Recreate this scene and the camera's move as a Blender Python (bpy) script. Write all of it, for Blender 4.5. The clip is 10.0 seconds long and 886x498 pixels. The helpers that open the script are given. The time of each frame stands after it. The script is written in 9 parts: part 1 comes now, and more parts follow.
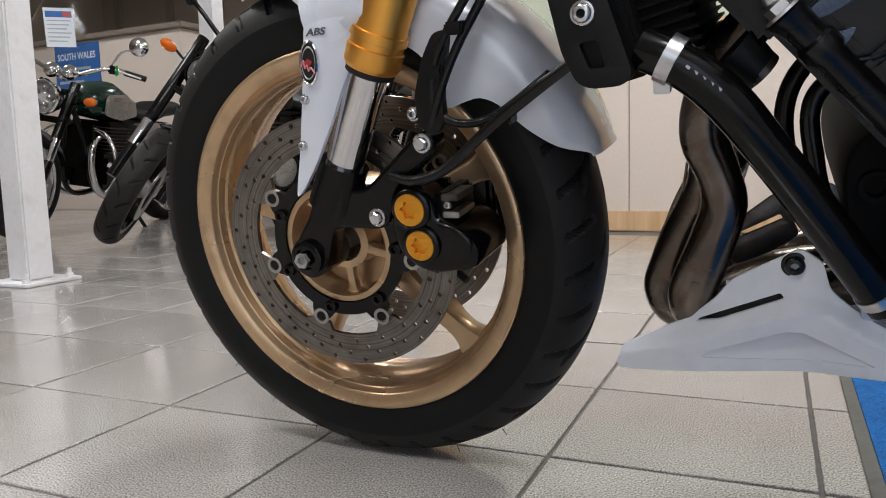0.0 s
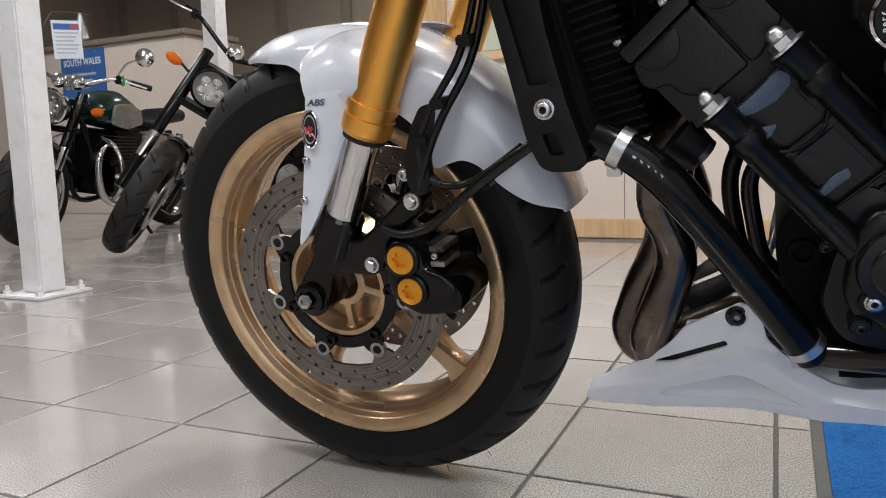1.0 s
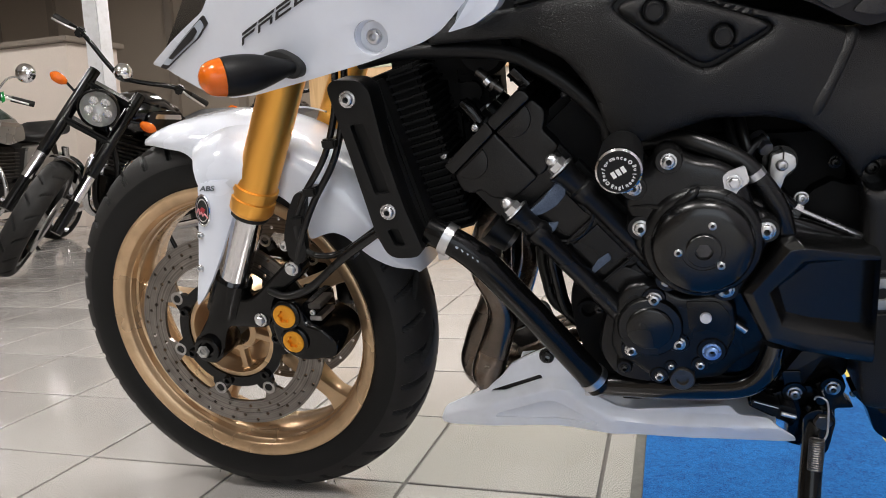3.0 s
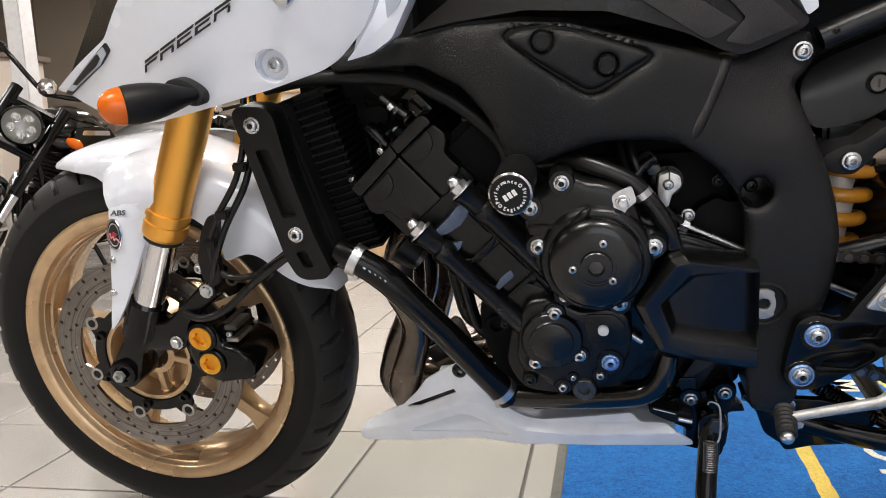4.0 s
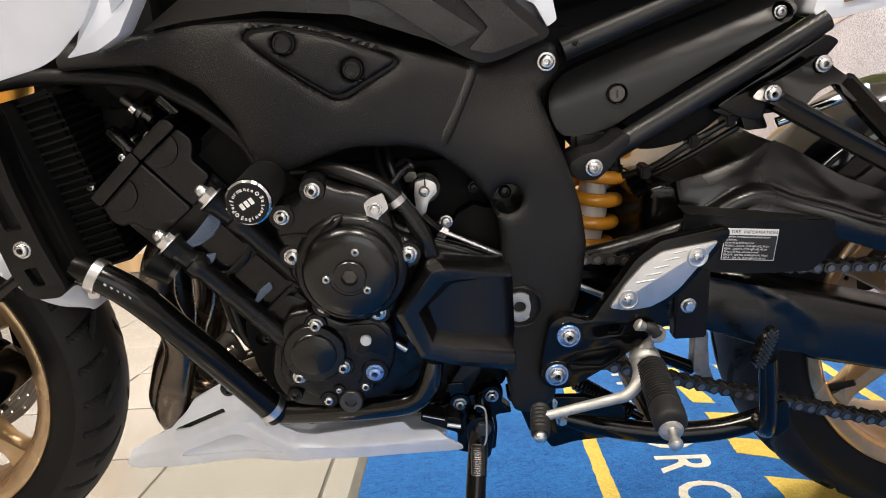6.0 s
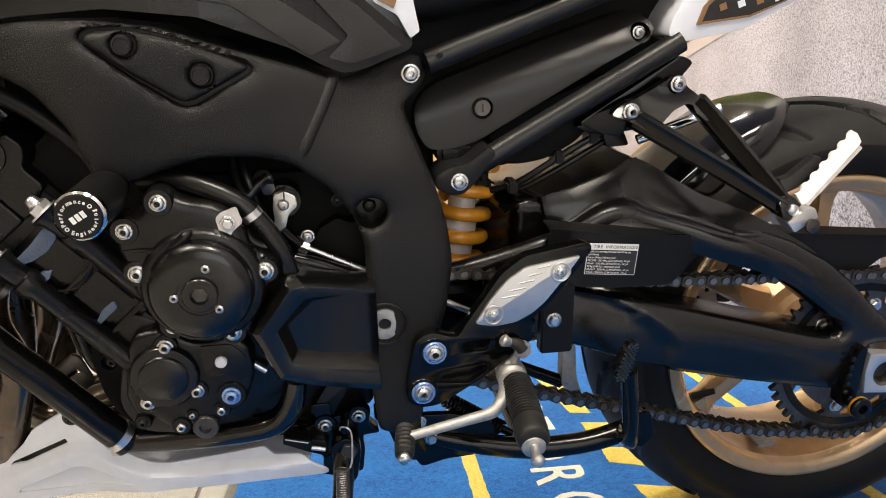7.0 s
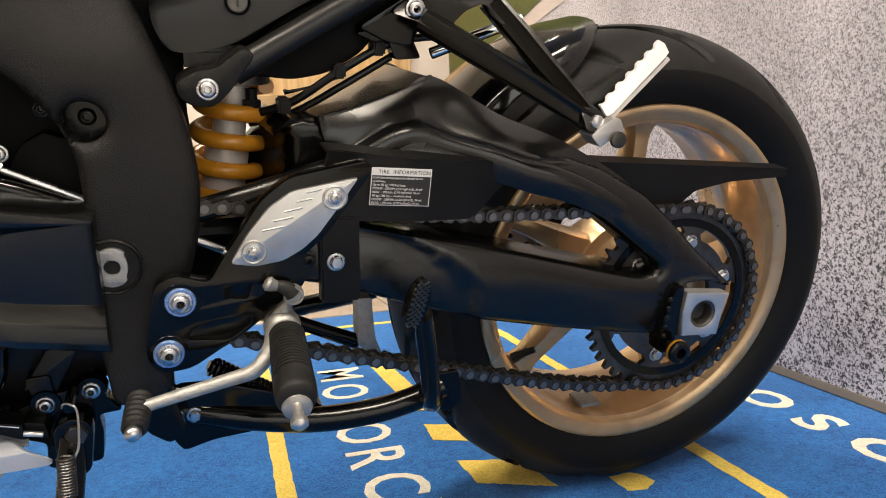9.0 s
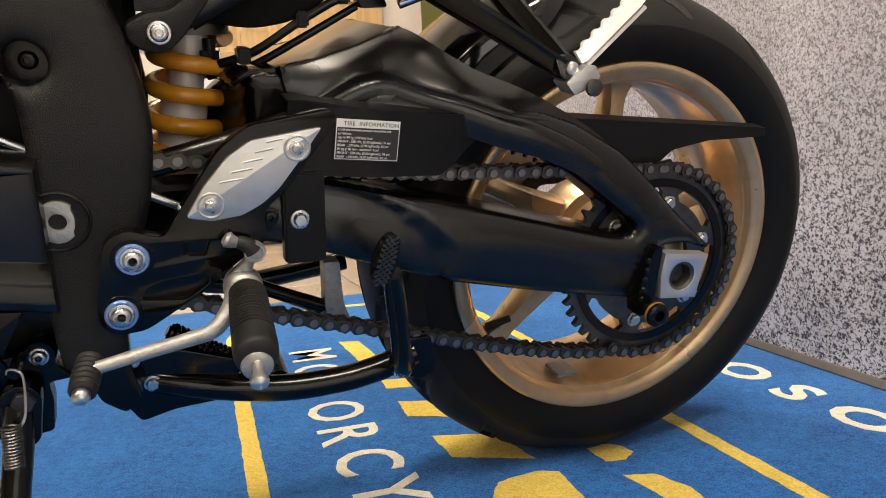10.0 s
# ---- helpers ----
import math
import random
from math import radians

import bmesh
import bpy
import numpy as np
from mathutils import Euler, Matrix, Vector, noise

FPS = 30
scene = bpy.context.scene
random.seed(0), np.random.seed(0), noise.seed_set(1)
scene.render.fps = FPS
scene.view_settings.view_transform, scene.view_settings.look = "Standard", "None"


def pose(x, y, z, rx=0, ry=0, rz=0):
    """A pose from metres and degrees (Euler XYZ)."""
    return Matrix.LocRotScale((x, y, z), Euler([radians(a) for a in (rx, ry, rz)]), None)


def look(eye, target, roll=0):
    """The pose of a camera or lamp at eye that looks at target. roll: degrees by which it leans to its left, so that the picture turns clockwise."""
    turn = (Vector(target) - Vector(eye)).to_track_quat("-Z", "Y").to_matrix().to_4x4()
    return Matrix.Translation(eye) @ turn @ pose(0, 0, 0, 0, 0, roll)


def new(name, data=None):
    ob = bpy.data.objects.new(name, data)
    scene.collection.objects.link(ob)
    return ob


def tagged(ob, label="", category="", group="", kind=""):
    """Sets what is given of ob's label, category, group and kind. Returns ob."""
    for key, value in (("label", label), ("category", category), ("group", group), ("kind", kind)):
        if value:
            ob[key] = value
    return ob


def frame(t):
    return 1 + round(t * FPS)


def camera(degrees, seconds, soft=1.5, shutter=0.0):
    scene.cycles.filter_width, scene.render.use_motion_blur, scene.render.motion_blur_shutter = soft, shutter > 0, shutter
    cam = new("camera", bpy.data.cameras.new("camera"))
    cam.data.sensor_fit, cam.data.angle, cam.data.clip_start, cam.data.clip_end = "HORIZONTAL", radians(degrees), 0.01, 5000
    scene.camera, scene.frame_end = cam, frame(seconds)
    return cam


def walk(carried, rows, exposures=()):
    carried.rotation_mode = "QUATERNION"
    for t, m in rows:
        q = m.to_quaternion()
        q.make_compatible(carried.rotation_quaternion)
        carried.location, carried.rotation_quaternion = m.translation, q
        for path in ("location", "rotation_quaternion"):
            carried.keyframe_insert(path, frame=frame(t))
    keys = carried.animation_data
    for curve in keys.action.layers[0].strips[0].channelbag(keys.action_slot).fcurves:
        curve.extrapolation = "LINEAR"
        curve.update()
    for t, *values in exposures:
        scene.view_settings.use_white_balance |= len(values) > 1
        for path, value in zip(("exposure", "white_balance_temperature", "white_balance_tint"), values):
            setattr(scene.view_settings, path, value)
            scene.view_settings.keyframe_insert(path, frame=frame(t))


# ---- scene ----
cam = camera(60.9, 10.0, soft=0.95)
PATH = [
    (0, (0.512, -0.698, 0.377), (-0.36, 1.087, 0.144), -1.6),
    (0.5, (0.534, -0.724, 0.405), (-0.344, 1.057, 0.168), -1.5),
    (1, (0.565, -0.763, 0.442), (-0.314, 1.017, 0.2), -1.8),
    (1.5, (0.587, -0.809, 0.478), (-0.286, 0.973, 0.227), -2.1),
    (2, (0.617, -0.85, 0.513), (-0.222, 0.947, 0.254), -2.3),
    (2.5, (0.646, -0.889, 0.531), (-0.092, 0.95, 0.261), -2.5),
    (2.7, (0.66, -0.897, 0.538), (-0.033, 0.959, 0.263), -2.6),
    (3.8, (0.718, -0.913, 0.555), (0.183, 0.998, 0.307), -3.3),
    (4, (0.726, -0.913, 0.557), (0.225, 1.007, 0.307), -3.4),
    (4.5, (0.746, -0.908, 0.555), (0.34, 1.034, 0.306), -3.5),
    (5, (0.769, -0.898, 0.555), (0.45, 1.06, 0.305), -3.7),
    (6.5, (0.832, -0.866, 0.549), (0.871, 1.118, 0.298), -2.8),
    (7, (0.848, -0.854, 0.55), (1.028, 1.124, 0.313), -2.4),
    (7.5, (0.873, -0.835, 0.54), (1.172, 1.129, 0.307), -2.2),
    (8, (0.896, -0.806, 0.523), (1.322, 1.134, 0.289), -2.0),
    (8.5, (0.924, -0.775, 0.495), (1.425, 1.147, 0.26), -2.3),
    (9, (0.951, -0.742, 0.457), (1.491, 1.168, 0.217), -2.6),
    (9.5, (0.963, -0.718, 0.422), (1.536, 1.181, 0.17), -2.8),
    (10, (0.963, -0.717, 0.42), (1.56, 1.173, 0.157), -2.9),
]
walk(cam, [(t, look(eye, target, roll)) for t, eye, target, roll in PATH],
     [(0, 0.03, 6000, 10), (1.2, 0.07, 6050, 10), (2.5, 0.28, 6100, 10), (4.0, 0.55, 6400, 10), (5.0, 0.65, 6650, 10), (6.5, 0.8, 7000, 10), (8.5, 0.7, 7300, 10), (10, 0.5, 7600, 10)])

# ---- light ----
world = bpy.data.worlds.new("world")
scene.world = world
world.use_nodes = True
bg = world.node_tree.nodes["Background"]
bg.inputs[0].default_value = (0.9, 0.95, 1.0, 1)
bg.inputs[1].default_value = 0.12
LAMP = 31.0           # watts of each ceiling panel
CEILING = 2.75


# ---- materials ----
def links(mat):
    return mat.node_tree.nodes, mat.node_tree.links


def material(name, base, rough=0.5, metal=0.0, vary=0.12, grain=60.0, bump=0.0, bump_scale=300.0, coat=0.0,
             rough_vary=0.08, coarse=6.0, sheen=0.0, spec=0.5, dirt=None, dirt_amount=0.0):
    """A surface with two scales of variation: stains (coarse) and grain, plus fine relief."""
    mat = bpy.data.materials.new(name)
    mat.use_nodes = True
    n, l = links(mat)
    b = n["Principled BSDF"]
    tc = n.new("ShaderNodeTexCoord")
    big, small = n.new("ShaderNodeTexNoise"), n.new("ShaderNodeTexNoise")
    big.inputs["Scale"].default_value, small.inputs["Scale"].default_value = coarse, grain
    big.inputs["Detail"].default_value, small.inputs["Detail"].default_value = 4, 3
    for t in (big, small):
        l.new(tc.outputs["Object"], t.inputs["Vector"])
    mix = n.new("ShaderNodeMath")
    mix.operation = "MULTIPLY_ADD"
    l.new(big.outputs["Fac"], mix.inputs[0])
    mix.inputs[1].default_value = 0.6
    half = n.new("ShaderNodeMath")
    half.operation = "MULTIPLY"
    half.inputs[1].default_value = 0.4
    l.new(small.outputs["Fac"], half.inputs[0])
    l.new(half.outputs[0], mix.inputs[2])
    ramp = n.new("ShaderNodeMapRange")
    ramp.inputs["From Min"].default_value, ramp.inputs["From Max"].default_value = 0.3, 0.7
    ramp.inputs["To Min"].default_value, ramp.inputs["To Max"].default_value = 1 - vary, 1 + vary
    l.new(mix.outputs[0], ramp.inputs["Value"])
    tint = n.new("ShaderNodeVectorMath")
    tint.operation = "SCALE"
    tint.inputs[0].default_value = base
    l.new(ramp.outputs[0], tint.inputs["Scale"])
    colour = tint.outputs[0]
    if dirt:
        spots = n.new("ShaderNodeTexNoise")
        spots.inputs["Scale"].default_value, spots.inputs["Detail"].default_value = coarse * 4, 6
        l.new(tc.outputs["Object"], spots.inputs["Vector"])
        cut = n.new("ShaderNodeMapRange")
        cut.inputs["From Min"].default_value, cut.inputs["From Max"].default_value = 0.5, 0.72
        cut.inputs["To Max"].default_value = dirt_amount
        l.new(spots.outputs["Fac"], cut.inputs["Value"])
        over = n.new("ShaderNodeMix")
        over.data_type = "RGBA"
        l.new(cut.outputs[0], over.inputs["Factor"])
        l.new(colour, over.inputs["A"])
        over.inputs["B"].default_value = (*dirt, 1)
        colour = over.outputs["Result"]
    l.new(colour, b.inputs["Base Color"])
    rr = n.new("ShaderNodeMapRange")
    rr.inputs["From Min"].default_value, rr.inputs["From Max"].default_value = 0.3, 0.7
    rr.inputs["To Min"].default_value, rr.inputs["To Max"].default_value = max(0.02, rough - rough_vary), min(1, rough + rough_vary)
    l.new(big.outputs["Fac"], rr.inputs["Value"])
    l.new(rr.outputs[0], b.inputs["Roughness"])
    b.inputs["Metallic"].default_value = metal
    b.inputs["Coat Weight"].default_value = coat
    b.inputs["Coat Roughness"].default_value = 0.04
    b.inputs["Specular IOR Level"].default_value = spec
    if sheen:
        b.inputs["Sheen Weight"].default_value = sheen
    if bump:
        fine = n.new("ShaderNodeTexNoise")
        fine.inputs["Scale"].default_value, fine.inputs["Detail"].default_value = bump_scale, 2
        l.new(tc.outputs["Object"], fine.inputs["Vector"])
        bm_node = n.new("ShaderNodeBump")
        bm_node.inputs["Strength"].default_value, bm_node.inputs["Distance"].default_value = bump, 0.001
        l.new(fine.outputs["Fac"], bm_node.inputs["Height"])
        l.new(bm_node.outputs[0], b.inputs["Normal"])
    return mat


def glass_like(name, base, rough=0.05, transmission=1.0, ior=1.45, alpha=1.0):
    mat = bpy.data.materials.new(name)
    mat.use_nodes = True
    b = mat.node_tree.nodes["Principled BSDF"]
    b.inputs["Base Color"].default_value = (*base, 1)
    b.inputs["Roughness"].default_value = rough
    b.inputs["Transmission Weight"].default_value = transmission
    b.inputs["IOR"].default_value = ior
    b.inputs["Alpha"].default_value = alpha
    return mat


def glow(name, base, strength):
    mat = bpy.data.materials.new(name)
    mat.use_nodes = True
    b = mat.node_tree.nodes["Principled BSDF"]
    b.inputs["Base Color"].default_value = (0.8, 0.8, 0.8, 1)
    b.inputs["Emission Color"].default_value = (*base, 1)
    b.inputs["Emission Strength"].default_value = strength
    return mat


FRAME = material("textured_black_paint", (0.006, 0.0058, 0.0056), 0.36, vary=0.15, bump=0.75, bump_scale=1150, rough_vary=0.05, spec=0.32)
PANEL = material("satin_black_panel", (0.008, 0.008, 0.0082), 0.33, vary=0.15, bump=0.08, bump_scale=900, spec=0.42)
PIN = material("dark_pin_steel", (0.2, 0.19, 0.18), 0.35, 0.9, vary=0.3)
ARM = material("semi_gloss_black_paint", (0.003, 0.003, 0.003), 0.25, vary=0.15, bump=0.03, bump_scale=300, spec=0.5, rough_vary=0.05)
BRIGHTALU = material("polished_footrest_aluminium", (0.86, 0.85, 0.83), 0.45, 0.4, vary=0.05)
SATIN = material("satin_black_paint", (0.0022, 0.0022, 0.0022), 0.17, vary=0.2, bump=0.05, bump_scale=400, spec=0.3)
GLOSS = material("gloss_black_paint", (0.002, 0.002, 0.0022), 0.12, vary=0.2, coat=0.3)
PLASTIC = material("black_plastic", (0.004, 0.004, 0.004), 0.4, vary=0.18, bump=0.25, bump_scale=700, spec=0.25)
ENGINE = material("black_engine_paint", (0.0032, 0.0032, 0.0034), 0.28, vary=0.25, bump=0.22, bump_scale=600,
                  dirt=(0.02, 0.019, 0.017), dirt_amount=0.15, spec=0.34)
WORN = material("worn_blue_grey_casting", (0.075, 0.1, 0.15), 0.7, vary=0.5, grain=500, bump=0.6, bump_scale=900)
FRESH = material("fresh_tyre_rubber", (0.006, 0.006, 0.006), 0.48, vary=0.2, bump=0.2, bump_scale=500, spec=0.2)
RUBBER = material("tyre_rubber", (0.018, 0.0175, 0.017), 0.55, vary=0.25, bump=0.3, bump_scale=500, spec=0.17,
                  dirt=(0.03, 0.029, 0.028), dirt_amount=0.4)
SOFT = material("soft_rubber", (0.014, 0.0138, 0.0135), 0.55, vary=0.2, bump=0.1, bump_scale=500,
                dirt=(0.07, 0.065, 0.06), dirt_amount=0.3, spec=0.3)
MATT = material("matt_black_fins", (0.004, 0.004, 0.004), 0.65, vary=0.2, spec=0.15)
HOSE = material("black_hose", (0.004, 0.004, 0.004), 0.3, vary=0.2, spec=0.4)
GOLD = material("gold_anodised_fork", (0.9, 0.45, 0.085), 0.36, 0.95, vary=0.03, bump=0.03, rough_vary=0.02)
RIMGOLD = material("gold_painted_rim", (0.58, 0.405, 0.24), 0.3, 0.7, vary=0.1, bump=0.05, bump_scale=900,
                   dirt=(0.2, 0.14, 0.08), dirt_amount=0.35)
CAPGOLD = material("orange_gold_anodised", (0.75, 0.34, 0.03), 0.32, 0.8, vary=0.08)
CHROME = material("chrome", (0.78, 0.78, 0.8), 0.07, 1.0, vary=0.04, rough_vary=0.03)
STEEL = material("brushed_steel", (0.42, 0.41, 0.4), 0.36, 0.95, vary=0.15, grain=90, dirt=(0.16, 0.13, 0.11), dirt_amount=0.45)
ZINC = material("zinc_bolt", (0.62, 0.62, 0.63), 0.3, 1.0, vary=0.15)
ALU = material("bare_aluminium", (0.66, 0.65, 0.63), 0.38, 0.9, vary=0.1, bump=0.1, bump_scale=400,
               dirt=(0.35, 0.34, 0.32), dirt_amount=0.4)
CAST = material("cast_aluminium", (0.42, 0.415, 0.4), 0.5, 0.7, vary=0.25, grain=140, bump=0.5, bump_scale=420, coarse=14, dirt=(0.12, 0.115, 0.105), dirt_amount=0.7)
BOLTZINC = material("plated_bolt_head", (0.62, 0.62, 0.63), 0.28, 1.0, vary=0.12, grain=3.0, coarse=0.8, rough_vary=0.05)
BOLTBLACK = material("black_bolt_head", (0.004, 0.004, 0.004), 0.3, vary=0.2, grain=3.0, coarse=0.8, spec=0.4)
BOLTRING = material("blue_bolt_head", (0.25, 0.4, 0.72), 0.3, 0.7, vary=0.1, grain=3.0, coarse=0.8)
DISC = material("worn_disc_steel", (0.2, 0.185, 0.17), 0.3, 1.0, vary=0.2, grain=60, coarse=12, dirt=(0.1, 0.08, 0.065), dirt_amount=0.35)


def turned_rings(mat, centre):
    """Fine rings from the pads round the disc's centre, in its colour and gloss."""
    n, l = links(mat)
    b = n["Principled BSDF"]
    tc, far, wave = n.new("ShaderNodeTexCoord"), n.new("ShaderNodeVectorMath"), n.new("ShaderNodeTexNoise")
    far.operation = "DISTANCE"
    far.inputs[1].default_value = centre
    l.new(tc.outputs["Object"], far.inputs[0])
    wave.noise_dimensions = "1D"
    wave.inputs["Scale"].default_value, wave.inputs["Detail"].default_value = 420, 3
    l.new(far.outputs["Value"], wave.inputs["W"])
    tone = n.new("ShaderNodeMapRange")
    tone.inputs["From Min"].default_value, tone.inputs["From Max"].default_value = 0.3, 0.7
    tone.inputs["To Min"].default_value, tone.inputs["To Max"].default_value = 0.62, 1.3
    l.new(wave.outputs["Fac"], tone.inputs["Value"])
    mix = n.new("ShaderNodeVectorMath")
    mix.operation = "SCALE"
    l.new(b.inputs["Base Color"].links[0].from_socket, mix.inputs[0])
    l.new(tone.outputs[0], mix.inputs["Scale"])
    l.new(mix.outputs[0], b.inputs["Base Color"])
    gloss = n.new("ShaderNodeMapRange")
    gloss.inputs["To Min"].default_value, gloss.inputs["To Max"].default_value = 0.22, 0.4
    l.new(wave.outputs["Fac"], gloss.inputs["Value"])
    l.new(gloss.outputs[0], b.inputs["Roughness"])
    b.inputs["Anisotropic"].default_value = 0.5


turned_rings(DISC, (0.0, -0.07, 0.3))
DARKSTEEL = material("dark_oily_steel", (0.1, 0.094, 0.088), 0.33, 0.85, vary=0.4, grain=120, dirt=(0.04, 0.03, 0.025), dirt_amount=0.7)
HEADER = material("heat_stained_steel", (0.14, 0.118, 0.1), 0.24, 0.95, vary=0.45, grain=40, coarse=14,
                  dirt=(0.1, 0.055, 0.03), dirt_amount=0.6)
WHITE = material("pearl_white_paint", (0.7, 0.73, 0.8), 0.26, vary=0.03, coat=1.0, rough_vary=0.03)
PANWHITE = material("satin_white_plastic", (0.78, 0.81, 0.87), 0.42, vary=0.04, coat=0.15, dirt=(0.5, 0.5, 0.52), dirt_amount=0.25)
ORANGE = material("orange_spring_paint", (0.8, 0.33, 0.03), 0.3, vary=0.1, coat=0.4, dirt=(0.3, 0.1, 0.01), dirt_amount=0.4)
AMBER = glass_like("amber_lens", (0.9, 0.2, 0.01), 0.12, 0.45)
PINKINK = material("pale_red_ink", (0.75, 0.3, 0.32), 0.45, vary=0.03)
ABSGREY = material("dark_grey_transfer", (0.09, 0.1, 0.11), 0.4, vary=0.05)
LABELINK = material("label_ink", (0.75, 0.75, 0.74), 0.45, vary=0.03)
LABELBLACK = material("label_black", (0.012, 0.012, 0.012), 0.35, vary=0.05)
# black of the decals, also paints the shade inside the belly pan
DECALSHADE = material("black_decal_and_slot_shade", (0.012, 0.012, 0.014), 0.3, vary=0.05)
BROWNDECAL = material("brown_decal", (0.22, 0.12, 0.05), 0.35, vary=0.1)
RED = material("red_emblem", (0.35, 0.03, 0.04), 0.3, vary=0.1)
BLUEBOLT = material("blue_anodised_ring", (0.25, 0.4, 0.72), 0.3, 0.7, vary=0.1)
SEAT = material("black_seat_vinyl", (0.004, 0.004, 0.0042), 0.5, vary=0.15, bump=0.3, bump_scale=800, spec=0.3)
MESHGREY = material("black_grip_pad", (0.02, 0.0185, 0.017), 0.55, vary=0.2, bump=0.6, bump_scale=500)



def pile(name, dark, light):
    """Cut carpet pile: clumps of fibre, each tuft lighter or darker, with deep relief."""
    mat = bpy.data.materials.new(name)
    mat.use_nodes = True
    n, l = links(mat)
    b = n["Principled BSDF"]
    tc = n.new("ShaderNodeTexCoord")
    tuft, clump, worn = n.new("ShaderNodeTexNoise"), n.new("ShaderNodeTexNoise"), n.new("ShaderNodeTexNoise")
    for t, scale, detail in ((tuft, 430, 2), (clump, 95, 4), (worn, 7, 3)):
        t.inputs["Scale"].default_value, t.inputs["Detail"].default_value = scale, detail
        l.new(tc.outputs["Object"], t.inputs["Vector"])
    clump.inputs["Distortion"].default_value = 1.2
    a, c = n.new("ShaderNodeMath"), n.new("ShaderNodeMath")
    a.operation = c.operation = "MULTIPLY_ADD"
    a.inputs[1].default_value, c.inputs[1].default_value, c.inputs[2].default_value = 0.5, 0.35, 0.0
    l.new(tuft.outputs["Fac"], a.inputs[0])
    l.new(clump.outputs["Fac"], c.inputs[0])
    w = n.new("ShaderNodeMath")
    w.operation = "MULTIPLY_ADD"
    w.inputs[1].default_value = 0.15
    l.new(worn.outputs["Fac"], w.inputs[0])
    l.new(c.outputs[0], w.inputs[2])
    l.new(w.outputs[0], a.inputs[2])
    ramp = n.new("ShaderNodeValToRGB")
    e = ramp.color_ramp.elements
    e[0].position, e[0].color = 0.38, (*dark, 1)
    e[1].position, e[1].color = 0.62, (*light, 1)
    l.new(a.outputs[0], ramp.inputs[0])
    l.new(ramp.outputs[0], b.inputs["Base Color"])
    b.inputs["Roughness"].default_value = 0.95
    b.inputs["Specular IOR Level"].default_value = 0.1
    b.inputs["Sheen Weight"].default_value = 0.12
    bump = n.new("ShaderNodeBump")
    bump.inputs["Strength"].default_value, bump.inputs["Distance"].default_value = 0.9, 0.002
    l.new(a.outputs[0], bump.inputs["Height"])
    l.new(bump.outputs[0], b.inputs["Normal"])
    return mat


CARPET = pile("blue_carpet", (0.004, 0.055, 0.22), (0.02, 0.2, 0.58))
YELLOW = pile("yellow_carpet_print", (0.6, 0.42, 0.07), (0.85, 0.64, 0.16))
CREAM = pile("cream_carpet_print", (0.62, 0.59, 0.49), (0.84, 0.81, 0.7))
EDGING = material("grey_mat_edging", (0.13, 0.13, 0.115), 0.8, vary=0.25, bump=0.4, bump_scale=300)
GROUT = material("dirty_grout", (0.14, 0.13, 0.12), 0.85, vary=0.3, bump=0.4, bump_scale=200)
WALL = material("beige_wall_paint", (0.68, 0.6, 0.53), 0.75, vary=0.05, coarse=1.5, bump=0.15, bump_scale=120)
TAUPE = material("taupe_panelling", (0.3, 0.25, 0.2), 0.7, vary=0.07, coarse=1.5, bump=0.15, bump_scale=120)
TRIM = material("dark_taupe_trim", (0.22, 0.185, 0.15), 0.6, vary=0.1)
PALE = material("pale_green_board", (0.52, 0.56, 0.44), 0.6, vary=0.05)
CEIL = material("ceiling_paint", (0.55, 0.525, 0.48), 0.85, vary=0.04, coarse=2)
POLE = material("white_post_paint", (0.74, 0.74, 0.76), 0.45, vary=0.06, coarse=5, dirt=(0.5, 0.48, 0.45), dirt_amount=0.3)
PAPER = material("paper", (0.72, 0.77, 0.82), 0.7, vary=0.03)
PAPERBLUE = material("blue_print", (0.04, 0.14, 0.42), 0.5, vary=0.1)
PAPERRED = material("red_print", (0.5, 0.08, 0.07), 0.5, vary=0.1)
PRINTGREY = material("grey_print", (0.4, 0.44, 0.5), 0.6, vary=0.1)
GREENTAG = material("green_tag", (0.01, 0.35, 0.06), 0.5, vary=0.1)
DARKGREEN = material("dark_green_paint", (0.004, 0.03, 0.022), 0.18, vary=0.1, coat=0.6)
SILVER = material("silver_paint", (0.42, 0.4, 0.37), 0.3, 0.6, vary=0.08, coat=0.3)
SCREEN = glass_like("clear_screen", (0.95, 0.97, 0.97), 0.02, 1.0, 1.2)
LENS = glass_like("headlight_lens", (0.92, 0.94, 0.95), 0.03, 1.0, 1.15)
DIFFUSER = glow("lamp_diffuser", (1.0, 0.93, 0.84), 5.0)


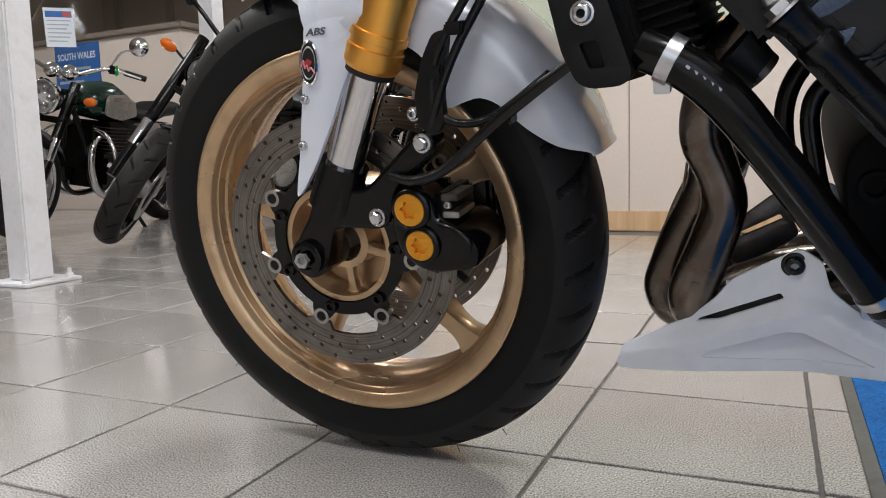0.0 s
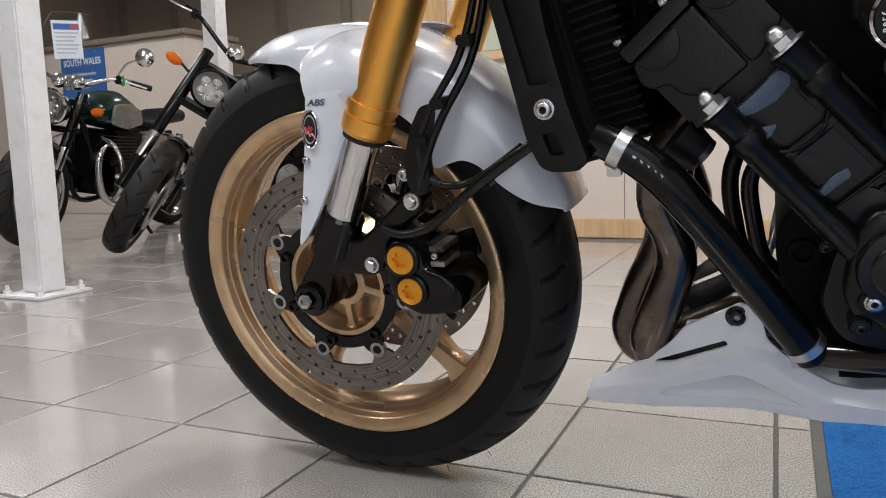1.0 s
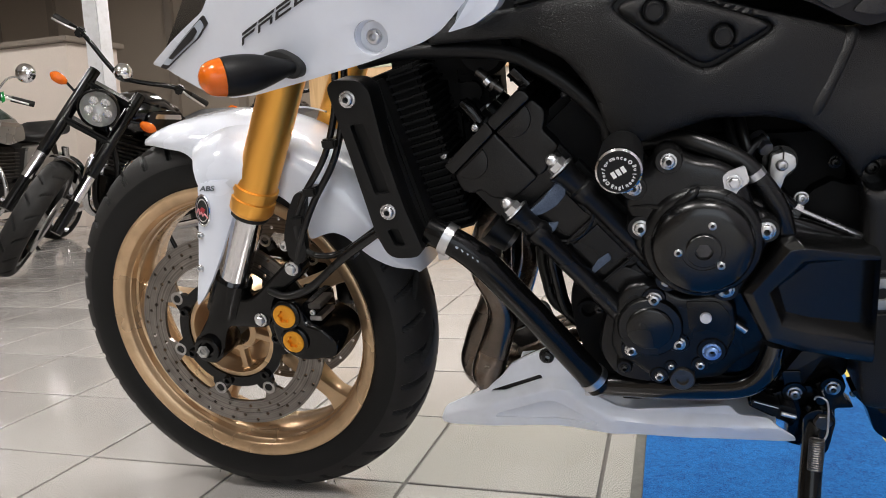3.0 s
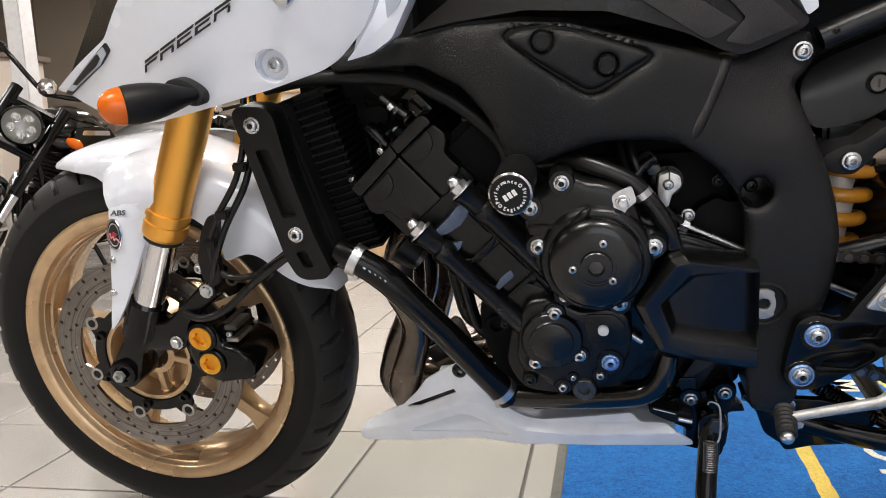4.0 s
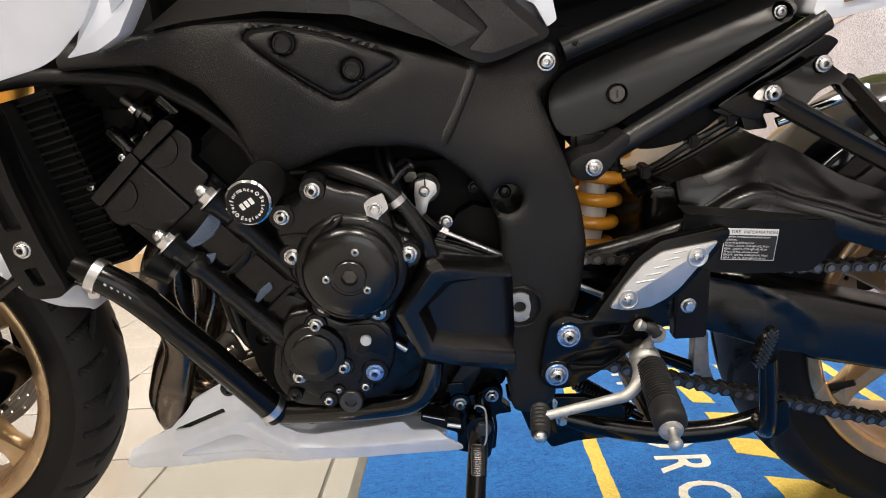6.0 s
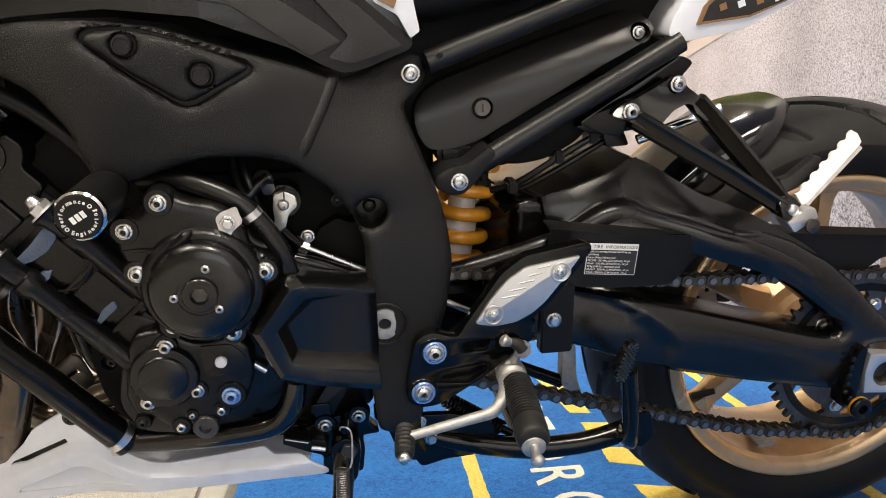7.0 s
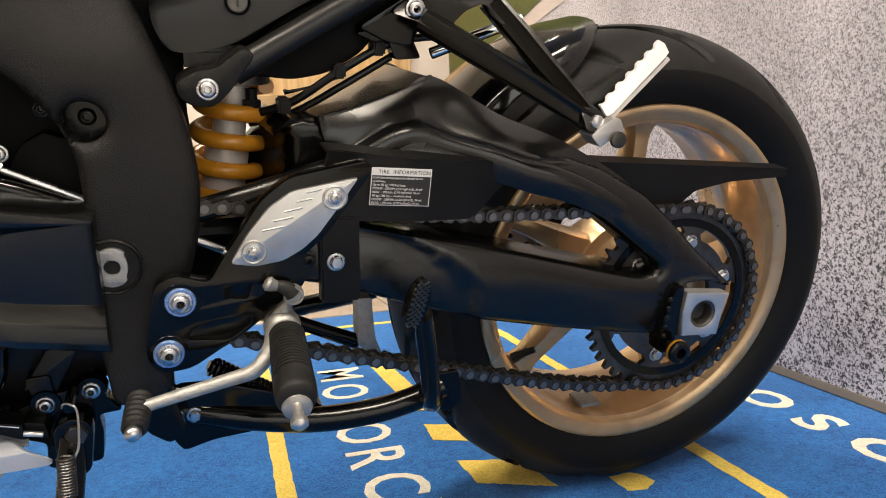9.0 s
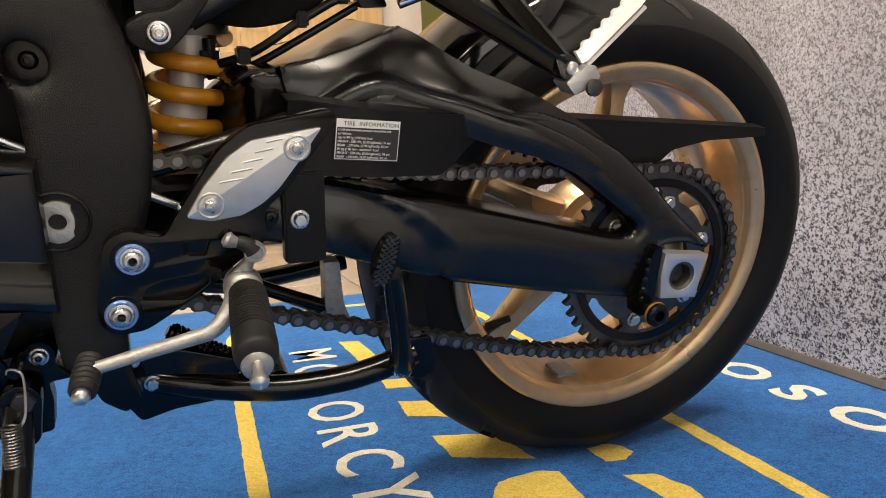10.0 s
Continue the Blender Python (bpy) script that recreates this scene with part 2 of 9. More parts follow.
def tile_material():
    mat = material("grey_stoneware_tile", (0.4, 0.38, 0.36), 0.17, vary=0.09, grain=260, coarse=3.5, spec=0.5, coat=0.42, bump=0.05, bump_scale=420,
                   rough_vary=0.06, dirt=(0.27, 0.25, 0.23), dirt_amount=0.25)
    n, l = links(mat)
    n["Principled BSDF"].inputs["Coat Roughness"].default_value = 0.09
    info, shift = n.new("ShaderNodeObjectInfo"), n.new("ShaderNodeMapRange")
    shift.inputs["To Min"].default_value, shift.inputs["To Max"].default_value = 0.93, 1.06
    l.new(info.outputs["Random"], shift.inputs["Value"])
    tone = n.new("ShaderNodeVectorMath")
    tone.operation = "SCALE"
    b = n["Principled BSDF"]
    l.new(b.inputs["Base Color"].links[0].from_socket, tone.inputs[0])
    l.new(shift.outputs[0], tone.inputs["Scale"])
    # fine speckle of the stoneware body
    tc, speck = n.new("ShaderNodeTexCoord"), n.new("ShaderNodeTexNoise")
    speck.inputs["Scale"].default_value, speck.inputs["Detail"].default_value = 430, 2
    l.new(tc.outputs["Object"], speck.inputs["Vector"])
    cut = n.new("ShaderNodeMapRange")
    cut.inputs["From Min"].default_value, cut.inputs["From Max"].default_value = 0.3, 0.7
    cut.inputs["To Min"].default_value, cut.inputs["To Max"].default_value = 0.3, 1.62
    l.new(speck.outputs["Fac"], cut.inputs["Value"])
    last = n.new("ShaderNodeVectorMath")
    last.operation = "SCALE"
    l.new(tone.outputs[0], last.inputs[0])
    l.new(cut.outputs[0], last.inputs["Scale"])
    l.new(last.outputs[0], b.inputs["Base Color"])
    return mat


def wood_material(name, light, dark, scale=1.0):
    mat = bpy.data.materials.new(name)
    mat.use_nodes = True
    n, l = links(mat)
    b = n["Principled BSDF"]
    tc, mp, noise_t = n.new("ShaderNodeTexCoord"), n.new("ShaderNodeMapping"), n.new("ShaderNodeTexNoise")
    mp.inputs["Scale"].default_value = (18 * scale, 18 * scale, 1.4 * scale)
    noise_t.inputs["Scale"].default_value, noise_t.inputs["Detail"].default_value = 1.6, 6
    noise_t.inputs["Distortion"].default_value = 0.8
    l.new(tc.outputs["Object"], mp.inputs["Vector"])
    l.new(mp.outputs[0], noise_t.inputs["Vector"])
    ramp = n.new("ShaderNodeValToRGB")
    ramp.color_ramp.elements[0].position, ramp.color_ramp.elements[1].position = 0.35, 0.65
    ramp.color_ramp.elements[0].color, ramp.color_ramp.elements[1].color = (*dark, 1), (*light, 1)
    l.new(noise_t.outputs["Fac"], ramp.inputs[0])
    l.new(ramp.outputs[0], b.inputs["Base Color"])
    b.inputs["Roughness"].default_value = 0.45
    return mat


def speckle_print():
    """The printed picture of a road surface: grains of black, grey and white that grow smaller with height."""
    mat = bpy.data.materials.new("printed_asphalt")
    mat.use_nodes = True
    n, l = links(mat)
    b = n["Principled BSDF"]
    tc, sep = n.new("ShaderNodeTexCoord"), n.new("ShaderNodeSeparateXYZ")
    l.new(tc.outputs["Object"], sep.inputs[0])
    near, mid = n.new("ShaderNodeTexNoise"), n.new("ShaderNodeTexNoise")
    near.inputs["Scale"].default_value, near.inputs["Detail"].default_value = 175, 1.6
    near.inputs["Distortion"].default_value = 0.6
    near.inputs["Roughness"].default_value = 0.75
    mid.inputs["Scale"].default_value, mid.inputs["Detail"].default_value = 3.2, 3
    l.new(tc.outputs["Object"], near.inputs["Vector"])
    l.new(tc.outputs["Object"], mid.inputs["Vector"])
    ramp = n.new("ShaderNodeValToRGB")
    e = ramp.color_ramp.elements
    e[0].position, e[0].color = 0.4, (0.03, 0.03, 0.045, 1)
    e[1].position, e[1].color = 0.56, (0.6, 0.585, 0.66, 1)
    m = e.new(0.47)
    m.color = (0.32, 0.31, 0.34, 1)
    l.new(near.outputs["Fac"], ramp.inputs[0])
    # farther up the printed road the grain fades to a pale grey
    fade = n.new("ShaderNodeMapRange")
    fade.inputs["From Min"].default_value, fade.inputs["From Max"].default_value = 0.2, 0.8
    fade.inputs["To Max"].default_value = 0.9
    l.new(sep.outputs["Z"], fade.inputs["Value"])
    fade2 = n.new("ShaderNodeMapRange")
    fade2.inputs["From Min"].default_value, fade2.inputs["From Max"].default_value = 0.7, 2.0
    fade2.inputs["To Max"].default_value = 0.6
    l.new(sep.outputs["Y"], fade2.inputs["Value"])
    add = n.new("ShaderNodeMath")
    add.use_clamp = True
    l.new(fade.outputs[0], add.inputs[0])
    l.new(fade2.outputs[0], add.inputs[1])
    mul = n.new("ShaderNodeMath")
    mul.operation = "MULTIPLY"
    mul.inputs[1].default_value = 0.85
    l.new(add.outputs[0], mul.inputs[0])
    pale = n.new("ShaderNodeMapRange")
    pale.inputs["From Min"].default_value, pale.inputs["From Max"].default_value = 0.3, 0.7
    pale.inputs["To Min"].default_value, pale.inputs["To Max"].default_value = 0.72, 1.12
    l.new(mid.outputs["Fac"], pale.inputs["Value"])
    mix = n.new("ShaderNodeMix")
    mix.data_type = "RGBA"
    l.new(mul.outputs[0], mix.inputs["Factor"])
    l.new(ramp.outputs[0], mix.inputs["A"])
    fine, tones = n.new("ShaderNodeTexNoise"), n.new("ShaderNodeValToRGB")
    fine.inputs["Scale"].default_value, fine.inputs["Detail"].default_value = 290, 2
    l.new(tc.outputs["Object"], fine.inputs["Vector"])
    f = tones.color_ramp.elements
    f[0].position, f[0].color = 0.36, (0.2, 0.19, 0.21, 1)
    f[1].position, f[1].color = 0.56, (0.6, 0.575, 0.63, 1)
    l.new(fine.outputs["Fac"], tones.inputs[0])
    shade = n.new("ShaderNodeVectorMath")
    shade.operation = "SCALE"
    l.new(tones.outputs[0], mix.inputs["B"])
    l.new(mix.outputs["Result"], shade.inputs[0])
    l.new(pale.outputs[0], shade.inputs["Scale"])
    l.new(shade.outputs[0], b.inputs["Base Color"])
    b.inputs["Roughness"].default_value = 0.5
    return mat


TILE = tile_material()
WOOD = wood_material("varnished_pine", (0.66, 0.44, 0.22), (0.5, 0.3, 0.13))
OAK = wood_material("oak_skirting", (0.72, 0.5, 0.29), (0.58, 0.38, 0.2), 0.7)
ASPHALT = speckle_print()
GRASS = material("printed_grass", (0.065, 0.085, 0.018), 0.5, vary=0.6, grain=160, coarse=40)
SKYPRINT = material("printed_verge", (0.54, 0.47, 0.45), 0.5, vary=0.1)


# ---- mesh helpers ----
def mesh_object(name, bm, mat, smooth=40):
    bmesh.ops.recalc_face_normals(bm, faces=bm.faces)
    me = bpy.data.meshes.new(name)
    bm.to_mesh(me)
    bm.free()
    me.materials.append(mat)
    if smooth:
        for p in me.polygons:
            p.use_smooth = True
        me.set_sharp_from_angle(angle=radians(smooth))
    return new(name, me)


def part(name, bm, mat, parent, label="", smooth=40):
    ob = mesh_object(name, bm, mat, smooth)
    ob.parent = parent
    if label:
        ob["label"] = label
    return ob


def thing(name, label, category, m=None, group="", kind=""):
    ob = new(name)
    ob.empty_display_size = 0.1
    if m is not None:
        ob.matrix_basis = m
    return tagged(ob, label, category, group, kind)


def single(name, bm, mat, label, category="", kind="", group="", smooth=40):
    return tagged(mesh_object(name, bm, mat, smooth), label, category, group, kind)


def join(*bms):
    out = bms[0]
    for other in bms[1:]:
        me = bpy.data.meshes.new("tmp")
        other.to_mesh(me)
        other.free()
        out.from_mesh(me)
        bpy.data.meshes.remove(me)
    return out


def moved(bm, m):
    bmesh.ops.transform(bm, matrix=m, verts=bm.verts)
    return bm


def mirrored(bm):
    """The same on the other side of the middle plane."""
    bmesh.ops.transform(bm, matrix=Matrix.Diagonal((1, -1, 1, 1)), verts=bm.verts)
    bmesh.ops.reverse_faces(bm, faces=bm.faces)
    return bm


def box(x0, x1, y0, y1, z0, z1, bevel=0.0, seg=2):
    bm = bmesh.new()
    bmesh.ops.create_cube(bm, size=1)
    bmesh.ops.transform(bm, matrix=Matrix.LocRotScale(((x0 + x1) / 2, (y0 + y1) / 2, (z0 + z1) / 2), None,
                                                      (abs(x1 - x0), abs(y1 - y0), abs(z1 - z0))), verts=bm.verts)
    if bevel:
        bmesh.ops.bevel(bm, geom=bm.edges[:], offset=bevel, segments=seg, affect="EDGES", clamp_overlap=True)
    return bm


def round_curve(pts, steps=6, closed=True):
    """A smooth curve through the points."""
    pts = [Vector(p) for p in pts]
    k, out = len(pts), []
    for i in range(k if closed else k - 1):
        if closed:
            a, b, c, d = (pts[(i + j) % k] for j in (-1, 0, 1, 2))
        else:
            a, b, c, d = pts[max(i - 1, 0)], pts[i], pts[i + 1], pts[min(i + 2, k - 1)]
        for s in range(steps):
            t = s / steps
            out.append(0.5 * (2 * b + (c - a) * t + (2 * a - 5 * b + 4 * c - d) * t * t + (3 * b - a - 3 * c + d) * t ** 3))
    if not closed:
        out.append(pts[-1])
    return out


def rounded(pts, r=0.01, steps=3):
    """The outline with each corner rounded off by about r."""
    pts = [Vector(p) for p in pts]
    out = []
    for i, p in enumerate(pts):
        a, b = pts[i - 1] - p, pts[(i + 1) % len(pts)] - p
        ra, rb = min(r, a.length * 0.45), min(r, b.length * 0.45)
        s, e = p + a.normalized() * ra, p + b.normalized() * rb
        for j in range(steps + 1):
            t = j / steps
            out.append(s * (1 - t) ** 2 + p * 2 * t * (1 - t) + e * t * t)
    return out


def ring_pts(cx, cz, r, n=16, a0=0.0):
    return [Vector((cx + r * math.cos(a0 + 2 * math.pi * i / n), cz + r * math.sin(a0 + 2 * math.pi * i / n))) for i in range(n)]


def plate(outline, y0, y1, holes=(), bevel=0.0, seg=2, cut=0.0, shape=None):
    """A plate with its outline in x and z, between y0 (near) and y1, with holes through it. shape(x, z) adds to y of the near side's
    surface; cut: grid by which the faces are divided to follow it."""
    from mathutils.geometry import tessellate_polygon
    loops = [[Vector(p) for p in outline]] + [[Vector(p) for p in h] for h in holes]
    flat = [v for lp in loops for v in lp]
    bm = bmesh.new()
    near = [bm.verts.new((v[0], y0, v[1])) for v in flat]
    if holes:
        for tri in tessellate_polygon([[Vector((v[0], v[1], 0)) for v in lp] for lp in loops]):
            if len(set(tri)) == 3:
                try:
                    bm.faces.new([near[i] for i in tri])
                except ValueError:
                    pass
    else:
        bm.faces.new(near)
    if cut:
        for axis, k in ((Vector((1, 0, 0)), 0), (Vector((0, 0, 1)), 1)):
            lo, hi = min(v[k] for v in flat), max(v[k] for v in flat)
            for i in range(1, int((hi - lo) / cut) + 1):
                at = lo + (hi - lo) * i / (int((hi - lo) / cut) + 1)
                bmesh.ops.bisect_plane(bm, geom=bm.verts[:] + bm.edges[:] + bm.faces[:], plane_co=axis * at, plane_no=axis, dist=1e-6)
    bmesh.ops.recalc_face_normals(bm, faces=bm.faces)
    if bm.faces and sum(f.normal.y * f.calc_area() for f in bm.faces) > 0:
        bmesh.ops.reverse_faces(bm, faces=bm.faces[:])
    front = bm.faces[:]
    made = bmesh.ops.extrude_face_region(bm, geom=front)["geom"]
    moved_verts = [g for g in made if isinstance(g, bmesh.types.BMVert)]
    # the extruded copy becomes the far side
    for v in moved_verts:
        v.co.y = y1
    bmesh.ops.recalc_face_normals(bm, faces=bm.faces)
    if bevel:
        rim = [e for e in bm.edges if len(e.link_faces) == 2 and abs(e.verts[0].co.y - y0) < 1e-6 and abs(e.verts[1].co.y - y0) < 1e-6
               and e.calc_face_angle(0) > 1.0]
        bmesh.ops.bevel(bm, geom=rim, offset=bevel, segments=seg, affect="EDGES", clamp_overlap=True, profile=0.6)
    if shape:
        for v in bm.verts:
            v.co.y += shape(v.co.x, v.co.z)
    return bm


def lathe(profile, n=64, centre=(0, 0, 0), a0=0.0):
    """Turns (radius, y) points round an axis along y; a closed profile when its ends meet."""
    bm = bmesh.new()
    closed = profile[0] == profile[-1]
    prof = profile[:-1] if closed else profile
    rows = []
    for i in range(n):
        a = a0 + 2 * math.pi * i / n
        rows.append([bm.verts.new((centre[0] + r * math.cos(a), centre[1] + y, centre[2] + r * math.sin(a))) for r, y in prof])
    k = len(prof)
    for i in range(n):
        p, q = rows[i], rows[(i + 1) % n]
        for j in range(k if closed else k - 1):
            bm.faces.new((p[j], p[(j + 1) % k], q[(j + 1) % k], q[j]))
    bmesh.ops.remove_doubles(bm, verts=bm.verts, dist=1e-6)
    return bm


def tube(pts, r, n=12, steps=5, smooth=True, cap=True):
    """A round bar along the points; r: one radius, or one for each point."""
    rs = [r] * len(pts) if isinstance(r, (int, float)) else list(r)
    if smooth and len(pts) > 2:
        line = round_curve([(*p, q) for p, q in zip(pts, rs)], steps, False)
    else:
        line = [Vector((*p, q)) for p, q in zip(pts, rs)]
    bm, rows = bmesh.new(), []
    at = [Vector(v[:3]) for v in line]
    side = None
    for i, p in enumerate(at):
        way = (at[min(i + 1, len(at) - 1)] - at[max(i - 1, 0)]).normalized()
        if side is None:
            side = way.orthogonal().normalized()
        side = (side - way * side.dot(way)).normalized()
        up = way.cross(side)
        rows.append([bm.verts.new(p + (side * math.cos(2 * math.pi * j / n) + up * math.sin(2 * math.pi * j / n)) * line[i][3]) for j in range(n)])
    for p, q in zip(rows, rows[1:]):
        for j in range(n):
            bm.faces.new((p[j], p[(j + 1) % n], q[(j + 1) % n], q[j]))
    if cap:
        bm.faces.new(rows[0])
        bm.faces.new(rows[-1])
    return bm


def rod(a, b, r, n=16, r2=None):
    return tube([a, b], [r, r if r2 is None else r2], n, smooth=False)


def skin(rows, cap=True, closed=True):
    """Faces between rows of points of one length."""
    bm = bmesh.new()
    vs = [[bm.verts.new(p) for p in row] for row in rows]
    k = len(rows[0])
    for p, q in zip(vs, vs[1:]):
        for j in range(k if closed else k - 1):
            bm.faces.new((p[j], p[(j + 1) % k], q[(j + 1) % k], q[j]))
    if cap and closed:
        bm.faces.new(vs[0])
        bm.faces.new(vs[-1])
    return bm


def thicken(bm, t):
    """Gives an open sheet its thickness."""
    bmesh.ops.recalc_face_normals(bm, faces=bm.faces)
    bmesh.ops.solidify(bm, geom=bm.faces[:], thickness=t)
    return bm


def between(points):
    """A smoothly curved height over the plane that lies near a few known places (x, z, value)."""
    x, z, v = np.array(points, float).T
    mx, mz = x.mean(), z.mean()
    terms = lambda x, z: np.stack([0 * x + 1, x - mx, z - mz, (x - mx) ** 2, (x - mx) * (z - mz), (z - mz) ** 2], -1)
    a = terms(x, z)
    c = np.linalg.solve(a.T @ a + np.diag([0, 1e-5, 1e-5, 1e-4, 1e-4, 1e-4]), a.T @ v).tolist()

    def f(x, z):
        p, q = x - mx, z - mz
        return c[0] + c[1] * p + c[2] * q + c[3] * p * p + c[4] * p * q + c[5] * q * q
    return f


def sheet_over(points, soft=1e-6):
    """A thin bent sheet through a few known places (x, z, value)."""
    p = np.array(points, float)
    k = len(p)
    kern = lambda d: np.where(d > 0, d * d * np.log(np.maximum(d, 1e-9)), 0.0)
    gap = np.hypot(p[:, None, 0] - p[None, :, 0], p[:, None, 1] - p[None, :, 1])
    a = np.zeros((k + 3, k + 3))
    a[:k, :k] = kern(gap) + soft * np.eye(k)
    a[:k, k], a[:k, k + 1:] = 1, p[:, :2]
    a[k:, :k] = a[:k, k:].T
    c = np.linalg.solve(a, np.append(p[:, 2], [0, 0, 0]))

    def f(x, z):
        return float(kern(np.hypot(p[:, 0] - x, p[:, 1] - z)) @ c[:k] + c[k] + c[k + 1] * x + c[k + 2] * z)
    return f


def pillow(outline, y1, holes=(), h=0.01, w=0.015, grid=0.009, shape=None, back=True):
    """A cast plate with its outline in x and z whose near face bulges by h and rolls over to its edges within w; shape(x, z) is the
    depth of the edge and y1 the depth of the flat back."""
    from mathutils.geometry import delaunay_2d_cdt
    loops = []
    for lp in [outline] + list(holes):
        q = [Vector((v[0], v[1])) for v in lp]
        fine = []
        for a, b in zip(q, q[1:] + q[:1]):
            m = max(1, int((b - a).length / (grid * 0.7)))
            fine += [a.lerp(b, j / m) for j in range(m)]
        loops.append(fine)
    pts, edges = [], []
    for lp in loops:
        first, k = len(pts), len(lp)
        pts += lp
        edges += [(first + j, first + (j + 1) % k) for j in range(k)]
    a = np.array([pts[e[0]][:] for e in edges])
    b = np.array([pts[e[1]][:] for e in edges])

    def away(q):
        ab = b - a
        t = np.clip(((q[:, None] - a[None]) * ab).sum(-1) / (ab * ab).sum(-1), 0, 1)
        near = a[None] + t[..., None] * ab[None]
        return np.sqrt(((q[:, None] - near) ** 2).sum(-1)).min(1)

    def inside(q):
        cross = (a[None, :, 1] > q[:, None, 1]) != (b[None, :, 1] > q[:, None, 1])
        with np.errstate(divide="ignore", invalid="ignore"):
            at = a[None, :, 0] + (q[:, None, 1] - a[None, :, 1]) / (b - a)[None, :, 1] * (b - a)[None, :, 0]
        return (cross & (q[:, None, 0] < at)).sum(1) % 2 == 1

    n = np.stack([-(b - a)[:, 1], (b - a)[:, 0]], 1)
    n /= np.linalg.norm(n, axis=1)[:, None]
    mid = (a + b) / 2
    keep = []
    for d in (0.06, 0.2, 0.45, 0.8):
        for sgn in (-1, 1):
            q = mid + n * (sgn * d * w)
            ok = inside(q)
            ok[ok] = away(q[ok]) > 0.96 * d * w
            keep.append(q[ok])
    lo, hi = a.min(0), a.max(0)
    gx, gz = np.meshgrid(np.arange(lo[0], hi[0], grid), np.arange(lo[1], hi[1], grid))
    gx[1::2] += grid / 2
    q = np.stack([gx.ravel(), gz.ravel()], 1)
    q = q[inside(q)]
    if len(q):
        keep.append(q[away(q) > w * 1.05])
    inner = np.concatenate(keep)
    verts = pts + [Vector(p) for p in inner]
    out = delaunay_2d_cdt(verts, edges, [], 0, 1e-5)
    flat, tris = np.array([v[:] for v in out[0]]), out[2]
    centre = np.array([flat[list(t)].mean(0) for t in tris])
    tris = [t for t, ok in zip(tris, inside(centre)) if ok]
    d = np.clip(away(flat) / w, 0, 1)
    y = [-h * math.sqrt(max(0.0, 1 - (1 - v) ** 2)) + (shape(p[0], p[1]) if shape else 0.0) for p, v in zip(flat, d)]
    bm = bmesh.new()
    near = [bm.verts.new((p[0], v, p[1])) for p, v in zip(flat, y)]
    for t in tris:
        bm.faces.new([near[i] for i in t])
    rim = [e for e in bm.edges if len(e.link_faces) == 1]
    ring = bmesh.ops.extrude_edge_only(bm, edges=rim)["geom"]
    far = {}
    for g in ring:
        if isinstance(g, bmesh.types.BMVert):
            g.co.y = y1
            far[(round(g.co.x, 6), round(g.co.z, 6))] = g
    if back:
        bvs = {}
        for t in tris:
            row = []
            for i in t:
                key = (round(flat[i][0], 6), round(flat[i][1], 6))
                if i not in bvs:
                    bvs[i] = far.get(key) or bm.verts.new((flat[i][0], y1, flat[i][1]))
                row.append(bvs[i])
            if len(set(row)) == 3:
                try:
                    bm.faces.new(row[::-1])
                except ValueError:
                    pass
    for v in [v for v in bm.verts if not v.link_faces]:
        bm.verts.remove(v)
    return bm


def words(text, size, m, mat, name, parent=None, label="", depth=0.0005, space=1.0, category="", kind="", shear=0.0, font_scale_x=1.0, bold=0.0):
    cu = bpy.data.curves.new("text", "FONT")
    cu.body, cu.size, cu.extrude, cu.space_character, cu.shear, cu.offset = text, size, depth, space, shear, bold
    cu.resolution_u = 3
    ob = bpy.data.objects.new("text", cu)
    scene.collection.objects.link(ob)
    bpy.context.view_layer.update()
    me = bpy.data.meshes.new_from_object(ob)
    bpy.data.objects.remove(ob)
    bpy.data.curves.remove(cu)
    me.transform(m @ Matrix.Diagonal((font_scale_x, 1, 1, 1)))
    me.materials.clear()
    me.materials.append(mat)
    out = new(name, me)
    if parent:
        out.parent = parent
    if label:
        out["label"] = label
    if category:
        out["category"] = category
    if kind:
        out["kind"] = kind
    return out

# ---- setting ----
GRID = pose(0.221, 0.185, 0, 0, 0, 2.3)        # a crossing of the floor's joints
PX, PY = 0.3125, 0.3035                         # pitch of the tiles
X0, X1, Y0, Y1 = -7.5, 4.2, -4.0, 6.2           # the room
BACK = 3.1                                      # the wall behind the motorcycle
BOARD = 1.968                                   # the printed display wall

floor = single("floor", box(X0, X1, Y0, Y1, -0.06, -0.0035), GROUT, "grey stoneware tiled showroom floor with dark joints", "floor", "structure", smooth=0)


def wall(name, x0, x1, y0, y1, z0, z1, mat, label):
    return single(name, box(x0, x1, y0, y1, z0, z1), mat, label, "wall", "structure", smooth=0)


# unseen walls behind and beside the camera, coloured dark to cut fill light
for n, (x0, x1, z0, z1) in enumerate(((X0, 0.4, -0.06, CEILING), (3.8, X1, -0.06, CEILING), (0.4, 3.8, -0.06, 0.1), (0.4, 3.8, 2.35, CEILING))):
    wall("wall_south_%d" % n, x0, x1, Y0 - 0.12, Y0, z0, z1, TRIM, "plain unseen wall round the added window, kept dark to cut fill light")
wall("wall_east", X1, X1 + 0.12, Y0, Y1, -0.06, CEILING, TRIM, "plain dark taupe painted showroom wall")
wall("wall_west", X0 - 0.12, X0, Y0, Y1, -0.06, CEILING, TAUPE, "taupe panelled wall at the far end")
wall("wall_far", X0, -1.45, Y1, Y1 + 0.12, -0.06, CEILING, TAUPE, "taupe panelled wall behind the parked motorcycles")
wall("wall_back", -1.35, BOARD + 0.05, BACK, BACK + 0.12, -0.06, CEILING, WALL, "beige painted wall with oak skirting and rail")
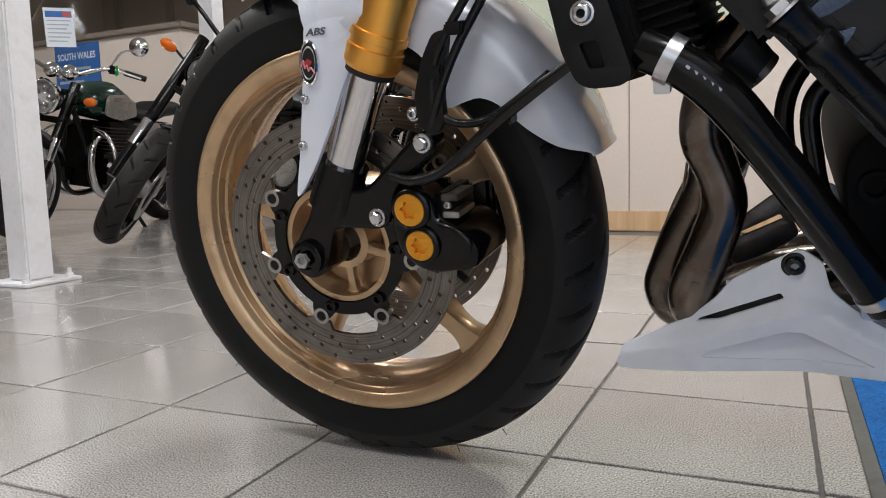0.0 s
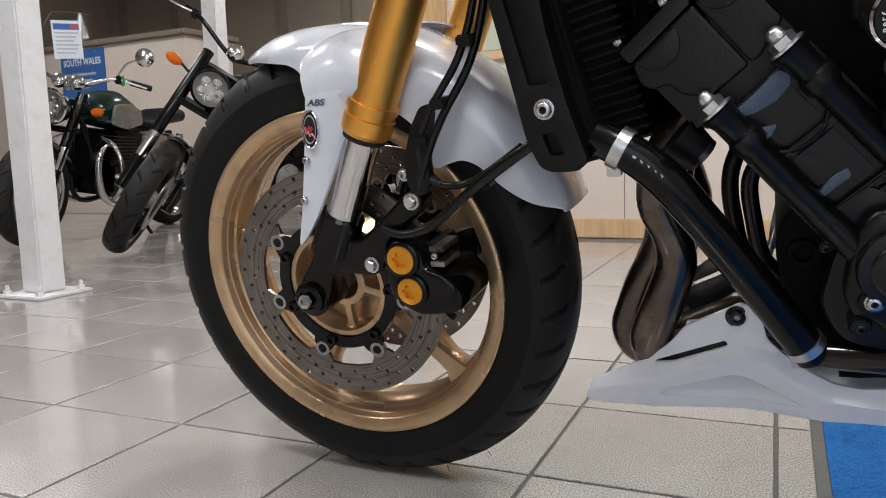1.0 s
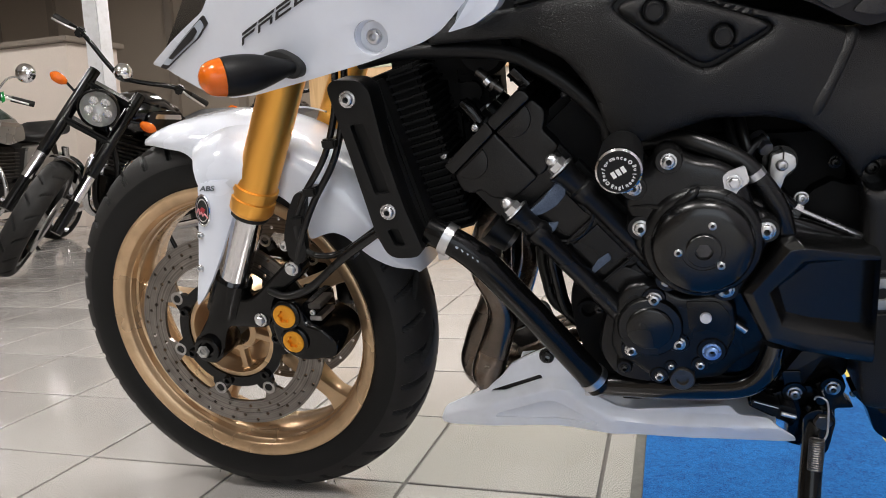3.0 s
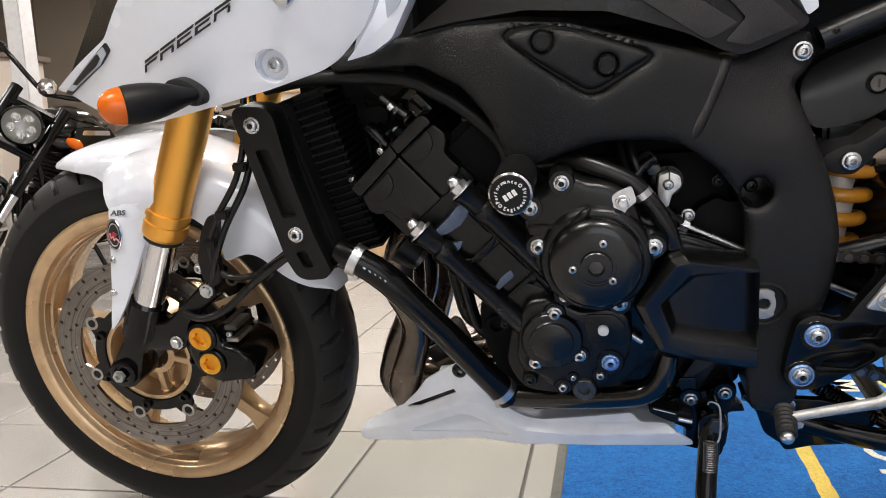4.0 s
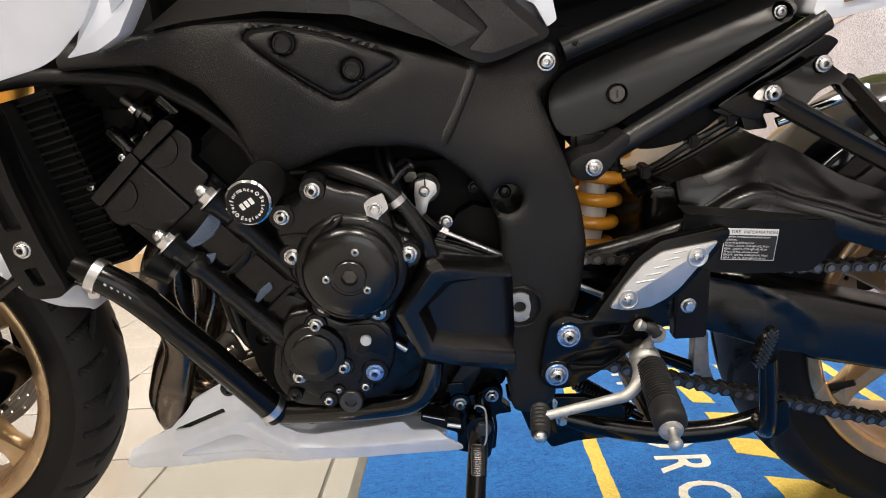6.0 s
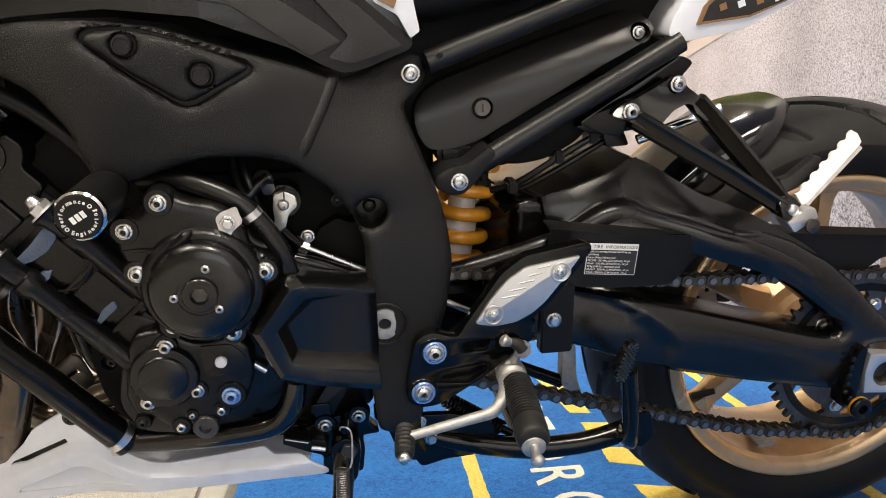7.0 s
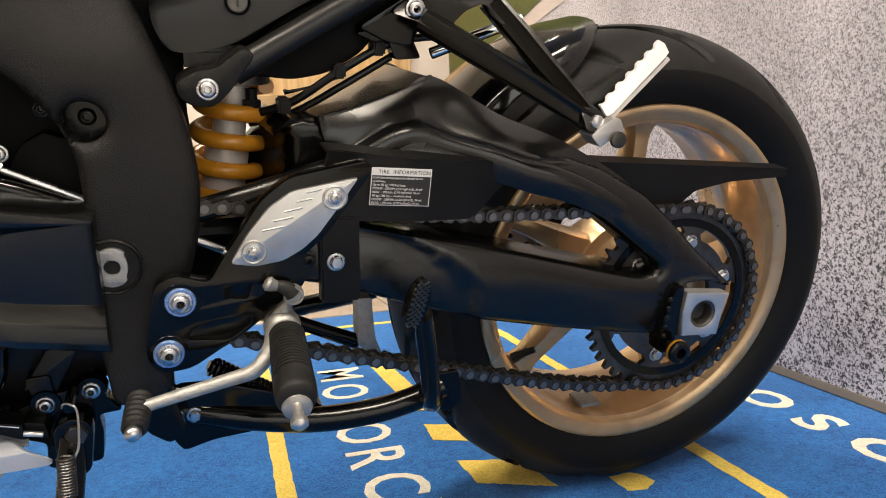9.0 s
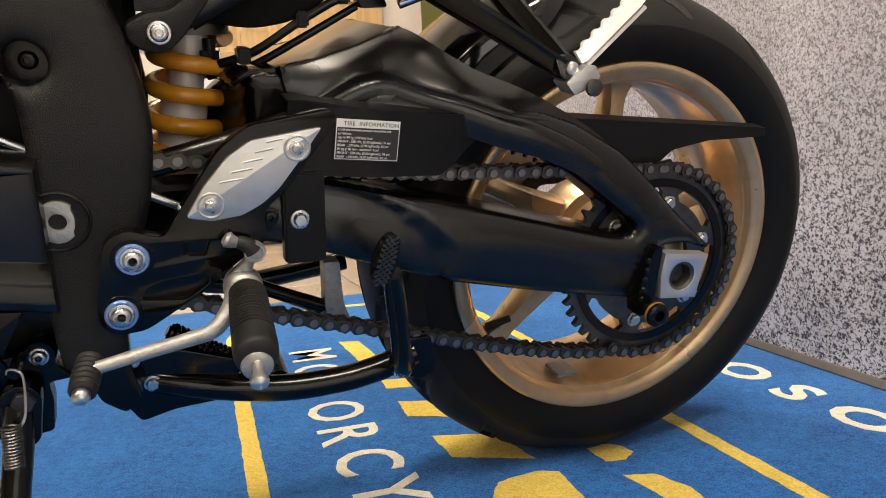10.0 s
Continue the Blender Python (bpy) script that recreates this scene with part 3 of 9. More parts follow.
wall("wall_return", -1.45, -1.35, BACK, Y1, -0.06, CEILING, WALL, "beige painted return wall behind the corner post")
wall("wall_hidden", BOARD + 0.05, X1, BACK, BACK + 0.12, -0.06, CEILING, WALL, "beige wall behind the display board")
single("ceiling", box(X0, X1, Y0, Y1, CEILING, CEILING + 0.1), CEIL, "off-white painted showroom ceiling", "ceiling", "structure", smooth=0)

# skirting and timber on the back wall
single("baseboard", box(-1.34, BOARD - 0.03, BACK - 0.018, BACK - 0.001, 0.0, 0.1, 0.004), OAK, "oak skirting board along the beige wall", "skirting", "structure")
single("trim_joint", box(-0.302, -0.298, BACK - 0.003, BACK - 0.001, 0.101, 0.95), TRIM, "thin upright joint between wall panels", "joint", "structure", smooth=0)
single("trim_rail", box(-1.2, 0.9, BACK - 0.025, BACK - 0.001, 0.95, 1.0, 0.005), OAK, "oak dado rail on the beige wall", "rail", "structure")
single("trim_post", box(-1.44, -1.27, BACK - 0.05, BACK - 0.002, 0.0, 2.2, 0.006), WOOD, "pine corner post at the end of the wall", "post", "structure")
single("trim_board", box(-1.2, 0.9, BACK - 0.012, BACK - 0.001, 1.004, 1.9), PALE, "pale green board above the oak rail", "board", "structure")
single("trim_jamb", box(0.93, 1.1, BACK - 0.04, BACK - 0.002, 0.0, 2.1, 0.004), POLE, "white painted door jamb", "jamb", "structure")

door = thing("door_1", "closed varnished pine door in the back wall", "door", kind="structure")
part("door_leaf", box(1.105, 1.9, BACK - 0.045, BACK - 0.004, 0.01, 2.04, 0.004), WOOD, door)
for i in range(4):
    part("panel", box(1.2 + 0.36 * (i % 2), 1.48 + 0.36 * (i % 2), BACK - 0.056, BACK - 0.046, 0.2 + 0.95 * (i // 2), 1.02 + 0.92 * (i // 2), 0.008), WOOD, door)

# the far left: a lower partition with a capping, ribs and a rail on the wall behind it
part_wall = thing("partition", "beige half-height partition with a dark taupe capping", "partition", kind="structure")
part("partition_body", box(-7.4, -4.42, 4.35, 4.95, 0.0, 1.58, 0.004), WALL, part_wall)
part("capping", box(-7.45, -4.37, 4.3, 5.0, 1.581, 1.63, 0.006), TRIM, part_wall)
for i, x in enumerate((-7.2, -6.35, -5.6, -4.75, -3.9, -3.0, -2.2)):
    single("trim_rib", box(x - 0.05, x + 0.05, Y1 - 0.05, Y1 - 0.001, 0.0, CEILING, 0.004), TRIM, "taupe vertical rib on the far wall", "rib", "structure")
single("trim_shelf", box(-4.3, -1.5, Y1 - 0.3, Y1 - 0.001, 1.52, 1.66, 0.006), WALL, "beige boxed ledge along the far wall", "ledge", "structure")
single("trim_beam", box(-2.9, -1.46, Y1 - 0.75, Y1 - 0.31, 1.9, 2.15, 0.01), WALL, "pale boxed beam under the ceiling", "beam", "structure")

# ceiling lights: flat panels with a frame, in rows
for i, (lx, ly) in enumerate(((-5.0, 2.6), (-2.6, 0.6), (-2.6, 4.6), (-0.2, -1.4), (-0.2, 1.5), (1.4, -1.4), (1.4, 1.5), (3.1, -2.6), (-2.6, -2.4))):
    lamp = thing("ceiling_light", "square white LED ceiling panel, lit", "ceiling light", group="ceiling panels")
    fr = part("frame", plate([(lx - 0.32, ly - 0.32), (lx + 0.32, ly - 0.32), (lx + 0.32, ly + 0.32), (lx - 0.32, ly + 0.32)], -0.012, 0.0,
                        [[(lx - 0.29, ly - 0.29), (lx + 0.29, ly - 0.29), (lx + 0.29, ly + 0.29), (lx - 0.29, ly + 0.29)]]), POLE, lamp, smooth=0)
    bm = box(lx - 0.289, lx + 0.289, ly - 0.289, ly + 0.289, CEILING - 0.009, CEILING - 0.003)
    part("diffuser", bm, DIFFUSER, lamp, smooth=0)
    fr.data.transform(Matrix(((1, 0, 0, 0), (0, 0, 1, 0), (0, 1, 0, CEILING - 0.001), (0, 0, 0, 1))))
    data = bpy.data.lights.new("panel_light", "AREA")
    data.shape, data.size, data.energy, data.color = "SQUARE", 0.57, LAMP, (1.0, 0.94, 0.875)
    ob = new("panel_light", data)
    ob.matrix_basis = pose(lx, ly, CEILING - 0.014)

# unseen window added behind the camera: pale fill light on the motorcycle's flank
win = bpy.data.lights.new("window_light", "AREA")
win.shape, win.size, win.size_y, win.energy, win.color = "RECTANGLE", 3.2, 2.15, 30.0, (0.93, 0.97, 1.0)
ob = new("window_light", win)
ob.matrix_basis = pose(2.1, Y0 - 0.06, 1.22, 90, 0, 0)
shop = thing("window_1", "unseen wide window with a white frame, added for fill light", "window", kind="structure")
for x0, x1, z0, z1 in ((0.4, 0.48, 0.1, 2.35), (3.72, 3.8, 0.1, 2.35), (0.48, 3.72, 0.1, 0.15), (0.48, 3.72, 2.3, 2.35)):
    part("window_frame", box(x0, x1, Y0 - 0.08, Y0 - 0.02, z0, z1, 0.004), POLE, shop)

# white steel post with a base plate
post = thing("post", "white painted square steel post bolted to the floor", "post", pose(-1.89, 0.99, 0, 0, 0, 1.5))
part("shaft", box(-0.05, 0.05, -0.05, 0.05, 0.0125, CEILING - 0.002, 0.006), POLE, post)
part("base_plate", box(-0.108, 0.112, -0.108, 0.11, 0.0, 0.012, 0.003), POLE, post)
for sx in (-1, 1):
    for sy in (-1, 1):
        part("bolt", moved(lathe([(0.014, 0), (0.014, 0.012), (0.007, 0.012), (0.007, 0.03), (0.0, 0.03)], 6), pose(sx * 0.083, sy * 0.083, 0.012, 90)), POLE, post)

pillar = thing("pillar", "white painted pillar in front of the partition", "pillar")
part("shaft", box(-3.87, -3.73, 3.98, 4.12, 0.0, CEILING - 0.002, 0.008), POLE, pillar)

# display wall with the printed road
board = thing("display_board", "tall printed display board showing a speckled asphalt road", "display board")
part("panel", box(BOARD, BOARD + 0.03, -2.2, 2.62, 0.022, 2.3), ASPHALT, board, smooth=0)
part("bottom_rail", box(BOARD - 0.003, BOARD + 0.03, -2.2, 2.62, 0.006, 0.0215, 0.001), TRIM, board, "grey metal bottom rail")


def printed(name, outline, mat, off, label):
    """A flat area of the print, with its outline in y and z."""
    bm = bmesh.new()
    bm.faces.new([bm.verts.new((BOARD - off, y, z)) for y, z in outline])
    geo = bmesh.ops.extrude_face_region(bm, geom=bm.faces[:])["geom"]
    for v in geo:
        if isinstance(v, bmesh.types.BMVert):
            v.co.x = BOARD - off + 0.0004
    return part(name, bm, mat, board, label, smooth=0)


printed("verge", [(2.6, 0.8), (1.84, 0.855), (1.2, 0.93), (0.6, 1.03), (0.6, 1.07), (1.2, 1.0), (1.8, 0.9), (2.6, 0.83)], SKYPRINT, 0.002, "pale printed road edge")
printed("grass", [(2.6, 0.835), (1.8, 0.905), (1.2, 1.005), (0.6, 1.075), (0.6, 2.2), (2.6, 2.2)], GRASS, 0.0025, "green printed grass verge")

# the mat
MATZ = 0.0045
carpet = thing("motorcycle_mat", "bright blue carpet mat with yellow lines and cream lettering", "mat", pose(0.572, 0.45, 0, 0, 0, 2.0))
MI = carpet.matrix_basis.inverted()
bm = plate([(0.018, -1.17), (1.3935, -1.17), (1.3935, 0.985), (0.018, 0.985)], -MATZ, 0.0, bevel=0.001)
flat_m = Matrix(((1, 0, 0, 0), (0, 0, 1, 0), (0, -1, 0, 0.0002), (0, 0, 0, 1)))
part("carpet", moved(bm, flat_m), CARPET, carpet)
for x0, x1, y0, y1 in ((0.0, 0.0175, -1.19, 1.005), (0.0176, 1.3935, 0.9855, 1.005), (0.0176, 1.3935, -1.19, -1.1705)):
    part("edging", box(x0, x1, y0, y1, 0.0002, 0.0035, 0.001), EDGING, carpet, "grey rubber edging")


def on_mat(name, outline, mat, label="", h=0.0007, holes=()):
    """A printed shape, given in the room's x and y, that lies in the pile."""
    pts = [MI @ Vector((x, y, 0)) for x, y in outline]
    hs = [[(lambda q: (q.x, q.y))(MI @ Vector((x, y, 0))) for x, y in h] for h in holes]
    bm = plate([(p.x, p.y) for p in pts], -MATZ - 0.0002 - h, -MATZ - 0.0001, hs)
    return part(name, moved(bm, flat_m), mat, carpet, label, smooth=0)


def rounded_box(x0, x1, y0, y1, r, n=10):
    out = []
    for cx, cy, a in ((x1 - r, y1 - r, 0), (x0 + r, y1 - r, 90), (x0 + r, y0 + r, 180), (x1 - r, y0 + r, 270)):
        out += [(cx + r * math.cos(radians(a + 90 * i / n)), cy + r * math.sin(radians(a + 90 * i / n))) for i in range(n + 1)]
    return out


def ragged(pts, step=0.008, amount=0.0012):
    """The outline with the small unevenness of cut pile."""
    out, k = [], len(pts)
    for i in range(k):
        a, b = Vector(pts[i]), Vector(pts[(i + 1) % k])
        m = max(1, int((b - a).length / step))
        for j in range(m):
            p = a.lerp(b, j / m)
            out.append((p.x + random.uniform(-amount, amount), p.y + random.uniform(-amount, amount)))
    return out


on_mat("line", ragged(rounded_box(0.986, 1.613, -0.59, 1.32, 0.29), 0.02), YELLOW, "yellow outline ring", holes=[ragged(rounded_box(1.012, 1.588, -0.564, 1.294, 0.265), 0.02)])
for outline in (
        [(1.225, 0.92), (1.268, 0.905), (1.285, 0.65), (1.24, 0.66)],
        [(1.246, 0.6), (1.31, 0.585), (1.315, 0.53), (1.244, 0.545)],
        [(1.246, 0.47), (1.332, 0.435), (1.325, 0.352), (1.241, 0.395)],
        [(1.252, 0.3), (1.338, 0.27), (1.356, 0.165), (1.256, 0.216)],
        [(1.432, 0.166), (1.466, 0.168), (1.481, 0.152), (1.483, 0.13), (1.462, 0.113), (1.435, 0.118)],
        [(1.255, 0.07), (1.282, 0.118), (1.34, 0.128), (1.365, 0.115), (1.36, 0.02), (1.33, -0.02), (1.26, -0.02)],
        [(1.433, 0.073), (1.471, 0.06), (1.487, 0.011), (1.484, -0.06), (1.45, -0.06), (1.447, -0.008)],
        [(1.40, 0.62), (1.46, 0.66), (1.5, 0.6), (1.45, 0.55)],
        [(1.36, 0.92), (1.44, 0.9), (1.42, 0.78), (1.37, 0.8)]):
    on_mat("stripe", ragged(outline), YELLOW, "yellow printed shape")

# letters run towards the front of the mat, their tops to the wall
LET = pose(0, 0, MATZ + 0.0006, 0, 0, -90 - 2.0)
for ch, x, y in zip("MOTORCY", (1.112, 1.104, 1.1, 1.098, 1.099, 1.104, 1.108), (0.888, 0.765, 0.648, 0.523, 0.401, 0.296, 0.188)):
    p = MI @ Vector((x, y, 0))
    words(ch, 0.128, Matrix.Translation((p.x, p.y, 0)) @ LET, CREAM, "letter", carpet, "cream letter", 0.0004, font_scale_x=0.98, bold=0.0015)
for ch, x, y in zip("OSO", (1.811, 1.809, 1.809), (0.412, 0.257, 0.15)):
    p = MI @ Vector((x, y, 0))
    words(ch, 0.104, Matrix.Translation((p.x, p.y, 0)) @ LET, CREAM, "letter", carpet, "cream letter", 0.0004, font_scale_x=1.3, bold=0.0034)

# ---- the motorcycle ----
# Its own axes: x to the rear from the front axle, y to its right side, z up from the ground; it leans on its side stand.
bike = thing("motorcycle", "white and black sports motorcycle with gold wheels on its side stand", "motorcycle",
             pose(0.0124, 0.169, 0.003, 0, 0, 3.0) @ pose(0, 0, 0, 12.1))
RAKE = radians(25.5)
STEER = Matrix.Translation((0.08, 0, 0.46)) @ Matrix.Rotation(radians(-2.4), 4, Vector((math.sin(RAKE), 0, math.cos(RAKE)))) @ Matrix.Translation((-0.08, 0, -0.46))
FC, RC = Vector((0.0, 0, 0.30)), Vector((1.433, 0, 0.311))


def bolt_mesh(name, mat, washer=True, hexagon=False):
    prof = [(1.0, 0.0), (1.0, -0.1), (0.96, -0.17), (0.86, -0.2), (0.78, -0.2)] if washer else [(0.8, 0.0), (0.79, -0.2)]
    if hexagon:
        bm = join(lathe(prof + [(0.7, -0.2), (0.7, 0.0)], 24), lathe([(0.68, -0.15), (0.68, -0.6), (0.58, -0.7), (0.0, -0.72)], 6))
    else:
        bm = join(lathe(prof + [(0.76, -0.4), (0.7, -0.53), (0.6, -0.62), (0.48, -0.66), (0.36, -0.67)], 24), lathe([(0.385, -0.665), (0.36, -0.62), (0.34, 0.25), (0.0, 0.3)], 6))
    ob = mesh_object(name, bm, mat, 35)
    me = ob.data
    bpy.data.objects.remove(ob)
    return me


BOLT = bolt_mesh("bolt", BOLTZINC)
BOLT_BLACK = bolt_mesh("bolt_black", BOLTBLACK)
BOLT_HEX = bolt_mesh("bolt_hex", BOLTZINC, True, True)
BOLT_PLAIN = bolt_mesh("bolt_plain", BOLTZINC, False)
BOLT_BLUE = bolt_mesh("bolt_blue", BOLTRING)


def bolt(parent, x, y, z, r=0.008, me=None, m=None, turn=0.0):
    """A screw whose head faces the left side of the motorcycle (or as m turns it)."""
    ob = new("bolt", me or BOLT)
    ob.parent = parent
    r = r * 0.86
    ob.matrix_basis = (m or Matrix()) @ Matrix.Translation((x, y, z)) @ Matrix.Rotation(turn + x * 40, 4, "Y") @ Matrix.Diagonal((r, r, r, 1))
    return ob


def tyre_mesh(c, outer, half, bead, bead_half, grooves, n=760):
    """A tyre with its tread cut into the crown; grooves: (from, to, slope, width, count, shift) across the tread from -1 to 1."""
    side = [(bead - 0.004, bead_half - 0.006), (bead + 0.004, bead_half - 0.001), (bead + 0.009, bead_half + 0.003), (bead + 0.3 * (outer - bead), half * 0.985)]
    crown = [(half * math.sin(a), outer - (outer - bead) * 0.62 * (1 - math.cos(a)) ** 1.0) for a in np.linspace(1.38, 0, 26 if n < 300 else 58)]
    prof = [(r, -y) for r, y in side] + [(r, -y) for y, r in crown] + [(r, y) for y, r in crown[::-1][1:]] + [(r, y) for r, y in side[::-1]]
    bm, rows, deep = bmesh.new(), [], {}
    for i in range(n):
        a = 2 * math.pi * i / n
        row = []
        for r, y in prof:
            s = y / half
            cut = 0.0
            if abs(s) < 0.93 and r > bead + 0.45 * (outer - bead):
                for f, t, slope, wide, count, shift in grooves:
                    for sgn in (-1, 1):
                        u = s * sgn
                        if f <= u <= t:
                            turns = (a / (2 * math.pi) * count + (u - f) * slope + shift + (0.5 if sgn > 0 else 0)) % 1.0
                            d = min(turns, 1 - turns) * 2 * math.pi * r / count
                            ends = min(1.0, (u - f) / 0.03, (t - u) / 0.03)
                            cut = max(cut, min(1.0, 3.5 * (1 - d / wide)) * ends if d < wide else 0)
            deep[i, len(row)] = cut
            row.append(bm.verts.new((c[0] + (r - 0.006 * cut) * math.cos(a), c[1] + y, c[2] + (r - 0.006 * cut) * math.sin(a))))
        rows.append(row)
    for i in range(n):
        p, q = rows[i], rows[(i + 1) % n]
        for j in range(len(prof) - 1):
            face = bm.faces.new((p[j], p[j + 1], q[j + 1], q[j]))
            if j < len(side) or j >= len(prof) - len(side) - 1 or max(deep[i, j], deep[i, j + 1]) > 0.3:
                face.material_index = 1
        bm.faces.new((p[-1], p[0], q[0], q[-1]))
    return bm


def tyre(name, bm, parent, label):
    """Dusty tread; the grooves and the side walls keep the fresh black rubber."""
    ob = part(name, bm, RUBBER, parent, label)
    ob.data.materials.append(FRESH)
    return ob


def rim_mesh(c, bead, half, well):
    """The rim: flanges, stepped barrel and drop centre."""
    lip = bead + 0.0065
    inner = [(lip, half), (lip - 0.001, half + 0.003), (lip - 0.0035, half + 0.0045), (lip - 0.007, half + 0.004), (lip - 0.0185, half - 0.0005), (lip - 0.0205, half - 0.003), (lip - 0.0225, half - 0.009),
             (lip - 0.0245, half - 0.0105), (lip - 0.026, half * 0.6), (lip - 0.029, half * 0.55), (well + 0.002, half * 0.3), (well, half * 0.25), (well - 0.002, 0.0)]
    prof = [(r, -y) for r, y in inner] + [(r, y) for r, y in inner[::-1][1:]]
    outer = [(bead, half - 0.004), (bead - 0.004, half * 0.7), (well + 0.014, half * 0.5), (well + 0.01, 0.0)]
    prof += outer + [(r, -y) for r, y in outer[::-1][1:]] + [prof[0]]
    return lathe(prof, 120, c)


def spoke_mesh(c, ang, r0, r1, w0, w1, t0, t1):
    """One cast spoke, hollowed along its sides and flared into the rim."""
    rows = []
    ways = ((r0, w0 * 1.25, t0), (r0 + 0.2 * (r1 - r0), w0, t0), (r0 + 0.6 * (r1 - r0), w1, (t0 + t1) / 2), (r0 + 0.85 * (r1 - r0), w1 * 1.1, t1), (r1, w1 * 1.9, t1 * 1.15))
    for r, w, t in round_curve([Vector(k) for k in ways], 4, False):
        loop = []
        for u, v in ((-1, -0.55), (-0.75, -0.95), (-0.3, -1), (0.3, -1), (0.75, -0.95), (1, -0.55), (1, 0.55), (0.75, 0.95), (-0.75, 0.95), (-1, 0.55)):
            loop.append(Vector((r, v * t / 2, u * w / 2)))
        rows.append(loop)
    return moved(skin(rows), Matrix.Translation(c) @ Matrix.Rotation(-ang, 4, "Y"))


def polar(c, f, n, steps=1):
    return [Vector((c[0] + f(2 * math.pi * i / n) * math.cos(2 * math.pi * i / n), c[2] + f(2 * math.pi * i / n) * math.sin(2 * math.pi * i / n))) for i in range(n)]


def near_angle(a, first, count):
    """Degrees from the nearest of count even angles that begin at first."""
    step = 360 / count
    d = (math.degrees(a) - first) % step
    return min(d, step - d)


# front wheel
RIVET0 = -9.0
rim = part("front_wheel", moved(rim_mesh(FC, 0.217, 0.052, 0.193), STEER), RIMGOLD, bike, "gold painted cast wheel rim")
for k in range(5):
    part("spoke", moved(spoke_mesh(FC, radians(-47 + 72 * k), 0.05, 0.196, 0.036, 0.026, 0.05, 0.03), STEER), RIMGOLD, rim)
hub = lathe([(0.0715, -0.07), (0.0705, -0.072), (0.064, -0.072), (0.063, -0.068), (0.0615, -0.035), (0.035, -0.03), (0.033, -0.058), (0.024, -0.06), (0.024, 0.06),
             (0.033, 0.058), (0.035, 0.03), (0.0615, 0.035), (0.063, 0.07), (0.0715, 0.068), (0.0715, -0.07)], 64, FC)
part("hub", moved(hub, STEER), RIMGOLD, rim)
for k in range(5):
    a = radians(-15 + 72 * k)
    part("hub_web", moved(spoke_mesh(FC + Vector((0, -0.05, 0)), a, 0.03, 0.064, 0.012, 0.012, 0.016, 0.016), STEER), RIMGOLD, rim)
FRONT_GROOVES = [(0.1, 0.62, 0.9, 0.0075, 18, 0.0), (0.4, 0.92, 0.7, 0.0045, 36, 0.45)]
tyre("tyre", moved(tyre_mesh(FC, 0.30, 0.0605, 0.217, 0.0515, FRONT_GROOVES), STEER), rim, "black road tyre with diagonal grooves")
for k in range(9):
    a = radians(-75 + 14 * k - 92)
    part("moulding_hair", moved(rod(FC + Vector((0.296 * math.cos(a), -0.03, 0.296 * math.sin(a))), FC + Vector((0.3055 * math.cos(a), -0.031, 0.3055 * math.sin(a))), 0.0006, 5, 0.0003), STEER), RUBBER, rim)
part("valve", moved(rod((0.118, -0.02, 0.262), (0.142, -0.03, 0.248), 0.006, 12, 0.0045), STEER), SOFT, rim, "black rubber tyre valve")


def disc_set(c, y, r_out, r_in, holes_rows, rivets, side, m, parent, label):
    """A floating brake disc: drilled ring on a dark carrier, with its rivets."""
    step = 360 / rivets
    ring_in = polar(c, lambda a: r_in - 0.017 * max(0, 1 - near_angle(a, RIVET0, rivets) / 9) ** 0.5, 168)
    holes = []
    for row, (r, count, shift) in enumerate(holes_rows):
        for k in range(count):
            a = 2 * math.pi * (k + shift) / count
            holes.append(ring_pts(c[0] + r * math.cos(a), c[2] + r * math.sin(a), 0.0029, 8))
    ring = part("brake_disc", moved(plate(ring_pts(c[0], c[2], r_out, 120), y - 0.0025, y + 0.0025, [ring_in] + holes), m), DISC, parent, label, 30)
    arms = polar(c, lambda a: 0.0865 + 0.0175 * max(0, 1 - near_angle(a, RIVET0, rivets) / 10) ** 0.5, 168)
    cuts = [ring_pts(c[0], c[2], 0.0715, 48)]
    part("disc_carrier", moved(plate(arms, y - 0.0032 + side * 0.001, y + 0.0032 + side * 0.001, cuts), m), SATIN, parent, "black disc carrier", 30)
    for k in range(rivets):
        a = radians(RIVET0 + step * k)
        part("rivet", moved(lathe([(0.0102, 0.004), (0.0102, -0.0045), (0.0065, -0.0045), (0.006, -0.001), (0.0, -0.001)], 24,
                                  (c[0] + 0.0985 * math.cos(a), y, c[2] + 0.0985 * math.sin(a))), m), STEEL, parent)
        b = radians(RIVET0 + step * k + 8)
        part("carrier_bolt", moved(lathe([(0.0075, 0.002), (0.0075, -0.0085), (0.006, -0.0095), (0.004, -0.0095), (0.0035, -0.006), (0, -0.006)], 16,
                                         (c[0] + 0.079 * math.cos(b), y, c[2] + 0.079 * math.sin(b))), m), SATIN, parent)


ROWS_OF_HOLES = [(0.1215, 21, 0.0), (0.1295, 21, 0.33), (0.1375, 21, 0.66), (0.1455, 21, 0.15)]
disc_set(FC, -0.071, 0.151, 0.1135, ROWS_OF_HOLES, 7, -1, STEER, rim, "drilled steel front brake disc")
disc_set(FC, 0.077, 0.153, 0.1135, ROWS_OF_HOLES, 7, 1, STEER, rim, "drilled steel front brake disc on the right")

# fork
AX = Vector((math.sin(RAKE), 0, math.cos(RAKE)))


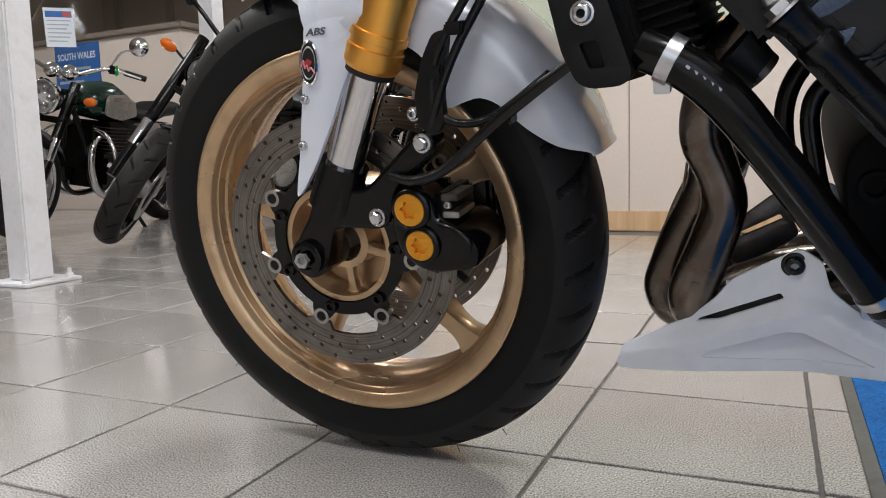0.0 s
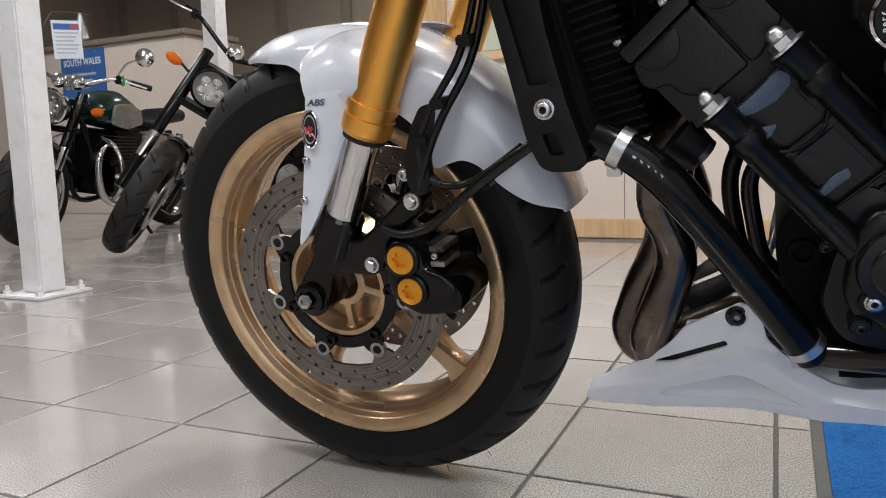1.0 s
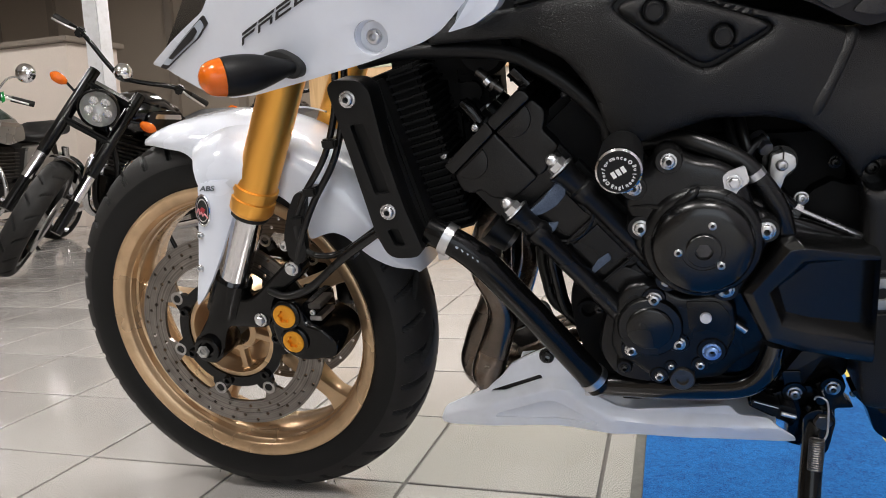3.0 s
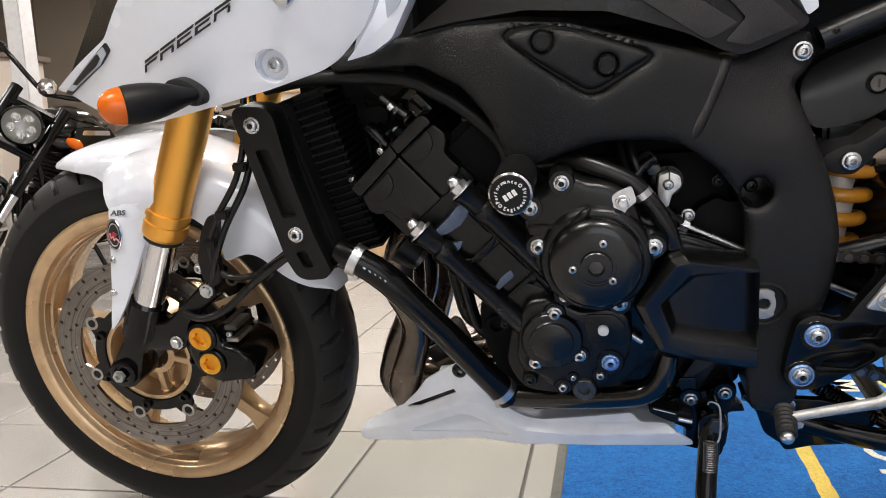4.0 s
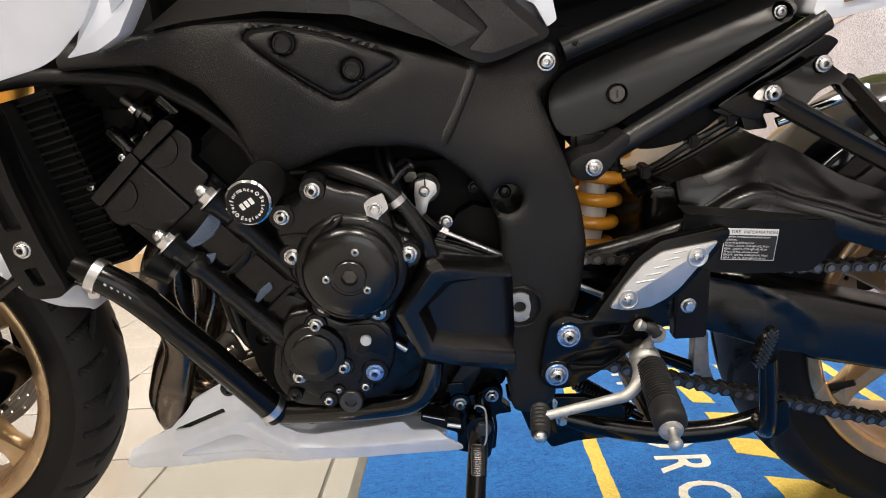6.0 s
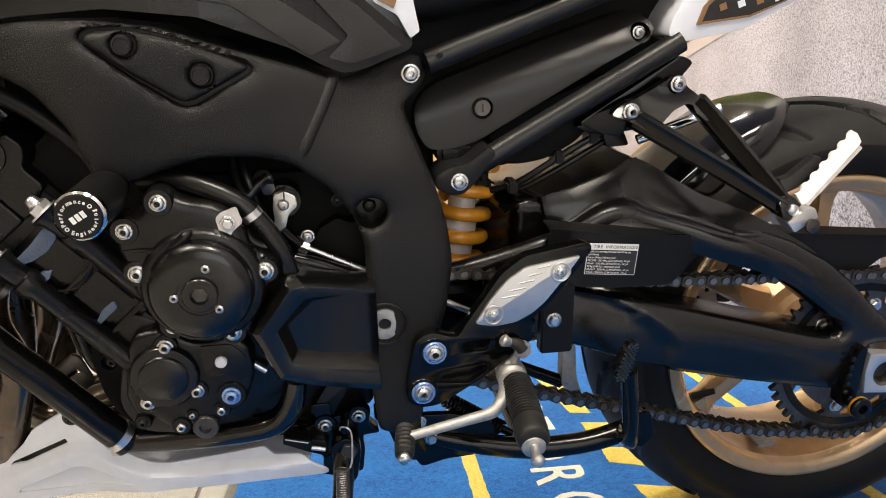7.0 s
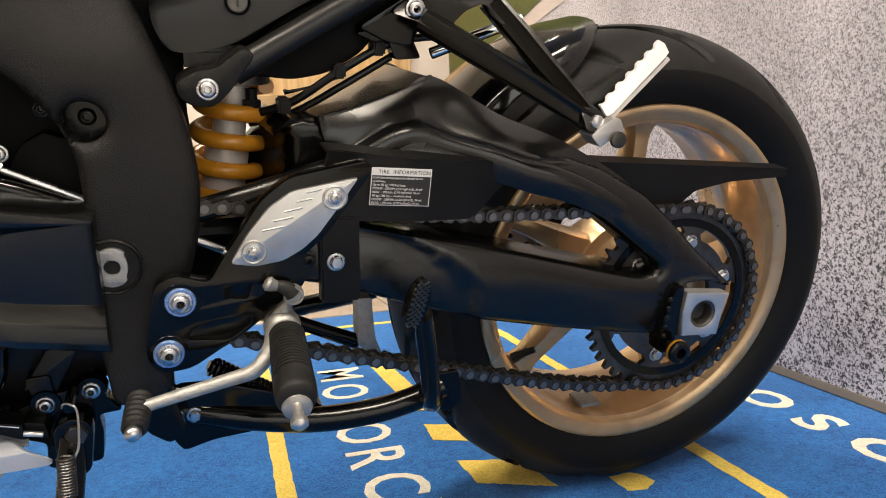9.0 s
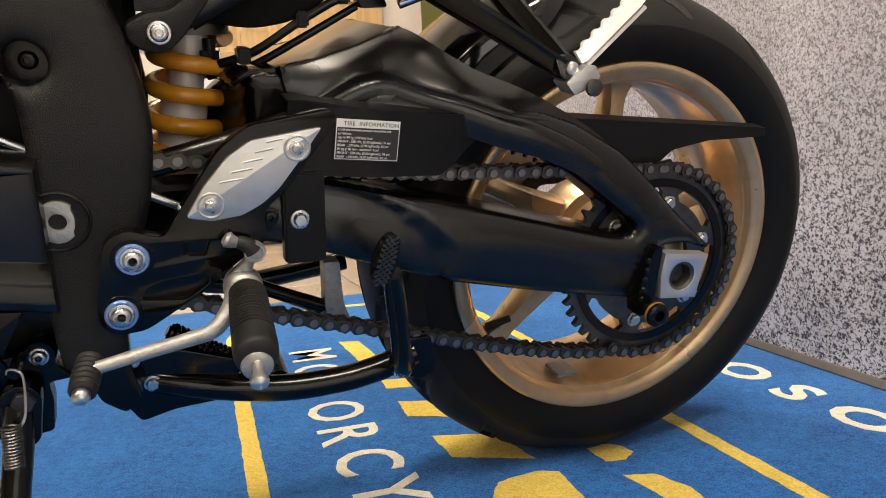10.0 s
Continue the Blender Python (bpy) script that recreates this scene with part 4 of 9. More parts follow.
def fork_leg(y, side):
    foot = Vector((0.0425, y, 0.393))
    at = lambda d: foot + AX * d
    out = part("fork_leg", moved(join(
        tube([at(0.118), at(0.122), at(0.124), at(0.1405), at(0.1413), at(0.1475), at(0.1483), at(0.157), at(0.1578), at(0.42)],
             [0.026, 0.0285, 0.0296, 0.0296, 0.0276, 0.0276, 0.0296, 0.0296, 0.0268, 0.0268], 40, smooth=False)), STEER), GOLD, bike, "gold anodised upper fork tube")
    part("stanchion", moved(rod(at(-0.01), at(0.13), 0.0208, 40), STEER), CHROME, out, "polished chrome lower fork tube")
    part("dust_seal", moved(tube([at(0.112), at(0.114), at(0.1195)], [0.0245, 0.0262, 0.0262], 32, smooth=False), STEER), SOFT, out)
    # lower casting: clamp round the tube, arm to the caliper, axle boss
    body = [(0.012, 0.393), (0.05, 0.38), (0.07, 0.376), (0.085, 0.385), (0.138, 0.431), (0.151, 0.438), (0.163, 0.428), (0.159, 0.412), (0.13, 0.391), (0.112, 0.377), (0.105, 0.355), (0.1, 0.34), (0.088, 0.334),
            (0.03, 0.335), (0.02, 0.31), (0.014, 0.29), (-0.004, 0.277), (-0.02, 0.278), (-0.033, 0.296), (-0.021, 0.32), (0.002, 0.35)]
    cast = plate(rounded(body, 0.01), y - 0.013, y + 0.014, bevel=0.005, seg=3)
    cast = join(cast, rod(foot - AX * 0.04, foot + AX * 0.012, 0.0268, 32), rod((-0.008, y - 0.012, 0.299), (-0.008, y + 0.035, 0.299), 0.0235, 32))
    low = part("fork_bottom", moved(cast, STEER), SATIN, out, "black fork bottom casting")
    if side < 0:
        part("axle_end", moved(lathe([(0.0195, 0), (0.0195, -0.008), (0.017, -0.0095), (0.0125, -0.0095), (0.012, -0.006), (0.0085, -0.006), (0.0085, -0.013), (0.0, -0.013)], 32, (-0.0075, y - 0.012, 0.3005)), STEER), SATIN, out)
        part("axle_nut", moved(lathe([(0.0088, 0), (0.0088, -0.006), (0.0048, -0.006), (0.0045, -0.003), (0, -0.003)], 6, (-0.0075, y - 0.0245, 0.3005)), STEER), CAST, out)
        bolt(out, 0.149, y - 0.014, 0.4245, 0.0115, BOLT_HEX, STEER)
        bolt(out, 0.0875, y - 0.014, 0.348, 0.0115, BOLT_HEX, STEER)
        bolt(out, 0.137, y - 0.002, 0.452, 0.0085, BOLT, STEER)
    return out


fork_leg(-0.106, -1)
fork_leg(0.106, 1)
part("axle", moved(rod((-0.01, -0.1, 0.296), (-0.01, 0.1, 0.296), 0.012), STEER), CAST, bike)


def caliper(s, parent_label):
    """Four-piston caliper on the rear side of the fork leg."""
    near = [(0.108, 0.365), (0.118, 0.378), (0.143, 0.381), (0.155, 0.367), (0.158, 0.345), (0.175, 0.342), (0.196, 0.327), (0.19, 0.297), (0.165, 0.292), (0.144, 0.29), (0.128, 0.297),
            (0.112, 0.31), (0.106, 0.334)]
    bm = plate(rounded(near, 0.009), -0.125, -0.088, bevel=0.006, seg=3)
    if s > 0:
        bm = mirrored(bm)
    cal = part("brake_caliper", moved(bm, STEER), SATIN, bike, parent_label)
    for name, piece in (("caliper_bridge", plate(rounded([(0.156, 0.333), (0.17, 0.344), (0.19, 0.333), (0.2, 0.318), (0.197, 0.298), (0.18, 0.292), (0.162, 0.297)], 0.006), -0.123, -0.04, bevel=0.005)), ("caliper_bridge", box(0.15, 0.168, -0.112, -0.045, 0.34, 0.372, 0.004)), ("inner_half", box(0.12, 0.15, -0.064, -0.045, 0.3, 0.375, 0.006))):
        part(name, moved(piece if s < 0 else mirrored(piece), STEER), SATIN, cal)
    for x, z, r in ((0.1315, 0.359, 0.017), (0.139, 0.3215, 0.016)):
        lob = lathe([(r + 0.0045, 0.01), (r + 0.0045, -0.003), (r + 0.002, -0.005), (r, -0.005), (r, 0.01)], 40, (x, -0.1255, z))
        star = polar((x, 0, z), lambda a: r * (0.5 + 0.085 * math.cos(6 * a + 0.5)), 48)
        cap = plate(ring_pts(x, z, r - 0.0004, 48), -0.1315, -0.1265, [star], bevel=0.0008)
        cap = join(cap, lathe([(r * 0.75, 0), (0, 0)], 24, (x, -0.1272, z)))
        if s > 0:
            lob, cap = mirrored(lob), mirrored(cap)
        part("piston_collar", moved(lob, STEER), SATIN, cal)
        part("piston_cap", moved(cap, STEER), CAPGOLD, cal, "orange-gold anodised piston cap with a star recess")
    if s < 0:
        for x, y, z, r in ((0.156, -0.12, 0.345, 0.006), (0.17, -0.12, 0.362, 0.006), (0.166, -0.118, 0.316, 0.005)):
            bolt(cal, x, y, z, r, BOLT_PLAIN, STEER)
        for i, (z0, z1) in enumerate(((0.3465, 0.353), (0.364, 0.371))):
            part("pad_spring", moved(box(0.16, 0.178, -0.114, -0.07, z0, z1, 0.001), STEER), DARKSTEEL if i else STEEL, cal, "folded metal pad spring")
        part("bleed_screw", moved(rod((0.114, -0.112, 0.386), (0.111, -0.115, 0.4), 0.006, 10, 0.004), STEER), SOFT, cal)
    return cal


caliper(-1, "black four-piston front brake caliper")
caliper(1, "black front brake caliper on the right")

# front mudguard: a shell round the tyre with deep cheeks and a spear down each fork leg
CHEEK = [(111.5, 0.303), (106, 0.295), (100, 0.286), (93, 0.278), (89.5, 0.266), (87, 0.25), (74, 0.247), (58, 0.25), (48, 0.235), (43.5, 0.222), (41.3, 0.238), (39.4, 0.253), (35.9, 0.263), (31.7, 0.268), (26.4, 0.277), (21.5, 0.291), (18.6, 0.311), (17.3, 0.324)]


def fender():
    rows, line = [], round_curve([Vector(p) for p in CHEEK], 8, False)[::-1]
    for i in range(121):
        deg = 111.5 + (17.3 - 111.5) * i / 120
        edge = float(np.interp(deg, [p.x for p in line], [p.y for p in line]))
        a = radians(deg)
        top = float(np.interp(deg, (17, 40, 55, 75, 90, 100, 112), (0.322, 0.3235, 0.3235, 0.3225, 0.3195, 0.317, 0.3135)))
        bulge = 0.012 * math.exp(-((deg - 70) / 20) ** 2)
        taper = 1 - 0.55 * max(0, (deg - 88) / 22.5) ** 2 - 0.4 * max(0, (30 - deg) / 12.7) ** 2
        sec = []
        edge = min(edge, top - 0.008)
        sh = max(top - 0.018, edge + 0.5 * (top - edge))
        sh_top = lambda d: max(top - d, sh + 0.6 * (top - sh))
        for u, r in ((1, edge), (1.0, edge + 0.25 * (sh - edge)), (1.0, edge + 0.5 * (sh - edge)), (0.985, edge + 0.78 * (sh - edge)), (0.93, sh), (0.8, min(sh_top(0.0075), top)), (0.62, top - 0.001), (0.3, top), (0.0, top + 0.001)):
            y = (0.076 + bulge * (1 if u > 0.9 else 0.4)) * u * taper
            sec.append((y, r))
        full = [(-y, r) for y, r in sec] + [(y, r) for y, r in sec[::-1][1:]]
        rows.append([FC + Vector((r * math.cos(a), y, r * math.sin(a))) for y, r in full])
    return thicken(skin(rows, cap=False, closed=False), 0.0028)


guard = part("front_mudguard", moved(fender(), STEER), WHITE, bike, "pearl white front mudguard", 50)
spear = [(0.0385, 0.546), (0.06, 0.55), (0.09, 0.551), (0.116, 0.548), (0.099, 0.53), (0.086, 0.513), (0.069, 0.482), (0.053, 0.449), (0.031, 0.41), (0.012, 0.384), (-0.001, 0.371), (0.0, 0.38), (0.012, 0.423), (0.0265, 0.486), (0.036, 0.53)]
for s in (-1, 1):
    bm = plate(rounded(spear, 0.006), -0.132, -0.126, cut=0.02, bevel=0.002,
               shape=lambda x, z: 0.032 * max(0, (x - 0.043 - 0.28 * (z - 0.45)) / 0.05) ** 1.6 * (0.3 if z > 0.54 else 1.0))
    if s > 0:
        bm = mirrored(bm)
    sp = part("mudguard_spear", moved(bm, STEER), WHITE, guard, "white tapering mudguard stay")
    if s < 0:
        for x, z in ((0.0245, 0.475), (0.0135, 0.428)):
            bolt(sp, x + 0.003, -0.132, z, 0.0065, BOLT, STEER)
        em = lathe([(0.0225, 0.001), (0.0225, -0.002), (0.0205, -0.003), (0.0195, -0.002)], 40)
        face = lathe([(0.0195, -0.0016), (0, -0.0022)], 40)
        place = STEER @ Matrix.Translation((0.0402, -0.1325, 0.5105)) @ Matrix.Rotation(radians(10), 4, "Y") @ Matrix.Diagonal((0.5, 1, 1, 1))
        part("badge_rim", moved(em, place), CHROME, sp, "chrome ring of an oval badge")
        part("badge_face", moved(face, place), LABELBLACK, sp)
        part("badge_field", moved(lathe([(0.0165, -0.0024), (0.0155, -0.003), (0.0145, -0.0024)], 32), place), CAST, sp, "thin silver ring inside the badge")
        part("badge_panel", moved(plate([(-0.009, 0.0), (-0.002, 0.0045), (0.009, 0.002), (0.002, -0.004)], -0.0032, -0.002), place), RED, sp, "dark red badge panel")
        part("badge_script", moved(tube([(-0.016, -0.003, -0.004), (-0.01, -0.0036, 0.002), (-0.007, -0.0036, -0.005), (-0.002, -0.0036, -0.002), (0.002, -0.0036, -0.007), (0.007, -0.0036, -0.004), (0.016, -0.003, -0.009)], 0.0011, 6), place), PINKINK, sp, "pale script mark")
        words("ABS", 0.0095, STEER @ Matrix.Translation((0.0405, -0.1325, 0.5365)) @ pose(0, 0, 0, 90, 0, 0), ABSGREY, "lettering", sp, "grey ABS lettering", 0.0003, shear=0.3, font_scale_x=1.35, bold=0.00025)

    rows = []
    for f, mid, r in (((0.008, -0.078, 0.588), (0.07, -0.078, 0.611), (0.135, -0.075, 0.603)), ((0.014, -0.094, 0.584), (0.072, -0.1, 0.606), (0.134, -0.095, 0.596)), ((0.025, -0.113, 0.576), (0.076, -0.119, 0.593), (0.13, -0.112, 0.582)),
                      ((0.032, -0.126, 0.564), (0.079, -0.1305, 0.574), (0.124, -0.124, 0.565)), ((0.036, -0.1305, 0.552), (0.08, -0.1318, 0.554), (0.12, -0.129, 0.549)), ((0.037, -0.1275, 0.538), (0.08, -0.127, 0.54), (0.112, -0.124, 0.54))):
        f, mid, r = Vector(f), Vector(mid), Vector(r)
        rows.append([f * ((1 - t) * (1 - 2 * t)) + mid * (4 * t * (1 - t)) + r * (t * (2 * t - 1)) for t in [k / 12 for k in range(13)]])
    if s > 0:
        rows = [[Vector((p.x, -p.y, p.z)) for p in row] for row in rows]
    part("shoulder", moved(thicken(skin(rows, cap=False, closed=False), 0.0025), STEER), WHITE, guard, "", 60)

# brake hoses and the clip plate behind the fork
part("brake_hose", moved(tube([(0.252, -0.118, 0.69), (0.243, -0.118, 0.63), (0.222, -0.12, 0.575), (0.188, -0.122, 0.528), (0.17, -0.12, 0.495), (0.166, -0.118, 0.462), (0.185, -0.117, 0.443),
                              (0.225, -0.118, 0.447), (0.285, -0.13, 0.484)], 0.0042, 10), STEER), HOSE, bike, "black brake hose")
part("sensor_cable", moved(tube([(0.262, -0.112, 0.69), (0.252, -0.112, 0.63), (0.232, -0.114, 0.57), (0.198, -0.118, 0.518), (0.178, -0.122, 0.48), (0.16, -0.118, 0.44), (0.142, -0.112, 0.405)], 0.0045, 10), STEER), HOSE, bike)
part("brake_hose_lower", moved(tube([(0.11, -0.12, 0.392), (0.14, -0.132, 0.39), (0.175, -0.13, 0.4), (0.22, -0.128, 0.435), (0.255, -0.13, 0.46), (0.3, -0.135, 0.488), (0.335, -0.14, 0.51)],
                                    [0.005, 0.005, 0.0055, 0.0055, 0.0065, 0.0055, 0.0055], 10), STEER), HOSE, bike, "black brake hose to the caliper")
clip = [(0.172, 0.528), (0.188, 0.53), (0.182, 0.5), (0.176, 0.47), (0.176, 0.445), (0.165, 0.43), (0.148, 0.44), (0.146, 0.47), (0.158, 0.505)]
part("hose_guide", moved(plate(rounded(clip, 0.006), -0.122, -0.112, bevel=0.002), STEER), PLASTIC, bike, "black plastic hose guide")
for x, z in ((0.232, 0.59), (0.196, 0.53), (0.172, 0.492), (0.236, 0.446)):
    part("hose_clip", moved(box(x - 0.009, x + 0.009, -0.128, -0.106, z - 0.006, z + 0.006, 0.002), STEER), PLASTIC, bike)

# ---- engine ----
FRAME_Y = sheet_over([(0.385, 0.72, -0.19), (0.46, 0.7, -0.206), (0.46, 0.735, -0.196), (0.576, 0.728, -0.222), (0.613, 0.719, -0.222), (0.656, 0.664, -0.212), (0.6, 0.6, -0.21), (0.715, 0.692, -0.2), (0.75, 0.611, -0.196), (0.786, 0.679, -0.168),
                      (0.8, 0.62, -0.18), (0.825, 0.66, -0.15), (0.869, 0.679, -0.119), (0.85, 0.6, -0.172), (0.82, 0.54, -0.181), (0.89, 0.56, -0.166), (0.9, 0.48, -0.174), (0.828, 0.427, -0.183), (0.88, 0.4, -0.178), (0.84, 0.32, -0.19)], 2e-5)


TRI = [(0.572, 0.7245), (0.58, 0.733), (0.615, 0.734), (0.653, 0.7235), (0.7135, 0.6985), (0.7165, 0.692), (0.69, 0.678), (0.664, 0.6635), (0.652, 0.6625), (0.612, 0.692)]
tri_r = rounded(TRI, 0.01, 4)


def frame_spar(s):
    outer = [(0.385, 0.726), (0.47, 0.7305), (0.524, 0.7385), (0.581, 0.739), (0.636, 0.7325), (0.691, 0.7135), (0.745, 0.6965), (0.783, 0.6845), (0.8, 0.68), (0.83, 0.688), (0.852, 0.6985), (0.882, 0.697), (0.89, 0.68), (0.876, 0.66), (0.858, 0.648),
             (0.873, 0.607), (0.888, 0.569), (0.9, 0.526), (0.905, 0.487), (0.899, 0.437), (0.886, 0.394), (0.87, 0.35), (0.868, 0.305), (0.84, 0.292), (0.818, 0.298), (0.812, 0.35), (0.812, 0.39), (0.807, 0.44), (0.813, 0.478), (0.811, 0.516),
             (0.8, 0.547), (0.777, 0.578), (0.744, 0.604), (0.715, 0.6125), (0.664, 0.6145), (0.629, 0.605), (0.598, 0.593), (0.572, 0.596), (0.561, 0.622), (0.553, 0.6475), (0.528, 0.681), (0.485, 0.704), (0.42, 0.704), (0.385, 0.702)]
    hole = ring_pts(0.8195, 0.545, 0.0165, 24)
    bm = pillow(rounded(outer, 0.008, 2), -0.11, [hole] if s > 0 else [hole, tri_r[::-1]], 0.0065, 0.016, 0.011, shape=FRAME_Y)
    if s > 0:
        bm = mirrored(bm)
    return part("frame_spar", bm, FRAME, bike, "black textured cast frame spar", 50)


spar = frame_spar(-1)
frame_spar(1)
cx, cz = 0.645, 0.705
inner = [Vector((cx + (p[0] - cx) * 0.94, cz + (p[1] - cz) * 0.89)) for p in tri_r]
part("cover_back", plate(tri_r, 0.004, 0.02, cut=0.03, shape=FRAME_Y), PLASTIC, spar)
part("cover_plate", pillow(inner, -0.19, [ring_pts(0.611, 0.7185, 0.0105, 20), ring_pts(0.6715, 0.6903, 0.0105, 20)], 0.005, 0.007, 0.009, shape=lambda x, z: FRAME_Y(x, z) - 0.0005), FRAME, spar, "three-cornered frame cover", 60)
for x, z in ((0.611, 0.7185), (0.6715, 0.6903)):
    part("plug", lathe([(0.0088, 0.003), (0.0088, -0.0035), (0.0078, -0.005), (0.0066, -0.005), (0.0062, -0.0042), (0.0, -0.0042)], 24, (x, FRAME_Y(x, z) - 0.0045, z)), FRAME, spar)
# seam where the two castings meet
part("weld_seam", tube([(x, FRAME_Y(x, z) - 0.0012 + d, z) for x, z, d in ((0.787, 0.681, 0.004), (0.784, 0.672, 0.0005), (0.776, 0.655, 0), (0.767, 0.637, 0), (0.758, 0.62, 0), (0.752, 0.608, 0.0035))], [0.0075, 0.0075, 0.007, 0.007, 0.0075, 0.0078], 16), FRAME, spar)
part("hole_sleeve", lathe([(0.0165, 0.0), (0.0165, 0.03), (0.0, 0.03)], 24, (0.8195, FRAME_Y(0.8195, 0.545) + 0.001, 0.545)), SATIN, spar)
bolt(spar, 0.8195, FRAME_Y(0.8195, 0.545) + 0.033, 0.545, 0.011, BOLT_BLACK)
part("pivot_ring", lathe([(0.0245, 0.004), (0.0245, -0.0008), (0.0233, -0.002), (0.0222, -0.001), (0.0215, 0.004), (0.0, 0.004)], 40, (0.8285, FRAME_Y(0.8285, 0.425) - 0.0085, 0.425)), FRAME, spar)
nut = [Vector((0.8285 + 0.0152 * math.cos(a) * (0.8 if abs(math.cos(a)) > 0.8 else 1), 0.425 + 0.0172 * math.sin(a))) for a in [2 * math.pi * i / 32 for i in range(32)]]
part("pivot_nut", plate(nut, -0.0058, 0.002, [ring_pts(0.8285, 0.425, 0.0068, 16)], bevel=0.0015, shape=lambda x, z: FRAME_Y(0.8285, 0.425) - 0.005), CAST, spar, "worn aluminium swingarm pivot nut")
bolt(spar, 0.869, FRAME_Y(0.869, 0.679) - 0.011, 0.679, 0.0118)
bolt(spar, 0.917, -0.15, 0.566, 0.0112)
part("shock_boss", plate(rounded([(0.89, 0.572), (0.908, 0.582), (0.926, 0.584), (0.95, 0.603), (0.96, 0.594), (0.936, 0.562), (0.922, 0.549), (0.905, 0.55), (0.892, 0.558)], 0.006), -0.147, -0.09, bevel=0.006), FRAME, spar)
part("head_stock", join(rod((0.236, 0, 0.715), (0.256, 0, 0.785), 0.045), box(0.27, 0.5, -0.15, 0.15, 0.69, 0.8, 0.03), box(0.315, 0.37, -0.1, 0.1, 0.63, 0.72, 0.02)), MATT, bike, "black steering head")

engine = part("crankcase", plate(rounded([(0.555, 0.4), (0.585, 0.45), (0.592, 0.555), (0.625, 0.583), (0.66, 0.575), (0.69, 0.55), (0.712, 0.495), (0.8, 0.478), (0.815, 0.385), (0.76, 0.37), (0.7, 0.345), (0.665, 0.3), (0.565, 0.315), (0.545, 0.35)], 0.015),
                                 -0.188, 0.188, bevel=0.012), ENGINE, bike, "black engine crankcase")
part("sump", plate(rounded([(0.66, 0.35), (0.7, 0.38), (0.815, 0.39), (0.818, 0.3), (0.76, 0.283), (0.66, 0.285)], 0.012), -0.14, 0.14, bevel=0.012), ENGINE, engine, "black engine sump")
part("stand_rib", plate(rounded([(0.741, 0.305), (0.764, 0.342), (0.789, 0.34), (0.768, 0.3)], 0.003), -0.16, -0.13, bevel=0.003), ENGINE, engine)
# cylinder block and head lean forward
UP = Vector((-0.667, 0, 0.745))        # along the cylinders
AC = Vector((0.745, 0, 0.667))         # across them, towards the rear
CB = Vector((0.585, 0, 0.41))          # foot of the cylinders, front edge at the middle


def tilted(a0, a1, y0, y1, u0, u1, bevel=0.006):
    """A block in the cylinders' directions: a across, u up from the foot."""
    bm = box(a0, a1, y0, y1, u0, u1, bevel)
    m = Matrix(((AC.x, 0, UP.x, CB.x), (0, 1, 0, 0), (AC.z, 0, UP.z, CB.z), (0, 0, 0, 1)))
    return moved(bm, m)


def tp(a, y, u):
    return CB + AC * a + UP * u + Vector((0, y, 0))


part("cylinder_block", tilted(-0.03, 0.068, -0.187, 0.187, -0.02, 0.165, 0.01), ENGINE, engine, "black cylinder block with worn blue-grey patches")
head = part("cylinder_head", tilted(-0.04, 0.0655, -0.18, 0.18, 0.155, 0.225, 0.006), ENGINE, engine, "black cylinder head")
rear_cam = [(0.447, 0.6083), (0.4876, 0.6408), (0.5005, 0.629), (0.5012, 0.6185), (0.4975, 0.6075), (0.5136, 0.59), (0.5061, 0.578), (0.498, 0.562), (0.4905, 0.5575)]
front_cam = [(0.4456, 0.6068), (0.3968, 0.5625), (0.4045, 0.544), (0.4153, 0.54), (0.4275, 0.5445), (0.436, 0.5355), (0.46, 0.531), (0.4895, 0.556)]
part("cam_housing", plate(rounded(front_cam, 0.004), -0.187, 0.187, bevel=0.0028, seg=3), ENGINE, engine)
part("cam_housing", plate(rounded(rear_cam, 0.004), -0.187, 0.187, bevel=0.0028, seg=3), ENGINE, engine)
part("intake_block", tilted(0.054, 0.13, -0.165, 0.165, 0.0, 0.215, 0.01), MATT, engine)
part("valve_cover", plate(rounded([(0.4376, 0.619), (0.3882, 0.5748), (0.3875, 0.5725), (0.3962, 0.5628), (0.4452, 0.6075)], 0.003), -0.1885, 0.1885, bevel=0.0025, seg=3), ENGINE, engine, "black valve cover")
part("valve_cover", plate(rounded([(0.4385, 0.6198), (0.4738, 0.651), (0.4805, 0.6495), (0.4872, 0.6415), (0.4462, 0.6087)], 0.003), -0.1885, 0.1885, bevel=0.0025, seg=3), ENGINE, engine, "black valve cover")
# long studs on the left face, with their bright cap nuts
for a in (-0.0135, 0.0545):
    part("stud_tube", tube([tp(a, -0.196, 0.0), tp(a, -0.198, 0.12), tp(a, -0.198, 0.124), tp(a, -0.198, 0.134), tp(a, -0.198, 0.138), tp(a, -0.201, 0.155), tp(a, -0.202, 0.164)], [0.0115, 0.0115, 0.0145, 0.0145, 0.0115, 0.0125, 0.0165], 20, smooth=False), ENGINE, engine)
    top = tp(a, -0.203, 0.164)
    nutbm = join(lathe([(0.0145, 0), (0.0145, -0.002), (0.0, -0.002)], 24), lathe([(0.0108, -0.002), (0.0108, -0.0085), (0.0085, -0.01)], 6), lathe([(0.0085, -0.0095), (0.0068, -0.011), (0.0064, -0.015), (0.0052, -0.0178), (0.003, -0.0192), (0.0, -0.0196)], 20))
    nutbm = moved(nutbm, Matrix.Translation(top) @ Matrix.Rotation(radians(-41.8), 4, "Y") @ Matrix.Rotation(radians(-90), 4, "X"))
    part("cap_nut", nutbm, ZINC, engine, "bright domed nut")
